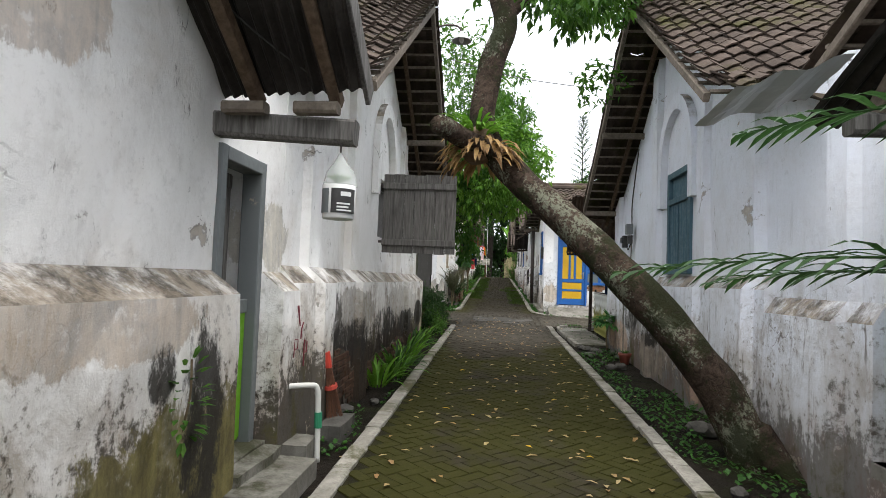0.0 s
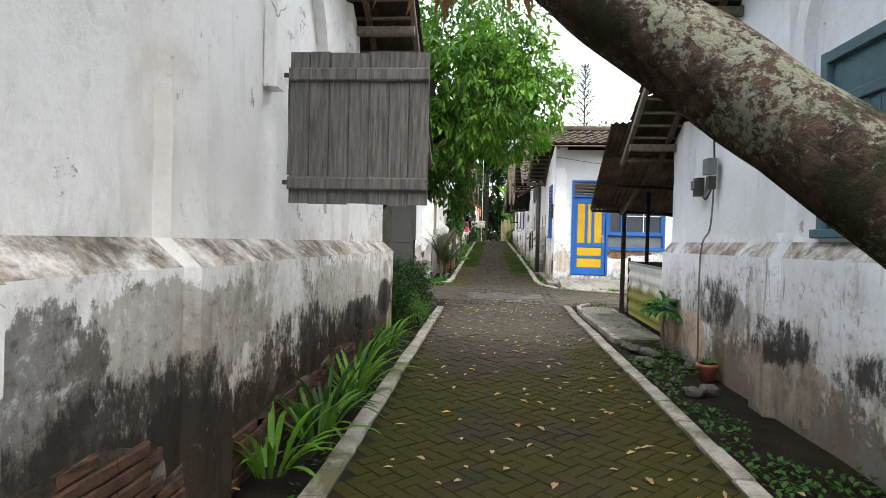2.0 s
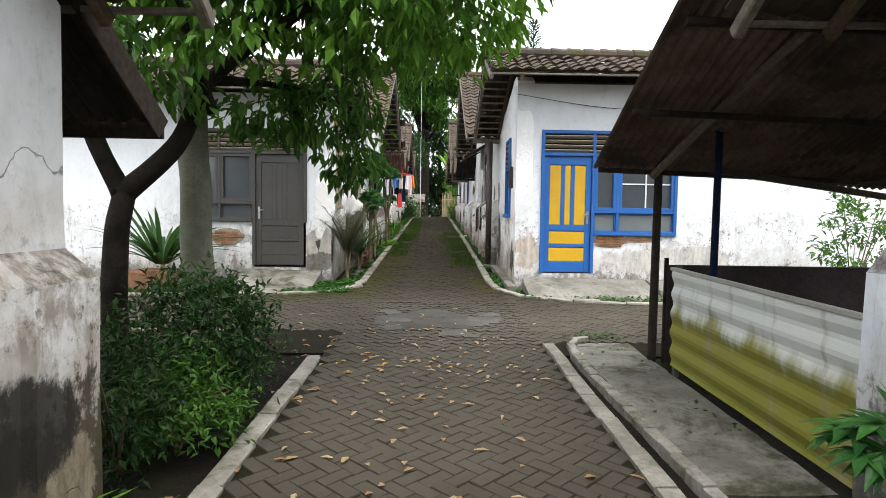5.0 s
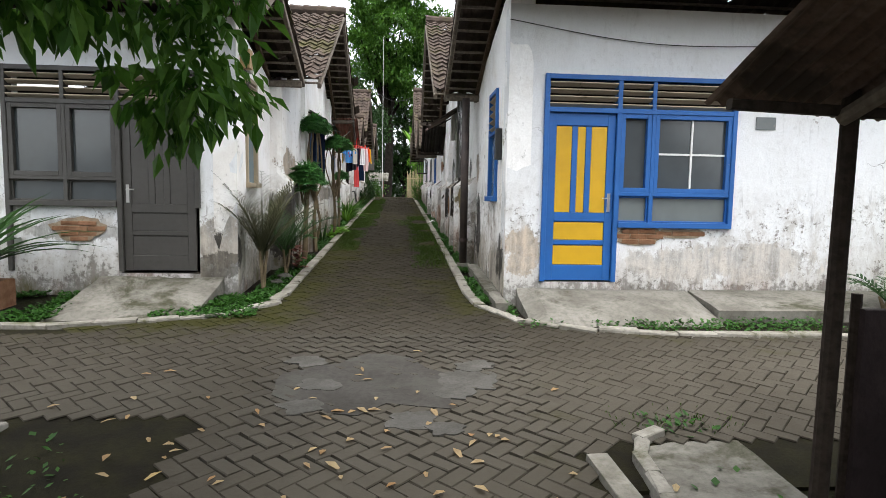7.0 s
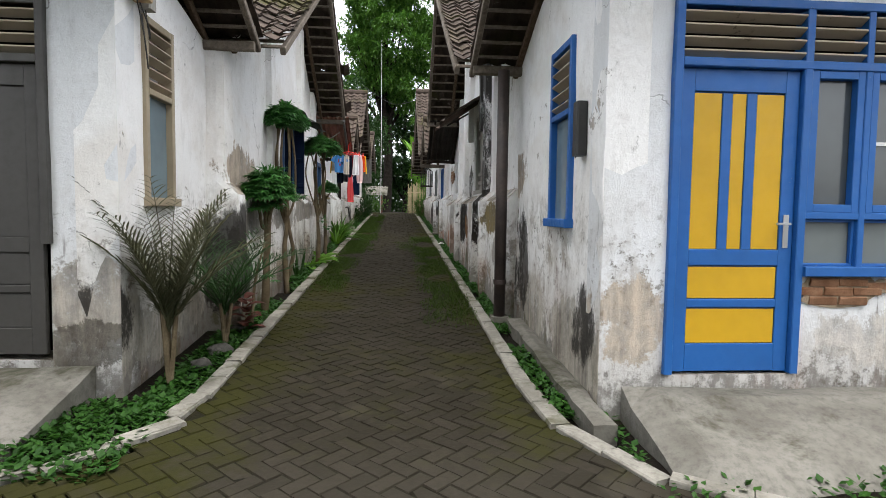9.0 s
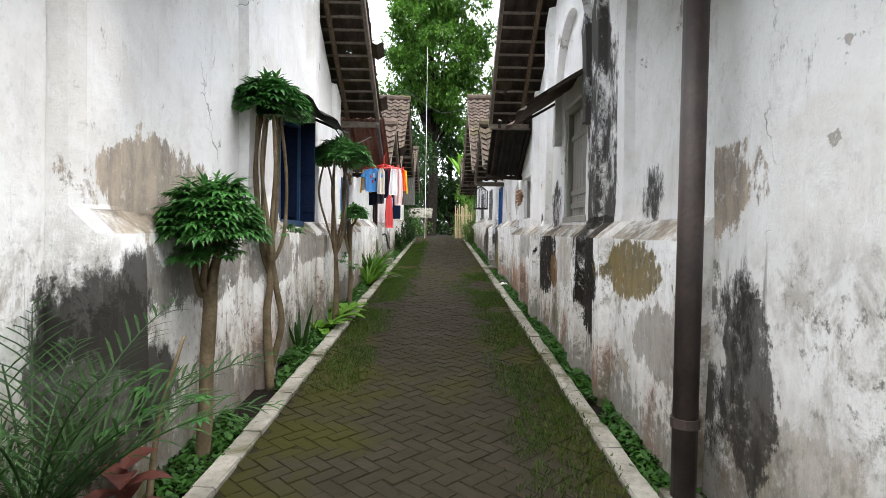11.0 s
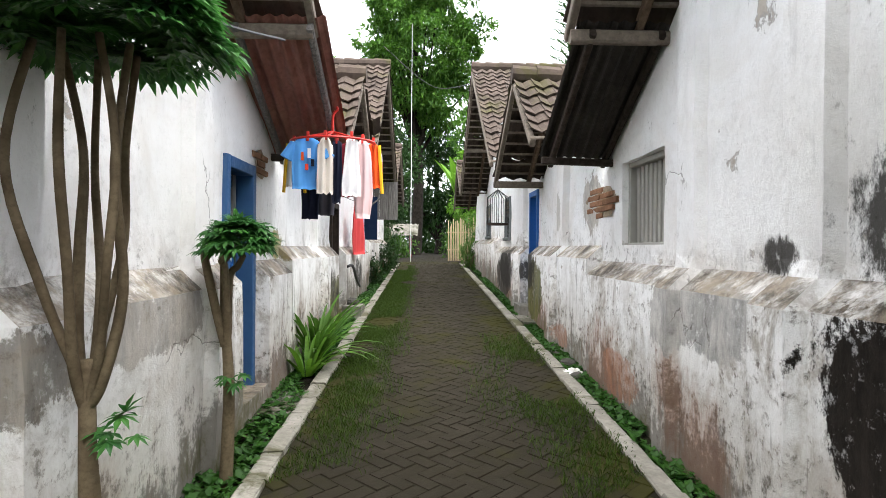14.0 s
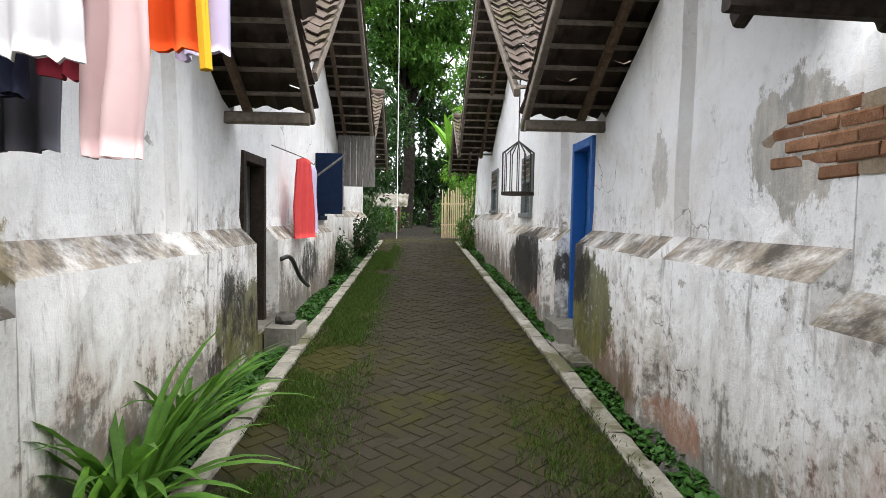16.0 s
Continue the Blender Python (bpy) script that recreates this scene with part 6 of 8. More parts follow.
def topiary(label, at, stems, crowns, seed):
    """Several pale stems that join low down, with clipped domes of lobed leaves."""
    rng = random.Random(seed)
    t = thing("topiary_tree", at, label, "tree", "clipped lobed-leaf trees along the wall")
    for pts, r0, r1 in stems:
        sub("stem", limb([(at[0] + p[0], at[1] + p[1], at[2] + p[2]) for p in pts], r0, r1, 6, 8, 0.25), BARK_PALE, t, smooth=True)
    for (cx, cy, cz), (rx, ry, rz), n, size in crowns:
        b = Build()
        c = Vector((at[0] + cx, at[1] + cy, at[2] + cz))
        for k in range(n):
            d = rand_dir(rng)
            d.z = abs(d.z) * 1.1 - 0.25
            p = c + Vector((d.x * rx, d.y * ry, d.z * rz)) * rng.uniform(0.55, 1.0)
            lobed(b, p, (d.x, d.y, d.z * 0.5 + rng.uniform(-0.7, 0.15)), size * rng.uniform(0.7, 1.2), rng)
        sub("leaf_dome", b, TOPIARY_LEAF, t)["kind"] = "stuff"
    return t


TOPIARY_LEAF = leafy("lobed_leaf", (0.03, 0.12, 0.028), (0.085, 0.25, 0.05), rough=0.4)
def whorl(n, r0, r1, z0, z1, rad, seed):
    """Stems that part from one fork and rise side by side under a crown."""
    rg = random.Random(seed)
    out = []
    for k in range(n):
        a = 2 * math.pi * k / n + rg.uniform(-0.3, 0.3)
        bow = rg.uniform(0.5, 1.25)
        c, e = math.cos(a) * rad, math.sin(a) * rad
        f = z0 + rg.uniform(-0.05, 0.22)
        w = [rg.uniform(-0.035, 0.035) for _ in range(4)]
        out.append(([(0, 0, z0 - 0.05), (c * 0.3 + w[0], e * 0.3, f), (c * 0.8 * bow + w[1], e * 0.8 * bow, f + 0.3), (c * bow + w[2], e * bow + w[3], (f + z1) / 2 + 0.15), (c * 0.9, e * 0.9, z1)], r0 * rg.uniform(0.75, 1.15), r1))
    return out


topiary("slim tree with a clipped dome of lobed leaves", (-1.38, 22.95, 0.6), [([(0, 0, -0.05), (0.02, 0, 0.5), (0.04, 0, 0.9), (0.05, 0.0, 1.12)], 0.05, 0.042)] + [([(0.05 + p[0], p[1], p[2]) for p in pts], r0, r1) for pts, r0, r1 in whorl(5, 0.028, 0.015, 1.1, 1.6, 0.17, 1)], [((0.05, 0, 1.48), (0.31, 0.31, 0.36), 560, 0.105), ((0.05, 0, 1.3), (0.26, 0.26, 0.14), 60, 0.1)], 81)
topiary("tall many-stemmed tree with a clipped leaf dome", (-1.41, 24.4, 0.68), [([(0.03, -0.03, -0.05), (0.0, -0.03, 0.6), (0.02, -0.02, 0.9), (0.0, 0.0, 1.2)], 0.042, 0.022), ([(-0.05, 0.05, -0.05), (0.1, 0.05, 0.5), (0.06, 0.03, 0.85), (0.03, 0.0, 1.12)], 0.03, 0.026)] + whorl(7, 0.021, 0.015, 1.05, 2.35, 0.105, 2), [((-0.02, 0.06, 2.45), (0.33, 0.33, 0.3), 560, 0.105), ((0.2, 0.0, 1.35), (0.1, 0.1, 0.1), 8, 0.09), ((-0.05, -0.15, 1.3), (0.12, 0.1, 0.1), 10, 0.1)], 82)
topiary("tall many-stemmed tree with a clipped dome of leaves", (-1.31, 27.0, 0.8), [([(0.0, 0, -0.05), (0.02, 0, 0.5), (0.01, 0, 0.8), (0.0, 0, 1.1)], 0.046, 0.024)] + whorl(7, 0.02, 0.013, 0.98, 2.15, 0.17, 3), [((0.06, -0.05, 2.2), (0.42, 0.4, 0.28), 760, 0.1), ((0.12, 0, 0.85), (0.08, 0.08, 0.1), 7, 0.08)], 83)
topiary("small tree with a clipped dome of lobed leaves", (-1.36, 28.5, 0.88), [([(0, 0, -0.05), (0.02, 0, 0.45), (0.0, 0, 0.95)], 0.045, 0.026)] + whorl(4, 0.028, 0.016, 0.86, 1.35, 0.12, 4), [((0.06, 0.0, 1.42), (0.21, 0.21, 0.2), 260, 0.09), ((0.05, 0, 0.6), (0.08, 0.08, 0.1), 8, 0.08)], 84)
topiary("thin branching tree without a crown beside the wall", (-1.35, 22.2, 0.58), [([(0, 0, 0), (0.02, 0.1, 0.5), (0.1, 0.2, 0.9)], 0.02, 0.008)], [((0.08, 0.1, 0.55), (0.25, 0.3, 0.3), 9, 0.12)], 85)
sap = topiary("papaya sapling with broad lobed leaves", (2.25, 11.75, 0.18), [([(0, 0, 0), (-0.02, 0, 0.3), (0.02, 0, 0.55)], 0.02, 0.012)], [((0.0, 0.0, 0.55), (0.3, 0.3, 0.22), 26, 0.2)], 86)
rng = random.Random(90)
pl = thing("purple_leaf_plant", (-1.35, 22.0, 0.56), "small plant with purplish-brown leaves", "plant")
for k in range(12):
    a = 2.4 * k
    sub("leaf", Build().leaf((-1.35, 22.0, 0.6 + 0.03 * k), (math.cos(a), math.sin(a), 0.5), 0.22, 0.12, 1.0, 0.2, 4), LEAF_PURPLE, pl)


# ---- low growth: uncounted ----
def carpet(name, label, areas, per_m2, size, mat, seed, tall=0.0):
    rng = random.Random(seed)
    b = Build()
    for x0, x1, y0, y1, dens in areas:
        for _ in range(int((x1 - x0) * (y1 - y0) * per_m2 * dens)):
            x, y = rng.uniform(x0, x1), rng.uniform(y0, y1)
            if noise.noise((x * 1.6, y * 0.9, seed)) < -0.3 + 0.4 * (1 - dens):
                continue
            fade = min(min(x - x0, x1 - x) / (0.3 * (x1 - x0)), min(y - y0, y1 - y) / 0.9)
            if tall and rng.random() > fade * (0.75 + 0.9 * noise.noise((x * 3.5, y * 2.2, seed + 5))):
                continue
            z = ground_z(y) + (-0.02 if not -1.0 < x < 1.2 else 0.0)
            a = rng.uniform(0, 6.283)
            L = size * rng.uniform(0.5, 1.3)
            up = rng.uniform(0.2, 0.9) if not tall else rng.uniform(1.5, 4)
            w = Vector((math.cos(a), math.sin(a), up)).normalized()
            s = Vector((-math.sin(a), math.cos(a), 0))
            h = L * (0.33 if not tall else 0.05)
            p = Vector((x, y, z + (rng.uniform(0, 0.05) if not tall else 0)))
            q = p + w * L
            m = p + w * L * 0.5
            i = len(b.v)
            b.v += [tuple(p), tuple(m + s * h), tuple(q - Vector((0, 0, 0.2 * L * up / 2))), tuple(m - s * h)]
            b.f += [(i, i + 1, i + 2), (i, i + 2, i + 3)]
    return tagged(part(name, b, mat), label, "plants", kind="stuff")


carpet("ground_cover", "low bright green weeds along the wall's foot", [(-1.6, -1.24, 19.6, 46, 1.0), (1.31, 1.52, 19.6, 46, 1.0), (-2.4, -1.3, 18.9, 20.0, 1.0), (-6, -3.4, 18.7, 20.1, 0.9), (1.6, 1.7, 18.9, 20.0, 0.4)], 2300, 0.06, WEED, 41)
carpet("weeds", "sparse weeds on damp soil", [(1.58, 2.35, 2, 12, 0.6), (-1.5, -1.15, 4.5, 12.5, 0.4), (-2.6, -1.2, 12.3, 16.1, 0.15), (2.9, 5.5, 18.35, 18.95, 0.9), (1.7, 2.4, 16.0, 16.3, 0.6), (1.6, 3.2, 18.5, 18.75, 0.7), (1.8, 2.4, 13.2, 15.6, 0.15)], 700, 0.055, WEED, 42)
carpet("grass", "tufts of grass growing over the lane's edges", [(-1.25, -0.5, 24, 45, 1.0), (0.5, 1.35, 22, 33, 0.9), (-1.25, -0.35, 31, 44, 0.8), (1.7, 2.6, 15.95, 16.5, 0.8), (2.6, 5.4, 18.35, 18.8, 0.7), (0.1, 1.1, 28.5, 31.5, 0.3), (-1.0, -0.3, 29, 33, 0.4), (-1.2, -0.7, 30, 45, 1.0)], 2500, 0.075, GRASS, 43, 1)
rng = random.Random(44)
b = Build()
for _ in range(470):
    k = rng.random()
    if k < 0.45:
        x, y = rng.uniform(-0.9, 1.35), rng.uniform(0.5, 13)
    elif k < 0.85:
        x, y = rng.gauss(-0.1, 0.9), rng.gauss(15.0, 1.1)
    else:
        x, y = rng.uniform(-1.6, 2.3), rng.uniform(1, 13)
    a = rng.uniform(0, 6.28)
    b.leaf((x, y, ground_z(y) + 0.014), (math.cos(a), math.sin(a), rng.uniform(0.02, 0.25)), rng.uniform(0.04, 0.11), rng.uniform(0.025, 0.05), 0.3, 0.35, 2)
tagged(part("fallen_leaves", b, LEAF_DRY), "dry brown and yellow leaves scattered on the lane", "leaves", kind="stuff")

# ---- the far end ----
def far_tree(label, x, y, h, crown, leaf, seed, trunk_r=0.3, n=5200, size=0.4, base=0.38):
    """A forked trunk under a crown of many separate leaf clumps. base: the share of the height below the crown."""
    z = ground_z(y)
    rg = random.Random(seed)
    clouds, limbs = [], []
    count = max(14, n // 420)
    mid, half = z + h * (1 + base) / 2, h * (1 - base) / 2
    for k in range(count):
        d = rand_dir(rg)
        r = rg.uniform(0.45, 0.95)
        c = Vector((x + d.x * crown[0] * r, y + d.y * crown[1] * r, mid + d.z * half * r))
        w = rg.uniform(0.7, 1.25) * (crown[0] * crown[1] * half / count) ** (1 / 3) * 0.95
        clouds.append((tuple(c), (w * 1.15, w * 1.15, w * 0.75), n // count, size, 8, 0.25, size * 0.9, 0.55))
        if k % 4 == 0:
            limbs.append(([(x, y, z + h * base * 0.9), tuple((Vector((x, y, z + h * base)) + c) / 2), tuple(c)], trunk_r * 0.35, 0.03))
    return tree(label, (x, y, z), ([(x, y, z - 0.2), (x + 0.2, y, z + h * 0.25), (x - 0.1, y, z + h * 0.55), (x, y, z + h * 0.8)], trunk_r, trunk_r * 0.35), limbs, [(leaf, clouds)], BARK_DARK, leaf, seed=seed)


far_tree("tall broad-crowned green tree beyond the lane", -0.9, 66, 22, (4.9, 4.5), LEAF, 101, 0.45, 34000, 0.42, 0.34)
far_tree("green tree beyond the lane", 3.4, 57, 9.0, (2.4, 2.4), LEAF, 102, 0.2, 9000, 0.28, 0.1)
far_tree("green tree beyond the lane", -3.2, 54, 8.5, (2.2, 2.2), LEAF_DARK, 103, 0.2, 8000, 0.28, 0.1)
far_tree("green tree beyond the lane", 8.5, 62, 13, (4.0, 3), LEAF, 104, 0.3, 8000, 0.42, 0.15)
far_tree("green tree beyond the lane", -10, 62, 14, (4.5, 3.5), LEAF, 105, 0.3, 8000, 0.42, 0.15)
far_tree("green tree closing the lane's end", 0.8, 72, 11, (5, 3), LEAF_DARK, 106, 0.3, 12000, 0.42, 0.1)
far_tree("light green tree at the lane's end", 2.2, 50.5, 5.2, (1.3, 1.2), LEAF_LIGHT, 107, 0.12, 6000, 0.19, 0.08)
far_tree("dark green tree at the lane's end", -2.6, 49.6, 6.8, (1.5, 1.4), LEAF_DARK, 108, 0.14, 6500, 0.2, 0.08)
far_tree("garden tree beyond the crossing", -8.5, 24, 9, (3, 2.5), LEAF, 109, 0.2, 3800, 0.25)
far_tree("garden tree beyond the crossing", 13.5, 20, 7, (2.5, 2.5), LEAF, 110, 0.2, 3000, 0.22)
con = thing("conifer", (8.6, 60, 1.78), "tall thin conifer with tiered branches", "tree")
sub("trunk", Build().tube([(8.6, 60, 1.6), (8.6, 60, 19)], [0.18, 0.02], 8), BARK_DARK, con)
b = Build()
rng = random.Random(111)
for k in range(26):
    z = 10 + k * 0.34
    L = 2.0 * (1 - (z - 10) / 9.6) + 0.15
    for q in range(8):
        a = q * 0.785 + k * 0.3
        for e in range(6):
            f = (e + 1) / 6
            p = Vector((8.6 + L * f * math.cos(a), 60 + L * f * math.sin(a), z + 0.15 * f))
            b.leaf(p, (math.cos(a) + rng.uniform(-0.5, 0.5), math.sin(a), 0.5), 0.35, 0.12, 0.2, 0.3, 2)
sub("needles", b, LEAF_DARK, con)
for k, (x, y, h) in enumerate(((1.5, 52.5, 4.6), (2.3, 53.2, 3.6))):
    t = thing("banana_plant", (x, y, 1.75), "banana plant with tall torn leaves", "plant")
    sub("stem", Build().tube([(x, y, 1.7), (x, y, 1.7 + h * 0.5)], [0.13, 0.08], 10), LEAF_LIGHT, t)
    for q in range(9):
        a = 2.4 * q
        sub("leaf", Build().leaf((x, y, 1.7 + h * 0.5), (math.cos(a) * 0.5, math.sin(a) * 0.5, 1.4 + 0.3 * (q % 3)), h * 0.62, 0.55, 1.1, 0.3, 8), LEAF_LIGHT, t, smooth=True)

rng = random.Random(120)
b = Build()
for k in range(16):
    x = -30 + 4 * k
    leaf_cloud(b, rng, (x, 82 + 3 * math.sin(k * 2.1), 3.5 + 1.2 * math.sin(k * 1.7)), (3.2, 2.5, 4.2), 1900, 0.7, 9, 0.4, 0.9, 0.3)
tagged(part("far_woods", b, LEAF_DARK), "dense green thicket closing the far distance", "woods", kind="stuff")
b = Build()
for x, y, rx, rz, n in ((-3.6, 51, 1.6, 1.3, 2600), (3.9, 51.5, 2.0, 1.8, 3200), (1.9, 55, 1.4, 1.2, 1800), (-1.6, 56, 0.9, 0.8, 900), (-6.5, 50, 1.8, 1.8, 2400)):
    leaf_cloud(b, rng, (x, y, 1.78 + rz * 0.8), (rx, 1.2, rz), n, 0.2, 9, 0.3, 0.35, 0.3)
tagged(part("garden_hedge", b, LEAF), "mixed green garden shrubs beyond the lane", "hedge", kind="stuff")

wf = thing("wall_fern", (-1.56, 2.8, 0.9), "small leafy weed rooted in a wall crack", "weed")
rng = random.Random(131)
b = Build()
for k in range(46):
    d = rand_dir(rng)
    p = Vector((-1.53, 2.8, 0.85)) + Vector((abs(d.x) * 0.07, d.y * 0.12, d.z * 0.22))
    b.leaf(p, (abs(d.x), d.y, d.z * 0.5 + 0.2), 0.07, 0.03, 0.7, 0.2, 2)
sub("foliage", b, LEAF, wf)
sub("stem", Build().tube(bez([(-1.56, 2.8, 0.6), (-1.52, 2.82, 0.85), (-1.5, 2.78, 1.05)], 4), [0.006] * 9, 5), BARK_PALE, wf)

# ---- fixtures and loose things ----
random.seed(77)


def slab(name, label, cat, x0, x1, y0, y1, z0, z1, mat=CONCRETE, c=0.02, rough=0.01, front=None):
    b = Build()
    nx, ny = max(2, int((x1 - x0) / 0.2)), max(2, int((y1 - y0) / 0.2))
    for j in range(ny + 1):
        for i in range(nx + 1):
            e = i in (0, nx) or j in (0, ny)
            x, y = x0 + (x1 - x0) * i / nx, y0 + (y1 - y0) * j / ny
            b.v.append((x + (random.uniform(-0.015, 0.015) if e else 0), y + (random.uniform(-0.015, 0.015) if e else 0), (z1 if front is None else front + (z1 - front) * j / ny) - (c if e else 0) + rough * noise.noise((x * 4, y * 4, z1))))
    for j in range(ny):
        for i in range(nx):
            k = j * (nx + 1) + i
            b.f.append((k, k + 1, k + nx + 2, k + nx + 1))
    rim = [i for i in range(nx + 1)] + [(nx + 1) * (j + 1) - 1 for j in range(1, ny + 1)] + [ny * (nx + 1) + i for i in range(nx - 1, -1, -1)] + [(nx + 1) * j for j in range(ny - 1, 0, -1)]
    base = len(b.v)
    b.v += [(b.v[i][0], b.v[i][1], z0) for i in rim]
    n = len(rim)
    for k in range(n):
        b.f.append((rim[k], base + k, base + (k + 1) % n, rim[(k + 1) % n]))
    ob = part(name, b, mat)
    return tagged(ob, label, cat)


slab("concrete_step", "worn mossy concrete doorstep", "step", -1.6, -1.22, 3.3, 4.1, -0.15, 0.2)
slab("concrete_step", "worn upper concrete doorstep", "step", -1.98, -1.5, 3.43, 4.12, -0.1, 0.27)
slab("concrete_block", "broken mossy concrete block beside the wall", "block", -1.5, -1.28, 4.9, 5.4, -0.1, 0.22, STONE)
slab("concrete_block", "small concrete block under the pipe", "block", -1.56, -1.36, 4.25, 4.55, -0.1, 0.24)
slab("concrete_step", "broken concrete step before a door", "step", 1.95, 2.42, 2.9, 3.9, -0.1, 0.22)
slab("concrete_apron", "cracked concrete apron before the blue door", "pavement", 1.78, 4.0, 18.62, 19.66, 0.2, 0.73, CONCRETE, 0.07, 0.03, front=0.44)
slab("concrete_apron", "concrete apron along the white wall", "pavement", 4.02, 8.0, 18.9, 19.66, 0.2, 0.68, front=0.56)
slab("concrete_footing", "eroded footing along the side wall", "footing", 1.46, 1.62, 19.3, 22.2, 0.2, 0.7, front=0.56)
slab("concrete_ramp", "sloping pale concrete apron before the grey door", "pavement", -3.5, -1.95, 18.85, 20.16, 0.2, 0.74, CONCRETE, 0.03, 0.02, front=0.42)
slab("concrete_pad", "pale concrete pad beside the tin fence", "pavement", 1.76, 2.46, 12.4, 15.95, 0.0, 0.31, CONCRETE, front=0.235)
slab("door_slab", "cracked slab before the blue door", "slab", -1.5, -1.25, 29.6, 30.4, 0.7, 0.98)
slab("step_block", "dark concrete block beside the wall", "block", -1.5, -1.2, 34.2, 34.7, 0.9, 1.36)
slab("stone_slab", "flat broken slab beside the lane", "slab", -1.45, -1.2, 32.3, 32.9, 0.9, 1.1, STONE)
slab("stone_slab", "low slab beside the kerb", "slab", 1.28, 1.5, 33.6, 34.6, 0.9, 1.2)
slab("concrete_step", "concrete step at a blue door", "step", 1.36, 1.66, 34.3, 35.0, 0.9, 1.36)
# grey mortar patches in the crossing
PATCH = grainy("grey_mortar", (0.042, 0.039, 0.034), (0.062, 0.058, 0.052), 3.0, 0.9, 0.4, 0.01, (0.06, 0.058, 0.05))
PATCH_PALE = grainy("pale_mortar", (0.06, 0.057, 0.05), (0.095, 0.091, 0.082), 5.0, 0.9, 0.5, 0.01, (0.08, 0.077, 0.07))
for k, (x, y, r) in enumerate(((0.15, 17.0, 0.55), (0.85, 17.0, 0.2), (0.72, 16.75, 0.13), (-0.35, 16.5, 0.12), (0.4, 16.25, 0.13), (-0.45, 17.45, 0.13), (-0.28, 16.9, 0.12), (0.95, 17.3, 0.12), (0.62, 16.12, 0.09))):
    b = Build()
    pts = []
    for q in range(26):
        a = q * math.pi / 13
        rad = r * (1 + 0.5 * noise.noise((math.cos(a) * 1.8, math.sin(a) * 1.8, k * 3.3)) + 0.2 * noise.noise((math.cos(a) * 6, math.sin(a) * 6, k)))
        pts.append((x + rad * 1.35 * math.cos(a), y + rad * math.sin(a)))
    lift = 0.0125 + 0.0006 * k
    b.quad(*[(px, py, ground_z(py) + lift) for px, py in pts])
    for q in range(26):
        (ax, ay), (cx, cy) = pts[q], pts[(q + 1) % 26]
        b.quad((ax, ay, ground_z(ay) + lift), (ax, ay, ground_z(ay) - 0.02), (cx, cy, ground_z(cy) - 0.02), (cx, cy, ground_z(cy) + lift))
    tagged(part("mortar_patch", b, PATCH_PALE if k else PATCH), "smooth grey mortar patch in the paving", "patch", "mortar patches")


def stone(at, size, seed):
    rng = random.Random(seed)
    bm = bmesh.new()
    bmesh.ops.create_icosphere(bm, subdivisions=2, radius=1)
    for v in bm.verts:
        v.co *= 1 + 0.35 * noise.noise(v.co * 1.3 + Vector((seed, 0, 0)))
        v.co = Vector((v.co.x * size, v.co.y * size * rng.uniform(0.85, 0.9), v.co.z * size * 0.62))
    me = bpy.data.meshes.new("stone")
    bm.to_mesh(me)
    bm.free()
    me.materials.append(STONE)
    ob = new("stone", me)
    ob.location, ob.rotation_euler = at, (0, 0, rng.uniform(0, 6))
    tagged(ob, "rough grey field stone on the soil", "stone", "stones beside the wall")


rng = random.Random(9)
for k in range(26):
    y = rng.uniform(9.3, 12.2)
    x = rng.uniform(1.75, 2.3)
    s = rng.uniform(0.03, 0.12)
    stone((x, y, ground_z(y) + s * 0.25 - 0.02), s, k + 1)
for k, (x, y, s) in enumerate(((2.05, 5.9, 0.14), (1.75, 4.3, 0.07), (-1.5, 5.9, 0.1), (-1.3, 6.4, 0.06), (-1.42, 20.8, 0.1), (-1.38, 21.2, 0.12), (-1.45, 22.0, 0.09), (1.36, 30.8, 0.08), (1.4, 31.3, 0.1), (1.36, 31.8, 0.07), (-1.35, 34.45, 0.12), (1.42, 32.2, 0.06))):
    stone((x, y, ground_z(y) + s * 0.3 - 0.02 + (0.22 if y == 34.45 else 0)), s, 60 + k)

# standpipe
p = thing("standpipe", (-1.5, 4.5, 0.1), "white plastic water pipe with a green joint", "pipe")
PIPE = painted("white_pipe", (0.6, 0.6, 0.56), (0.3, 0.28, 0.22), 0.5)
sub("pipe", Build().tube(bez([(-1.62, 4.35, 0.62), (-1.42, 4.42, 0.63), (-1.36, 4.45, 0.6), (-1.35, 4.46, 0.4), (-1.34, 4.46, 0.02)], 5), [0.022] * 21, 10), PIPE, p, smooth=True)
sub("joint", Build().tube([(-1.347, 4.46, 0.42), (-1.345, 4.46, 0.3)], [0.03, 0.03], 12), painted("green_joint", (0.02, 0.2, 0.1)), p, "green threaded joint")
# broom
br = thing("broom", (-1.5, 5.2, 0.1), "broom with a pale handle and red binding against the wall", "broom")
sub("handle", Build().tube([(-1.56, 4.98, 1.25), (-1.49, 5.12, 0.78)], [0.012, 0.014], 8), CREAM_GREY, br)
sub("binding", Build().tube([(-1.492, 5.115, 0.8), (-1.478, 5.14, 0.66)], [0.03, 0.035], 10), painted("red_plastic", (0.5, 0.05, 0.03)), br, "red plastic binding")
sub("binding_strip", Build().tube([(-1.462, 5.17, 0.5), (-1.458, 5.178, 0.47)], [0.062, 0.064], 10), painted("red_tape", (0.45, 0.06, 0.04)), br)
b = Build()
rng = random.Random(5)
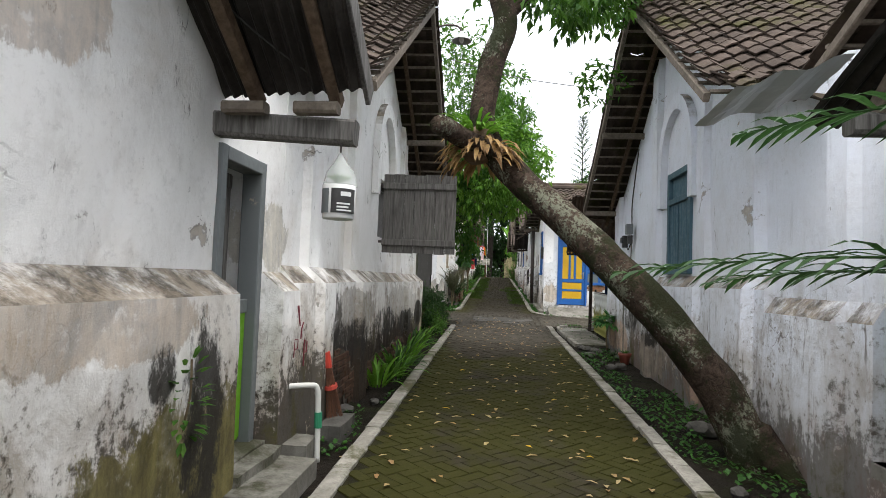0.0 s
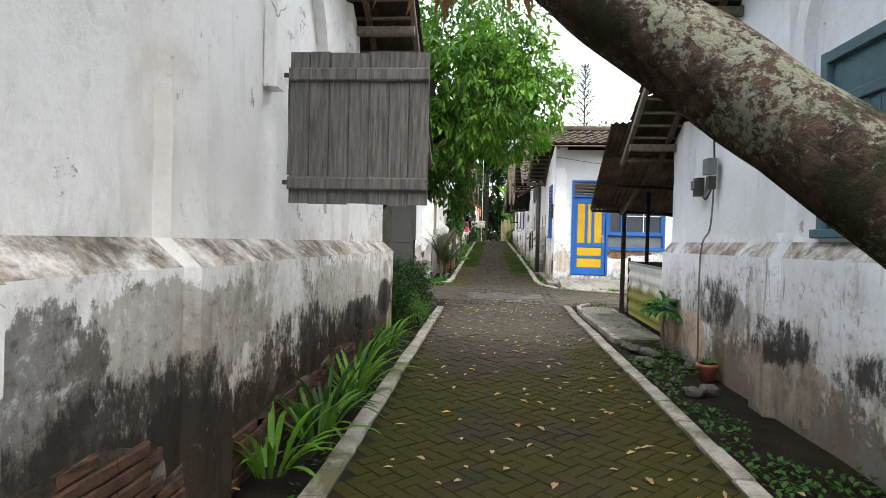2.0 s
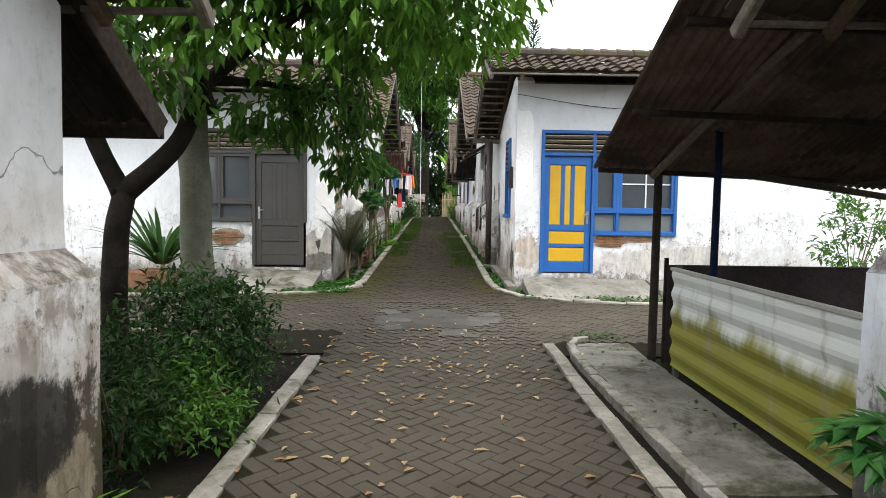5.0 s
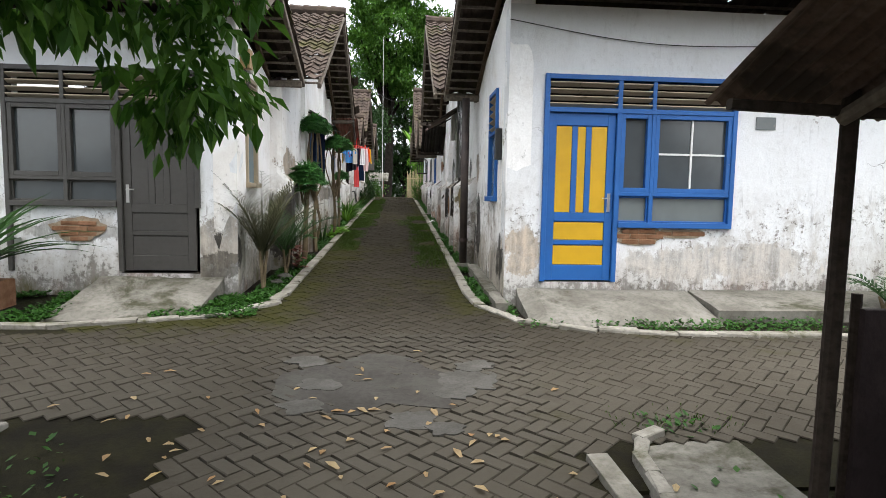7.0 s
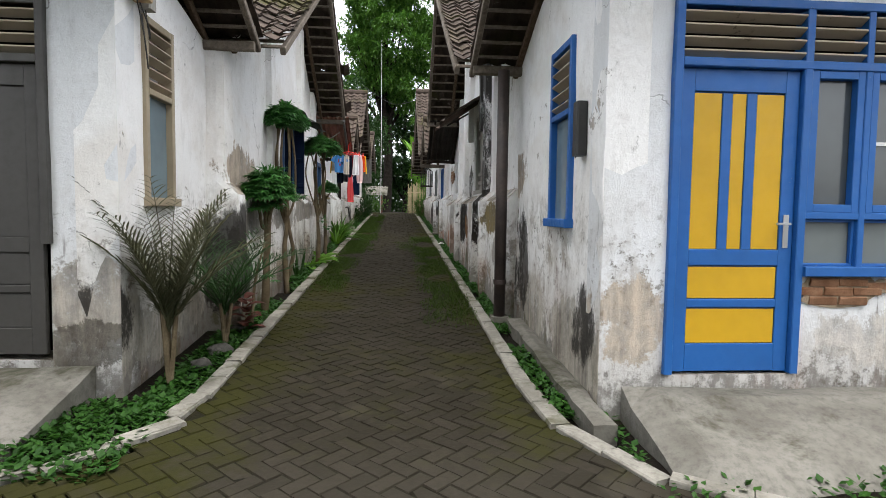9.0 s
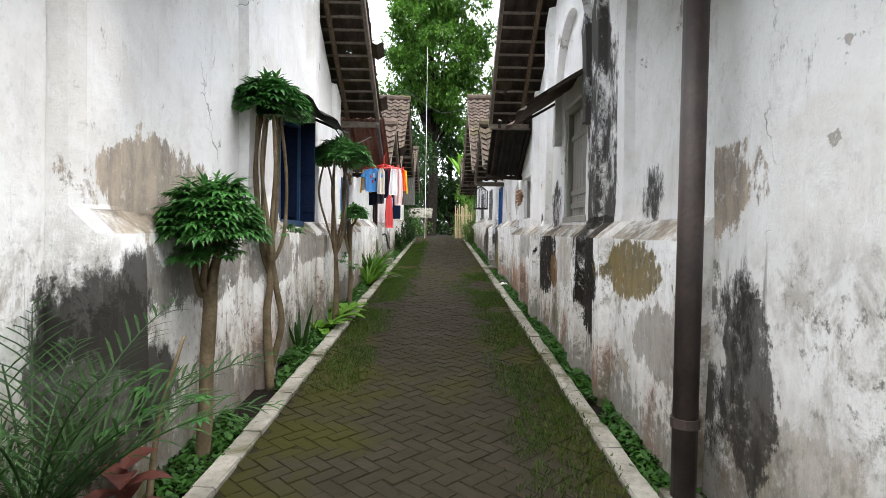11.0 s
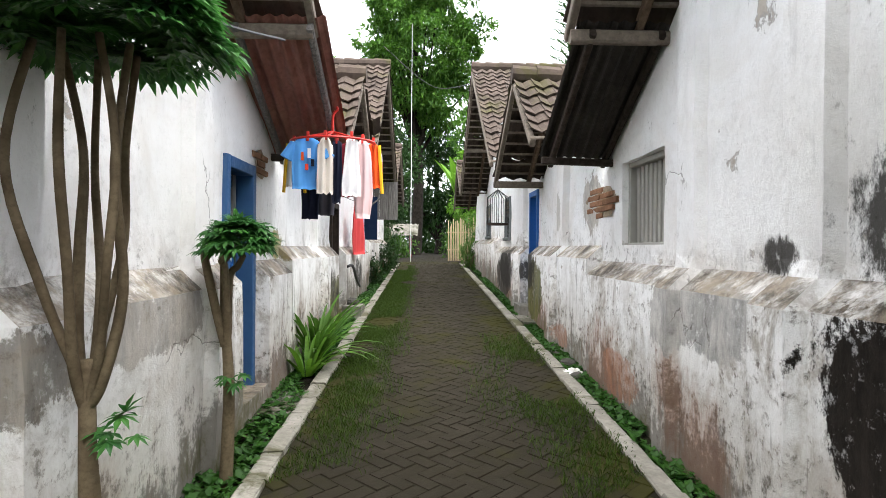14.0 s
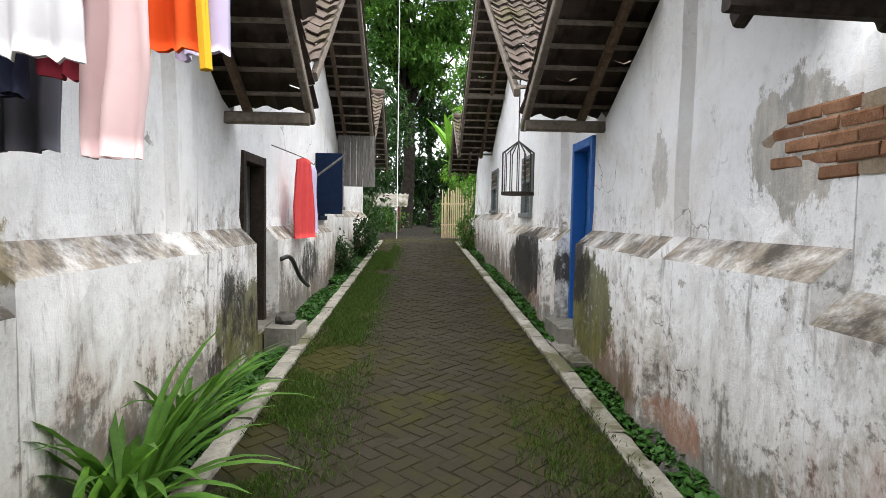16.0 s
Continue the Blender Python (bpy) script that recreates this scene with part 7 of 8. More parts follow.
for k in range(70):
    a, r = rng.uniform(0, 6.28), rng.random() ** 0.5
    b.tube([(-1.478 + 0.025 * r * math.cos(a), 5.14 + 0.025 * r * math.sin(a), 0.67), (-1.42 + 0.09 * r * math.cos(a), 5.25 + 0.1 * r * math.sin(a), 0.11)], [0.003, 0.002], 4)
sub("bristles", b, grainy("palm_rib_bristle", (0.12, 0.06, 0.04), (0.2, 0.1, 0.06), 8), br)["kind"] = "stuff"
# hanging planter made of a cut bucket
hx, hy, hz = -0.95, 3.36, 1.83
hp = thing("hanging_planter", (hx, hy, hz), "white cut bucket with a black label hung as a planter", "planter")
sub("bucket", Build().tube([(hx, hy, hz), (hx, hy, hz + 0.005), (hx, hy, hz + 0.2), (hx, hy, hz + 0.205), (hx, hy, hz + 0.2), (hx, hy, hz + 0.06)], [0.09, 0.094, 0.1, 0.097, 0.093, 0.088], 28), WHITE_PLASTIC, hp, smooth=True)


def wrap(b, a0, a1, z0, z1, r):
    n = 10
    for k in range(n):
        t0, t1 = a0 + (a1 - a0) * k / n, a0 + (a1 - a0) * (k + 1) / n
        q = [(hx + r * math.cos(t), hy + r * math.sin(t), z) for t, z in ((t0, z0), (t1, z0), (t1, z1), (t0, z1))]
        b.quad(*q)
    return b


sub("printed_label", wrap(Build(), -1.75, -0.2, hz + 0.03, hz + 0.175, 0.1025), BLACK, hp, "black printed label")
sub("printed_label", wrap(Build(), -2.6, -1.9, hz + 0.03, hz + 0.175, 0.1025), FRAME_GREY, hp, "grey printed label")
for a0, a1, z0, z1 in ((-1.2, -0.55, 0.13, 0.155), (-1.4, -0.6, 0.08, 0.09), (-1.4, -0.7, 0.06, 0.07), (-1.4, -0.5, 0.042, 0.05)):
    sub("print_bar", wrap(Build(), a0, a1, hz + z0, hz + z1, 0.104), WHITE_PLASTIC, hp)
film = Nodes("clear_film", 0.25)
film.bsdf.inputs["Alpha"].default_value = 0.35
b = Build()
b.tube([(hx, hy, hz + 0.2), (hx, hy, hz + 0.28), (hx, hy, hz + 0.36), (hx, hy, hz + 0.4)], [0.095, 0.08, 0.03, 0.01], 14, False, 0.35)
sub("plastic_film", b, film.done((0.75, 0.78, 0.75)), hp, "crumpled clear plastic film", True)
sub("hook", Build().tube([(hx, hy, hz + 0.38), (hx, hy, hz + 0.52)], [0.007] * 2, 6), IRON_BLACK, hp)
b = Build()
for k in range(16):
    a = 2.4 * k
    b.leaf((hx, hy, hz + 0.2), (math.cos(a), math.sin(a), 1.2), 0.1, 0.04, 0.9, 0.2, 3)
sub("seedling", b, LEAF_LIGHT, hp)
# painted marks on the plaster
marks = thing("wall_marks", (-1.56, 4.6, 0.9), "dark red brush marks painted on the plaster", "paint marks")
MARK = painted("dark_red_mark", (0.16, 0.02, 0.03))
for pts in (((4.47, 1.24), (4.52, 1.08)), ((4.42, 0.98), (4.42, 0.84)), ((4.42, 0.98), (4.5, 0.97), (4.5, 0.9), (4.43, 0.9)), ((4.66, 0.95), (4.66, 0.74)), ((4.66, 0.95), (4.73, 0.93), (4.72, 0.85), (4.66, 0.85)), ((4.58, 1.05), (4.62, 1.1)), ((4.58, 1.05), (4.57, 0.97))):
    b = Build()
    r = 0.012 if len(pts) == 2 and pts[0][1] > 1.2 else 0.006
    b.tube([(-1.553, y, z) for y, z in pts], [r] * len(pts), 6)
    sub("brush_stroke", b, MARK, marks)
# meters
m = thing("electricity_meter", (2.46, 10.9, 2.2), "black electricity meter and switch box on the gable wall", "meter")
sub("meter_case", Build().box(2.36, 2.45, 10.98, 11.14, 2.2, 2.42, 0.015), BLACK, m)
sub("dial_cover", Build().box(2.33, 2.36, 11.0, 11.12, 2.28, 2.39, 0.01), GLASS_GREY, m, "small glass dial cover")
sub("switch_box", Build().box(2.34, 2.45, 10.6, 10.78, 2.42, 2.6, 0.015), FRAME_GREY, m, "grey switch box")
sub("terminal_box", Build().box(2.37, 2.45, 10.63, 10.75, 2.25, 2.4, 0.012), BLACK, m)
sub("cable", Build().tube(bez([(2.44, 10.7, 2.3), (2.42, 10.85, 2.15), (2.43, 11.0, 2.22), (2.44, 11.05, 2.3)], 5), [0.011] * 16, 6), BLACK, m)
sub("cable", Build().tube(bez([(2.44, 10.68, 2.6), (2.44, 10.7, 2.9), (2.44, 10.6, 3.2), (2.45, 10.3, 3.9)], 5), [0.011] * 16, 6), BLACK, m)
sub("cable", Build().tube(bez([(2.44, 10.68, 2.25), (2.42, 10.7, 1.8), (2.34, 10.75, 1.5), (2.34, 10.75, 0.25)], 5), [0.01] * 16, 6), CONCRETE, m)
m = thing("meter_box", (-1.75, 20.62, 3.4), "cream meter box with loose wires on the side wall", "meter")
sub("case", Build().box(-1.77, -1.64, 20.36, 20.52, 3.42, 3.66, 0.012), painted("amber_case", (0.42, 0.28, 0.13)), m)
sub("terminal_case", Build().box(-1.77, -1.68, 20.56, 20.68, 3.4, 3.6, 0.012), CREAM_GREY, m)
sub("wire", Build().tube(bez([(-1.73, 20.45, 3.42), (-1.7, 20.5, 3.15), (-1.72, 20.6, 2.95), (-1.74, 20.55, 3.35)], 6), [0.005] * 19, 5), BLACK, m)
sub("wire", Build().tube(bez([(-1.73, 20.5, 3.42), (-1.7, 20.58, 3.25), (-1.73, 20.66, 3.2), (-1.74, 20.62, 3.4)], 6), [0.005] * 19, 5), BLACK, m)
bx = thing("switch_box", (1.6, 20.1, 2.5), "narrow black box fixed on the white wall", "box")
sub("case", Build().box(1.55, 1.63, 20.08, 20.2, 2.3, 2.7, 0.012), BLACK, bx)
sub("wire", Build().tube(bez([(1.6, 20.2, 2.4), (1.61, 20.3, 2.3), (1.62, 20.28, 2.5)], 4), [0.005] * 9, 5), BLACK, bx)
sub("wall_tag", Build().box(4.82, 5.08, 19.685, 19.698, 2.72, 2.88, 0.004), FRAME_GREY, thing("house_sign", (4.95, 19.69, 2.8), "small plain grey plate on the white wall", "sign"))
# posts
po = thing("roof_post", (1.42, 22.35, 0.6), "dark iron drainpipe post under the roof corner", "post")
sub("post", Build().tube([(1.4, 22.35, 0.5), (1.4, 22.35, 3.45)], [0.065, 0.065], 14), IRON_BLACK, po, smooth=True)
sub("collar", Build().tube([(1.4, 22.35, 1.05), (1.4, 22.35, 1.1)], [0.075, 0.075], 14), IRON_BLACK, po)
sub("base", Build().box(1.3, 1.5, 22.25, 22.45, 0.45, 0.68, 0.02), CONCRETE, po)
# flower pot
pot = thing("plant_pot", (2.25, 10.2, 0.15), "small red-brown clay pot beside the wall", "pot")
b = Build().tube([(2.25, 10.2, 0.14), (2.25, 10.2, 0.28), (2.25, 10.2, 0.3), (2.25, 10.2, 0.33), (2.25, 10.2, 0.33), (2.25, 10.2, 0.25)], [0.07, 0.1, 0.115, 0.115, 0.095, 0.085], 16)
sub("pot_body", b, painted("clay_red", (0.25, 0.07, 0.045), wear=0.5), pot, smooth=True)
b = Build()
rng = random.Random(6)
for k in range(14):
    a = 2.4 * k
    b.leaf((2.25, 10.2, 0.28), (math.cos(a), math.sin(a), 1.5), 0.16, 0.02, 1.0, 0.2, 3)
sub("sprouts", b, LEAF, pot)["kind"] = "stuff"
# brick planter
pl = thing("brick_planter", (-4.6, 19.3, 0.4), "low brick planter with a cycad", "planter")
sub("planter_wall", Build().box(-5.0, -4.2, 18.95, 19.65, 0.35, 0.76, 0.02), BRICK, pl)
# lamp on an arm
la = thing("street_lamp", (-1.1, 11.0, 6.0), "enamel lamp shade on a bent arm under the roof edge", "lamp")
sub("arm", Build().tube(bez([(-1.35, 9.6, 5.55), (-1.1, 9.6, 5.8), (-0.8, 9.6, 5.82), (-0.7, 9.6, 5.72)], 6), [0.018] * 19, 8), IRON_BLACK, la, smooth=True)
sub("shade", Build().tube([(-0.7, 9.6, 5.72), (-0.7, 9.6, 5.66), (-0.7, 9.6, 5.6), (-0.7, 9.6, 5.55)], [0.03, 0.06, 0.14, 0.17], 18, False), painted("grey_enamel", (0.42, 0.43, 0.42)), la, "grey enamel shade", True)
sub("bulb", Build().tube([(-0.7, 9.6, 5.62), (-0.7, 9.6, 5.57), (-0.7, 9.6, 5.52)], [0.03, 0.045, 0.02], 12), WHITE_PLASTIC, la, smooth=True)


def wire(label, pts, r=0.008, mat=BLACK):
    line = bez(pts, 8)
    tagged(part("overhead_wire", Build().tube(line, [r] * len(line), 5), mat), label, "cable")


wire("thin overhead wire sagging across the lane", [(-1.0, 10.5, 5.6), (0.3, 10.8, 5.35), (1.9, 11.0, 5.2)])
wire("thin wire along the white front wall", [(1.62, 19.66, 3.95), (3.5, 19.66, 3.72), (6, 19.66, 3.8), (9, 19.66, 3.95)], 0.006)
wire("thin overhead wire across the lane", [(-1.0, 36, 6.1), (0, 38, 5.9), (1.0, 39, 6.3)])
wire("thin wire beside a doorway", [(-1.9, 2.0, 3.9), (-1.6, 2.8, 3.05), (-1.0, 3.4, 2.6)], 0.006)
wire("cord hung from the window hood", [(-1.62, 25.4, 3.5), (-1.4, 26.5, 3.5), (-1.2, 27.3, 3.25), (-1.05, 28.6, 3.55)], 0.008)
an = thing("antenna_pole", (-0.55, 47.5, 1.75), "thin tall pale pole at the lane's end", "pole")
sub("pole", Build().tube([(-0.75, 47.5, 1.7), (-0.75, 47.5, 11.0)], [0.014, 0.008], 8), PIPE, an)


# ---- bared brickwork ----
def bricks(name, label, place, spots, seed, mat=None, bed=None):
    """Courses of real bricks bared where plaster fell. spots: (u, z, ru, rz)."""
    rng = random.Random(seed)
    t = thing(name, place(spots[0][0], spots[0][1], 0), label, "brickwork")
    meshes = []
    for k in range(3):
        b = Build().box(-0.105, 0.105, -0.03, 0.03, -0.028, 0.028, 0.006)
        b.v = [(x + rng.uniform(-0.006, 0.006), y + rng.uniform(-0.004, 0.004), z + rng.uniform(-0.004, 0.004)) for x, y, z in b.v]
        me = b.mesh("brick")
        me.materials.append(mat or BRICK)
        meshes.append(me)
    a, e = Vector(place(0, 0, 0)), Vector(place(1, 0, 0))
    turn = math.atan2(e.y - a.y, e.x - a.x)
    for u, z, ru, rz in spots:
        row = -int(rz / 0.066) - 1
        while row * 0.066 < rz:
            k = -int(ru / 0.22) - 1
            while k * 0.22 < ru:
                du, dz = k * 0.22 + (0.11 if row % 2 else 0), row * 0.066
                if (du / ru) ** 2 + (dz / rz) ** 2 < 0.8 + 0.3 * noise.noise((du * 5, dz * 5, seed)):
                    ob = new("brick", rng.choice(meshes))
                    ob.parent = t
                    ob.location = Vector(place(u + du, z + dz, -0.012 + rng.uniform(-0.006, 0.006))) - t.location
                    ob.rotation_euler = (0, 0, turn + rng.uniform(-0.02, 0.02))
                k += 1
            row += 1
        b = Build()
        ring = []
        for q in range(22):
            an = q * 2 * math.pi / 22
            f = 0.98 + 0.3 * noise.noise((math.cos(an) * 2, math.sin(an) * 2, seed))
            ring.append(place(u + ru * f * math.cos(an), z + rz * f * math.sin(an), 0.008))
        b.quad(*ring)
        sub("mortar_bed", b, bed or MORTAR, t, "crumbling grey-brown render")
    return t


MORTAR = grainy("crumbling_render", (0.25, 0.19, 0.13), (0.38, 0.31, 0.23), 6, 0.95, 0.6)
bricks("bared_brick", "red bricks bared under the window sill", faces_south(19.7), [(3.35, 1.34, 0.32, 0.12), (3.9, 1.38, 0.35, 0.06)], 1)
bricks("bared_brick", "red bricks bared where plaster fell away", faces_west(1.65), [(31.0, 2.76, 0.5, 0.17)], 2)
bricks("bared_brick", "bricks bared above the door corner", faces_east(-1.67), [(30.25, 3.02, 0.16, 0.13)], 3)
bricks("bared_brick", "dark bricks bared beside the door", faces_east(-1.58), [(4.3, 0.98, 0.1, 0.22)], 4)

GRIME_BED = grainy("black_grime_render", (0.03, 0.026, 0.02), (0.09, 0.075, 0.058), 5, 0.95, 0.8, 0.02, (0.2, 0.18, 0.15))
bricks("bared_brick", "grimy bricks bared along the wall's eroded foot", faces_east(-1.58), [(5.75, 0.45, 0.6, 0.3), (6.8, 0.26, 0.8, 0.22), (8.1, 0.28, 0.9, 0.2), (9.4, 0.3, 0.9, 0.22), (10.7, 0.3, 0.8, 0.18), (11.5, 0.32, 0.4, 0.2)], 5, BRICK_DARK, GRIME_BED)

# ---- laundry ----
def garment(name, label, cat, x, y, ztop, rows, mat, parent=None, turn=0.0, seed=0, trim=None):
    """A hanging cloth with folds and real thickness. rows: (height below the peg, half width)."""
    t = thing(name, (x, y, ztop), label, cat, "washing on the peg rack")
    n, b = 13, Build()
    hs = np.linspace(0, rows[-1][0], 15)
    for layer in (0, 1):
        i0 = len(b.v)
        for h in hs:
            w = float(np.interp(h, [r[0] for r in rows], [r[1] for r in rows]))
            for k in range(n):
                u = k / (n - 1) * 2 - 1
                f = 0.028 * math.sin(u * 7 + seed * 1.7 + h * 1.5) * (0.4 + h) + 0.02 * noise.noise((u * 2, h * 4, seed))
                px, py = u * w, f + (0.009 if layer else -0.009)
                b.v.append((x + px * math.cos(turn) - py * math.sin(turn), y + px * math.sin(turn) + py * math.cos(turn), ztop - h - 0.03 * u * u * (h < 0.05) + 0.02 * noise.noise((u * 3, seed, 1)) * (h > 0.3)))
        for r in range(len(hs) - 1):
            for k in range(n - 1):
                a = i0 + r * n + k
                q = (a, a + n, a + n + 1, a + 1)
                b.f.append(q if not layer else q[::-1])
    m = len(hs) * n
    for r in range(len(hs) - 1):
        for k in (0, n - 1):
            a = r * n + k
            b.f.append((a, a + n, a + n + m, a + m))
    for k in range(n - 1):
        for r in (0, len(hs) - 1):
            a = r * n + k
            b.f.append((a, a + 1, a + 1 + m, a + m))
    sub("cloth", b, mat, t, smooth=True)
    if trim:
        mt, h0, h1 = trim
        b2 = Build()
        for s in (-1, 1):
            w0, w1 = (float(np.interp(h, [r[0] for r in rows], [r[1] for r in rows])) for h in (h0, h1))
            f0 = [0.028 * math.sin(s * 7 + seed * 1.7 + h * 1.5) * (0.4 + h) for h in (h0, h1)]
            b2.tube([(x + s * w0 * math.cos(turn), y + s * w0 * math.sin(turn) + f0[0], ztop - h0), (x + s * w1 * math.cos(turn), y + s * w1 * math.sin(turn) + f0[1], ztop - h1)], [0.016, 0.016], 6)
        sub("trim", b2, mt, t)
    return t


C = {k: cloth("cloth_" + k, v) for k, v in {"sky_blue": (0.1, 0.33, 0.72), "navy": (0.015, 0.018, 0.035), "grey": (0.1, 0.1, 0.12), "white": (0.75, 0.74, 0.76), "cream": (0.66, 0.6, 0.54), "maroon": (0.16, 0.015, 0.025), "pink": (0.72, 0.52, 0.52), "red": (0.62, 0.05, 0.03), "orange": (0.75, 0.1, 0.02), "yellow": (0.72, 0.42, 0.03), "teal": (0.05, 0.4, 0.45), "lilac": (0.5, 0.45, 0.62), "coral": (0.6, 0.07, 0.07)}.items()}
SHIRT = [(0, 0.12), (0.04, 0.17), (0.2, 0.16), (0.55, 0.15)]
RX, RY, RZ = -1.0, 30.15, 3.2
rack = thing("peg_rack", (RX, RY, RZ), "red plastic peg rack for drying clothes", "rack")
RED_P = painted("red_rack_plastic", (0.65, 0.03, 0.02), (0.5, 0.05, 0.04), 0.0, 0.35)
sub("hook", Build().tube(bez([(RX, RY, RZ + 0.06), (RX, RY, RZ + 0.24), (RX + 0.04, RY, RZ + 0.3), (RX, RY, RZ + 0.34)], 5), [0.012] * 16, 8), RED_P, rack, smooth=True)
for k in range(8):
    a = k * math.pi / 4
    sub("arm", Build().tube([(RX, RY, RZ + 0.1), (RX + 0.36 * math.cos(a), RY + 0.3 * math.sin(a), RZ)], [0.01, 0.008], 6), RED_P, rack)
sub("ring", Build().tube([(RX + 0.37 * math.cos(a), RY + 0.31 * math.sin(a), RZ) for a in np.linspace(0, 2 * math.pi, 33)], [0.01] * 33, 6, False), RED_P, rack, smooth=True)
items = [("vest", "white vest with yellow edging", -1.62, 0.0, "white", [(0, 0.07), (0.15, 0.07), (0.2, 0.11), (0.5, 0.11)], "yellow"), ("t_shirt", "sky-blue printed cotton t-shirt", -1.4, -0.22, "sky_blue", SHIRT, None), ("trousers", "dark navy trousers under a shirt", -1.43, 0.08, "navy", [(0, 0.1), (0.5, 0.11), (0.85, 0.1)], None), ("shorts", "grey cotton shorts hung to dry", -1.3, 0.2, "grey", [(0, 0.12), (0.45, 0.13), (0.8, 0.11)], None),
         ("blouse", "cream blouse hung to dry", -1.18, -0.28, "cream", [(0, 0.05), (0.1, 0.08), (0.6, 0.085)], None), ("socks", "black leggings hung to dry", -1.08, -0.1, "navy", [(0, 0.05), (0.4, 0.06), (0.68, 0.04)], None), ("shirt", "maroon shirt hung to dry", -0.98, 0.02, "maroon", [(0, 0.06), (0.1, 0.09), (0.6, 0.08)], None),
         ("vest", "white sleeveless top hung to dry", -0.88, -0.25, "white", [(0, 0.06), (0.15, 0.07), (0.5, 0.1), (0.62, 0.1)], None), ("dress", "long pale pink dress", -0.77, -0.12, "pink", [(0, 0.06), (0.2, 0.09), (0.6, 0.11), (0.85, 0.08)], None), ("vest", "orange-red vest with yellow edging", -0.66, 0.05, "orange", [(0, 0.06), (0.15, 0.07), (0.22, 0.1), (0.5, 0.1)], "yellow"), ("washcloth", "small teal washing cloth hung up", -0.82, 0.3, "teal", [(0, 0.09), (0.2, 0.1)], None), ("shirt", "lilac shirt hung to dry", -0.68, 0.28, "lilac", [(0, 0.06), (0.1, 0.09), (0.45, 0.1)], None)]
for k, (nm, lab, x, dy, c, rows, tr) in enumerate(items):
    x, dy, rows = RX + (x + 1.15) * 0.72, dy * 0.9, [(h * 0.8, w * 0.82) for h, w in rows]
    top = RZ + (0.01 if nm != "washcloth" else 0.07)
    g1 = garment(nm, lab, "clothes", x, RY + dy, top, rows, C[c], None, 0.35 * math.sin(k * 2.1), k, (C[tr], 0.02, 0.45) if tr else None)
    sub("peg", Build().box(x - 0.012, x + 0.012, RY + dy - 0.012, RY + dy + 0.012, top - 0.03, top + 0.05, 0.004), RED_P, g1, "red clothes peg")
    if nm == "t_shirt":
        for q, (dx, z0, z1, m) in enumerate(((-0.04, -0.2, -0.13, "orange"), (0.02, -0.18, -0.1, "white"), (0.05, -0.25, -0.19, "navy"), (0.0, -0.28, -0.23, "red"))):
            sub("print_patch", Build().box(x + dx - 0.014, x + dx + 0.014, RY + dy - 0.045, RY + dy - 0.033, top + z0, top + z1, 0.004), C[m], g1, "bright printed patch")
        for s in (-1, 1):
            sub("sleeve", Build().tube([(x + s * 0.11, RY + dy, top - 0.05), (x + s * 0.18, RY + dy - 0.01, top - 0.18)], [0.04, 0.055], 10), C["sky_blue"], g1)
garment("towel", "red towel on a line by the wall", "towel", -1.42, 35.7, 3.1, [(0, 0.14), (0.5, 0.2), (0.95, 0.22)], C["coral"], None, 1.25, 20)
garment("towel", "grey-blue towel on a line by the wall", "towel", -1.42, 36.15, 3.05, [(0, 0.1), (0.5, 0.13), (0.85, 0.13)], C["lilac"], None, 1.3, 21)
wire("clothes line beside the wall", [(-1.6, 34.9, 3.15), (-1.42, 35.7, 3.1), (-1.42, 36.3, 3.08), (-1.6, 37.4, 3.2)], 0.006)

# far details on the second row
sh = thing("window_shutter", (-1.5, 38.0, 2.4), "dark open shutter far along the wall", "shutter")
sub("board", Build().box(-1.66, -1.25, 37.86, 37.9, 2.45, 3.4, 0.006), BLUE_DK, sh)
sub("strut", Build().beam((-1.6, 37.5, 3.0), (-1.15, 37.5, 3.35), 0.03, 0.03), WOOD_GREY, sh)
hd = thing("hanging_board", (-1.1, 40.0, 3.2), "grey boarded panel hung under an eave", "panel")
for k in range(6):
    sub("board", Build().box(-1.62 + 0.12 * k, -1.505 + 0.12 * k, 40.0, 40.03, 3.0, 3.98, 0.005), WOOD_GREY, hd)
cg = thing("bird_cage", (1.2, 36.0, 2.9), "dark wire cage and bundle hung under the eave", "cage")
b = Build()
for k in range(14):
    a = k * 2 * math.pi / 14
    b.tube([(1.2 + 0.2 * math.cos(a), 36.0 + 0.2 * math.sin(a), 2.75), (1.2 + 0.2 * math.cos(a), 36.0 + 0.2 * math.sin(a), 3.25), (1.2, 36.0, 3.4)], [0.008] * 3, 4)
sub("bars", b, BLACK, cg)
sub("floor_tray", Build().tube([(1.2, 36.0, 2.72), (1.2, 36.0, 2.76)], [0.21, 0.21], 16), WOOD_DARK, cg)
sub("hook", Build().tube([(1.2, 36, 3.4), (1.2, 36, 4.84)], [0.008, 0.008], 5), BLACK, cg)
hose = thing("drain_hose", (-1.5, 35.3, 1.8), "black hose bent down the wall's foot", "hose")
sub("tube", Build().tube(bez([(-1.5, 34.9, 1.95), (-1.44, 35.1, 1.95), (-1.42, 35.5, 1.7), (-1.4, 35.9, 1.55)], 6), [0.025] * 19, 8), BLACK, hose, smooth=True)
bag = thing("plastic_bag", (1.35, 30.9, 0.98), "crumpled clear plastic bag on the weeds", "litter")
bm = bmesh.new()
bmesh.ops.create_icosphere(bm, subdivisions=3, radius=0.1)
for v in bm.verts:
    v.co *= 1 + 0.6 * noise.noise(v.co * 22)
    v.co.z *= 0.7
me = bpy.data.meshes.new("bag")
bm.to_mesh(me)
bm.free()
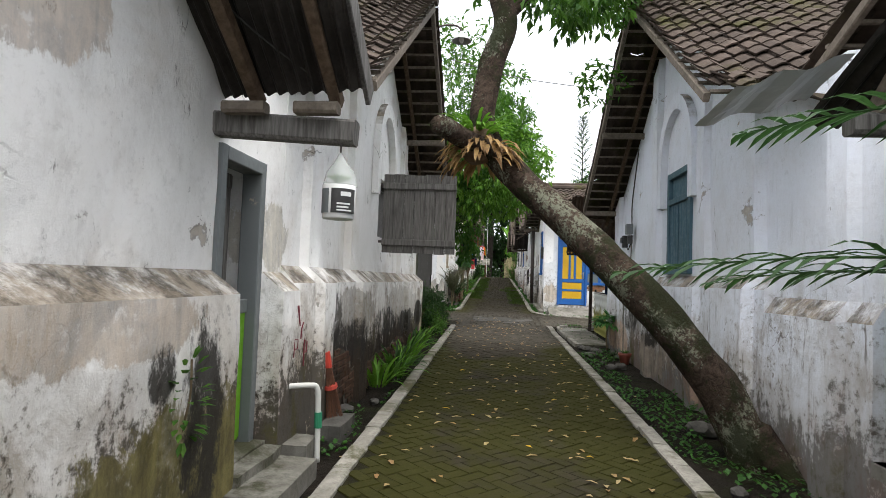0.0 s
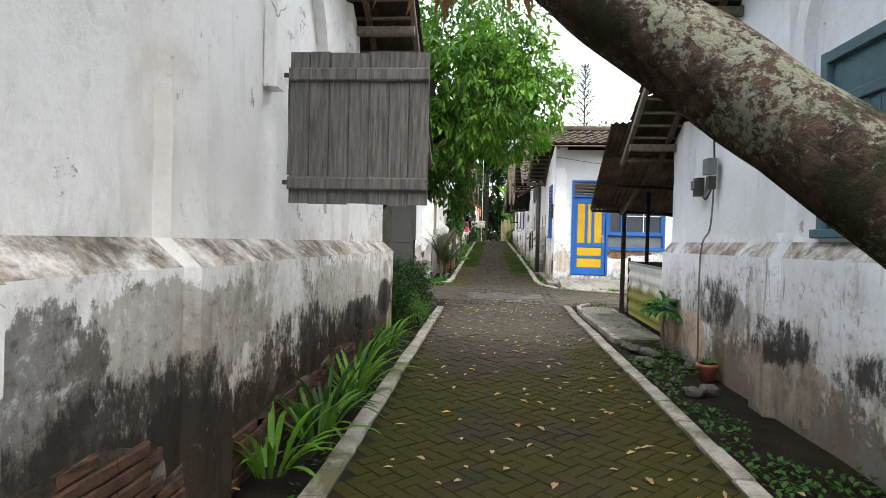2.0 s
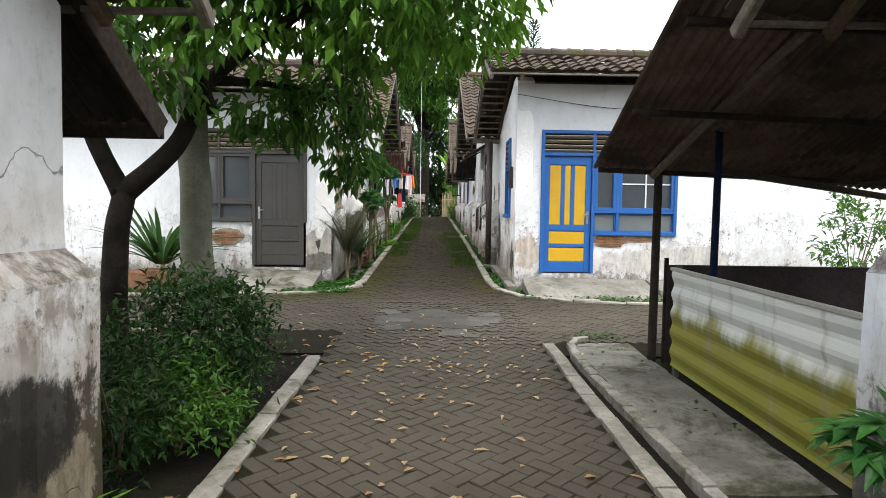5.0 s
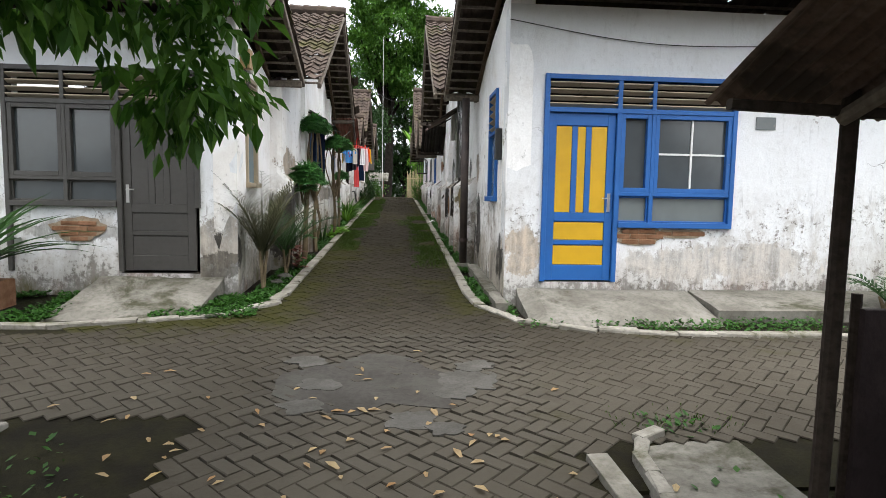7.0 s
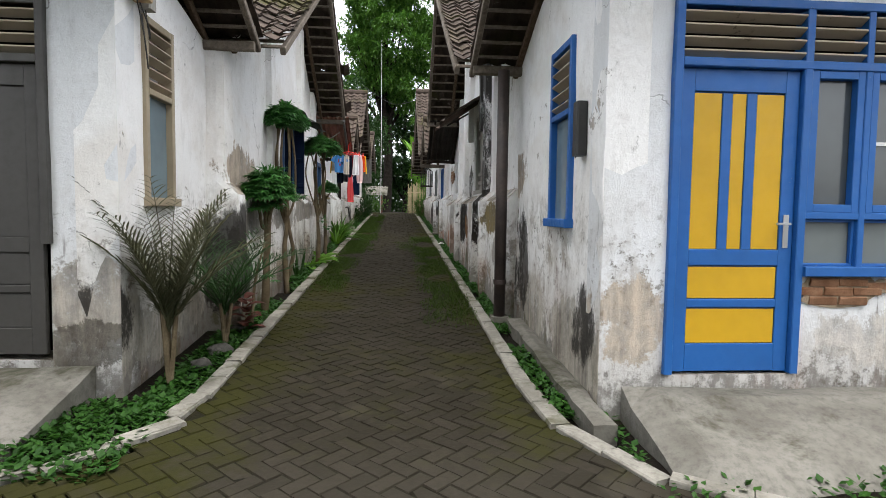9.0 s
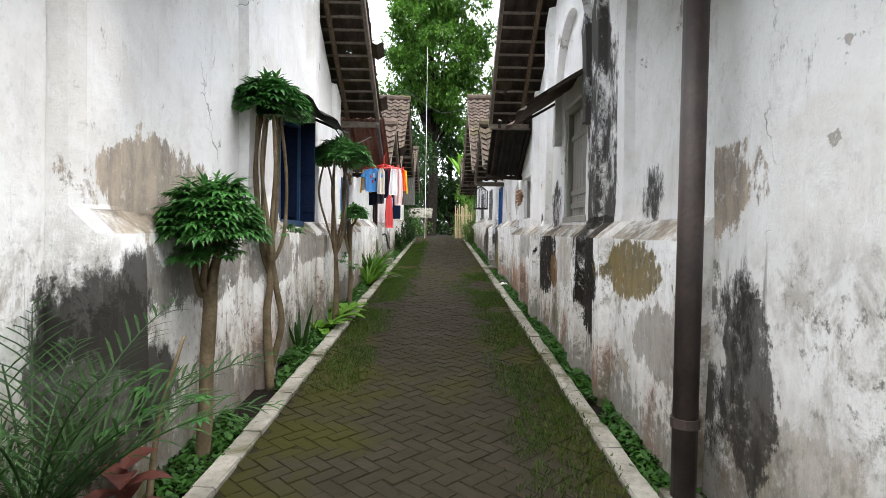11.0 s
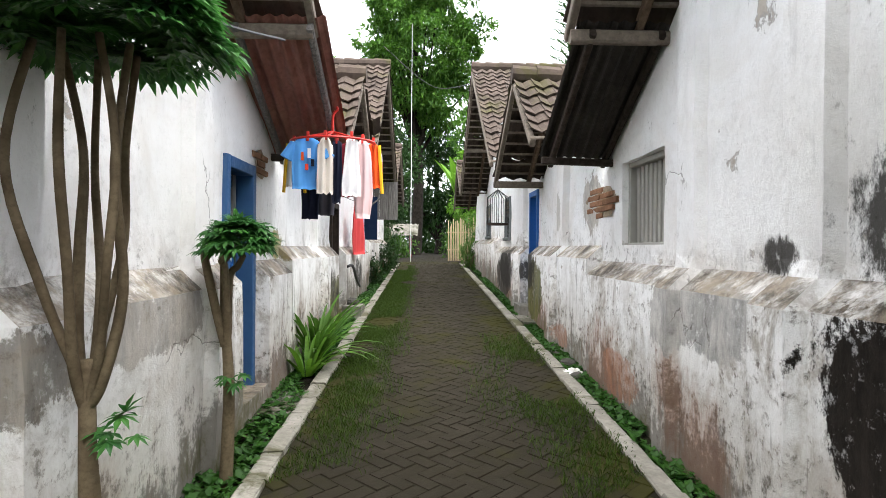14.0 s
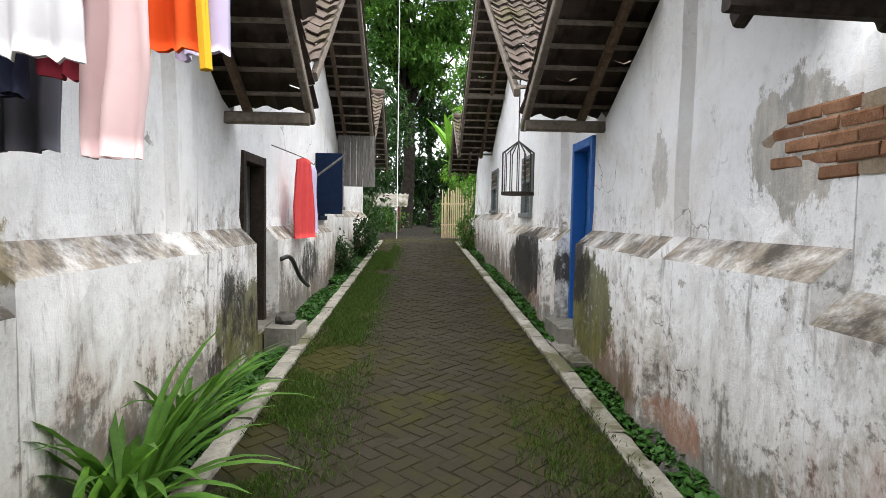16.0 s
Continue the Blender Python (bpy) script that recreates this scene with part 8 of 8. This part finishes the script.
ob = part("bag", me, WHITE_PLASTIC, bag)

# bamboo fence and a small house beyond the lane's end
bf = thing("bamboo_fence", (2.2, 47.8, 1.75), "fence of upright split bamboo at the lane's end", "fence")
BAMBOO = woody("dry_bamboo", (0.3, 0.24, 0.13), (0.45, 0.38, 0.24), (1, 1, 8))
rng = random.Random(12)
for k in range(34):
    x = 0.75 + 0.07 * k
    sub("bamboo_stake", Build().tube([(x, 48.2, 1.7), (x + rng.uniform(-0.03, 0.03), 48.2, 1.78 + rng.uniform(1.3, 1.75))], [0.025, 0.02], 6), BAMBOO, bf)
for z in (2.2, 2.9):
    sub("rail", Build().tube([(0.7, 48.24, z), (3.2, 48.24, z + 0.03)], [0.025, 0.025], 6), BAMBOO, bf)
fh = thing("small_house", (-3.5, 58, 1.78), "low white house with a grey tin porch roof among trees", "house")
sub("wall", Build().box(-8, -1.5, 58, 58.3, 1.6, 3.1), LIME_E, fh)
sub("roof", corrugated(Build(), (-8.2, 56.6, 2.95), (-0.6, 56.6, 2.95), (-8.2, 60, 3.7), (-0.6, 60, 3.7), 30, 0.03), CONCRETE, fh, "grey tin porch roof")
for x in (-1.0, -3.5, -6):
    sub("post", Build().tube([(x, 56.8, 1.7), (x, 56.8, 2.98)], [0.08, 0.08], 8), painted("red_brown_post", (0.2, 0.05, 0.04)), fh)
sub("window", Build().box(-3, -2, 57.96, 58.0, 2.2, 2.95, 0.01), GLASS_GREY, fh)
# garden wall and mesh behind the cycad
gw = wall("wall_garden", LIME_C, faces_south(23.0), -12, -9.002, lambda u: 2.4, [], bottom=lambda u: 0.3, label="low garden wall")

# bared plaster below the grey window
bricks("bared_plaster", "pale plaster patch with bared bricks below the window", faces_south(20.2), [(-3.75, 1.32, 0.35, 0.16)], 6)
# broken tiles and sheets along the eaves
rng = random.Random(31)
for k, (x, y, z) in enumerate(((-1.05, 29.2, 4.12), (-1.02, 28.3, 4.72), (1.0, 28.9, 4.35), (0.98, 33.2, 3.92), (-1.0, 33.0, 3.86), (-1.08, 11.4, 3.5), (1.9, 11.2, 3.72), (1.86, 9.4, 4.9))):
    b = Build()
    for q in range(4):
        f0, f1 = q / 4, (q + 1) / 4
        for a, c in ((f0, f1),):
            za, zc = 0.03 * math.cos(6.28 * a), 0.03 * math.cos(6.28 * c)
            b.quad((x + a * 0.2, y, z + za), (x + c * 0.2, y, z + zc), (x + c * 0.2, y - 0.22, z + 0.15 + zc), (x + a * 0.2, y - 0.22, z + 0.15 + za))
            b.quad((x + a * 0.2, y, z + za - 0.014), (x + a * 0.2, y - 0.22, z + 0.136 + za), (x + c * 0.2, y - 0.22, z + 0.136 + zc), (x + c * 0.2, y, z + zc - 0.014))
            b.quad((x + a * 0.2, y, z + za), (x + a * 0.2, y, z + za - 0.014), (x + c * 0.2, y, z + zc - 0.014), (x + c * 0.2, y, z + zc))
    ob = part("loose_tile", b, TILE)
    tagged(ob, "loose mossy clay tile slipped at the roof edge", "roof tile", "slipped tiles")

# ---- paving: rows of pavers in a zigzag ----
def left_edge(y):
    if y < 15.4:
        return LANE_W
    if y < 18.3:
        return -8.0
    pts = [(p[1], p[0]) for p in KERB_L[1:]]
    return float(np.interp(y, [p[0] for p in pts], [p[1] for p in pts])) + 0.08


def right_edge(y):
    if y < 15.75:
        return LANE_E
    if y < 18.2:
        return 8.0
    pts = [(p[1], p[0]) for p in KERB_R[1:]]
    return float(np.interp(y, [p[0] for p in pts], [p[1] for p in pts])) - 0.08


def lies_in(x, y):
    if not left_edge(y) < x < right_edge(y):
        return False
    if x < -1.0 and y < 16.3:
        return False
    if x > 1.55 and y < 16.0:
        return False
    return True


rng = random.Random(50)
U = 0.105
c45 = math.sqrt(0.5)
big = Build()
pieces = []
for i in range(-260, 420):
    for j in range(-260, 420):
        k = (i + j) % 4
        if k not in (0, 2):
            continue
        cx, cy = (i + 1, j + 0.5) if k == 0 else (i + 0.5, j + 1)
        x, y = (cx - cy) * U * c45, (cx + cy) * U * c45
        if not -1.0 < y < 47 or not lies_in(x, y):
            continue
        a = math.pi / 4 + (0 if k == 0 else math.pi / 2)
        if 15.7 < y < 18.3 and -0.75 < x < 1.4:
            pieces.append((x, y, a))
            continue
        ca, sa = math.cos(a + rng.uniform(-0.03, 0.03)), math.sin(a + rng.uniform(-0.03, 0.03))
        z = ground_z(y) + 0.004 + rng.uniform(-0.004, 0.005)
        tilt, tip = rng.uniform(-0.02, 0.02), rng.uniform(-0.02, 0.02)
        n = len(big.v)
        for e, drop in ((0.004, 0.0), (0.0, 0.009)):
            for px, py in ((-U, -U / 2), (U, -U / 2), (U, U / 2), (-U, U / 2)):
                px, py = px - math.copysign(0.0025 + e, px), py - math.copysign(0.0025 + e, py)
                gx, gy = x + px * ca - py * sa, y + px * sa + py * ca
                big.v.append((gx, gy, z + ground_z(gy) - ground_z(y) + px * tilt + py * tip - drop))
        big.f.append((n, n + 1, n + 2, n + 3))
        for q in range(4):
            big.f.append((n + q, n + 4 + q, n + 4 + (q + 1) % 4, n + (q + 1) % 4))
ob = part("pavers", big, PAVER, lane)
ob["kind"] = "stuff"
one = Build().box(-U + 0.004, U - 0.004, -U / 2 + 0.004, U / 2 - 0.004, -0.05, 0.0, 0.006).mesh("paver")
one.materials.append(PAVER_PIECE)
for x, y, a in pieces:
    ob = new("paver", one)
    ob.parent = lane
    ob.location = (x, y, ground_z(y) + 0.007 + rng.uniform(-0.004, 0.004))
    ob.rotation_euler = (0.035 + rng.uniform(-0.01, 0.01), rng.uniform(-0.01, 0.01), a + rng.uniform(-0.02, 0.02))
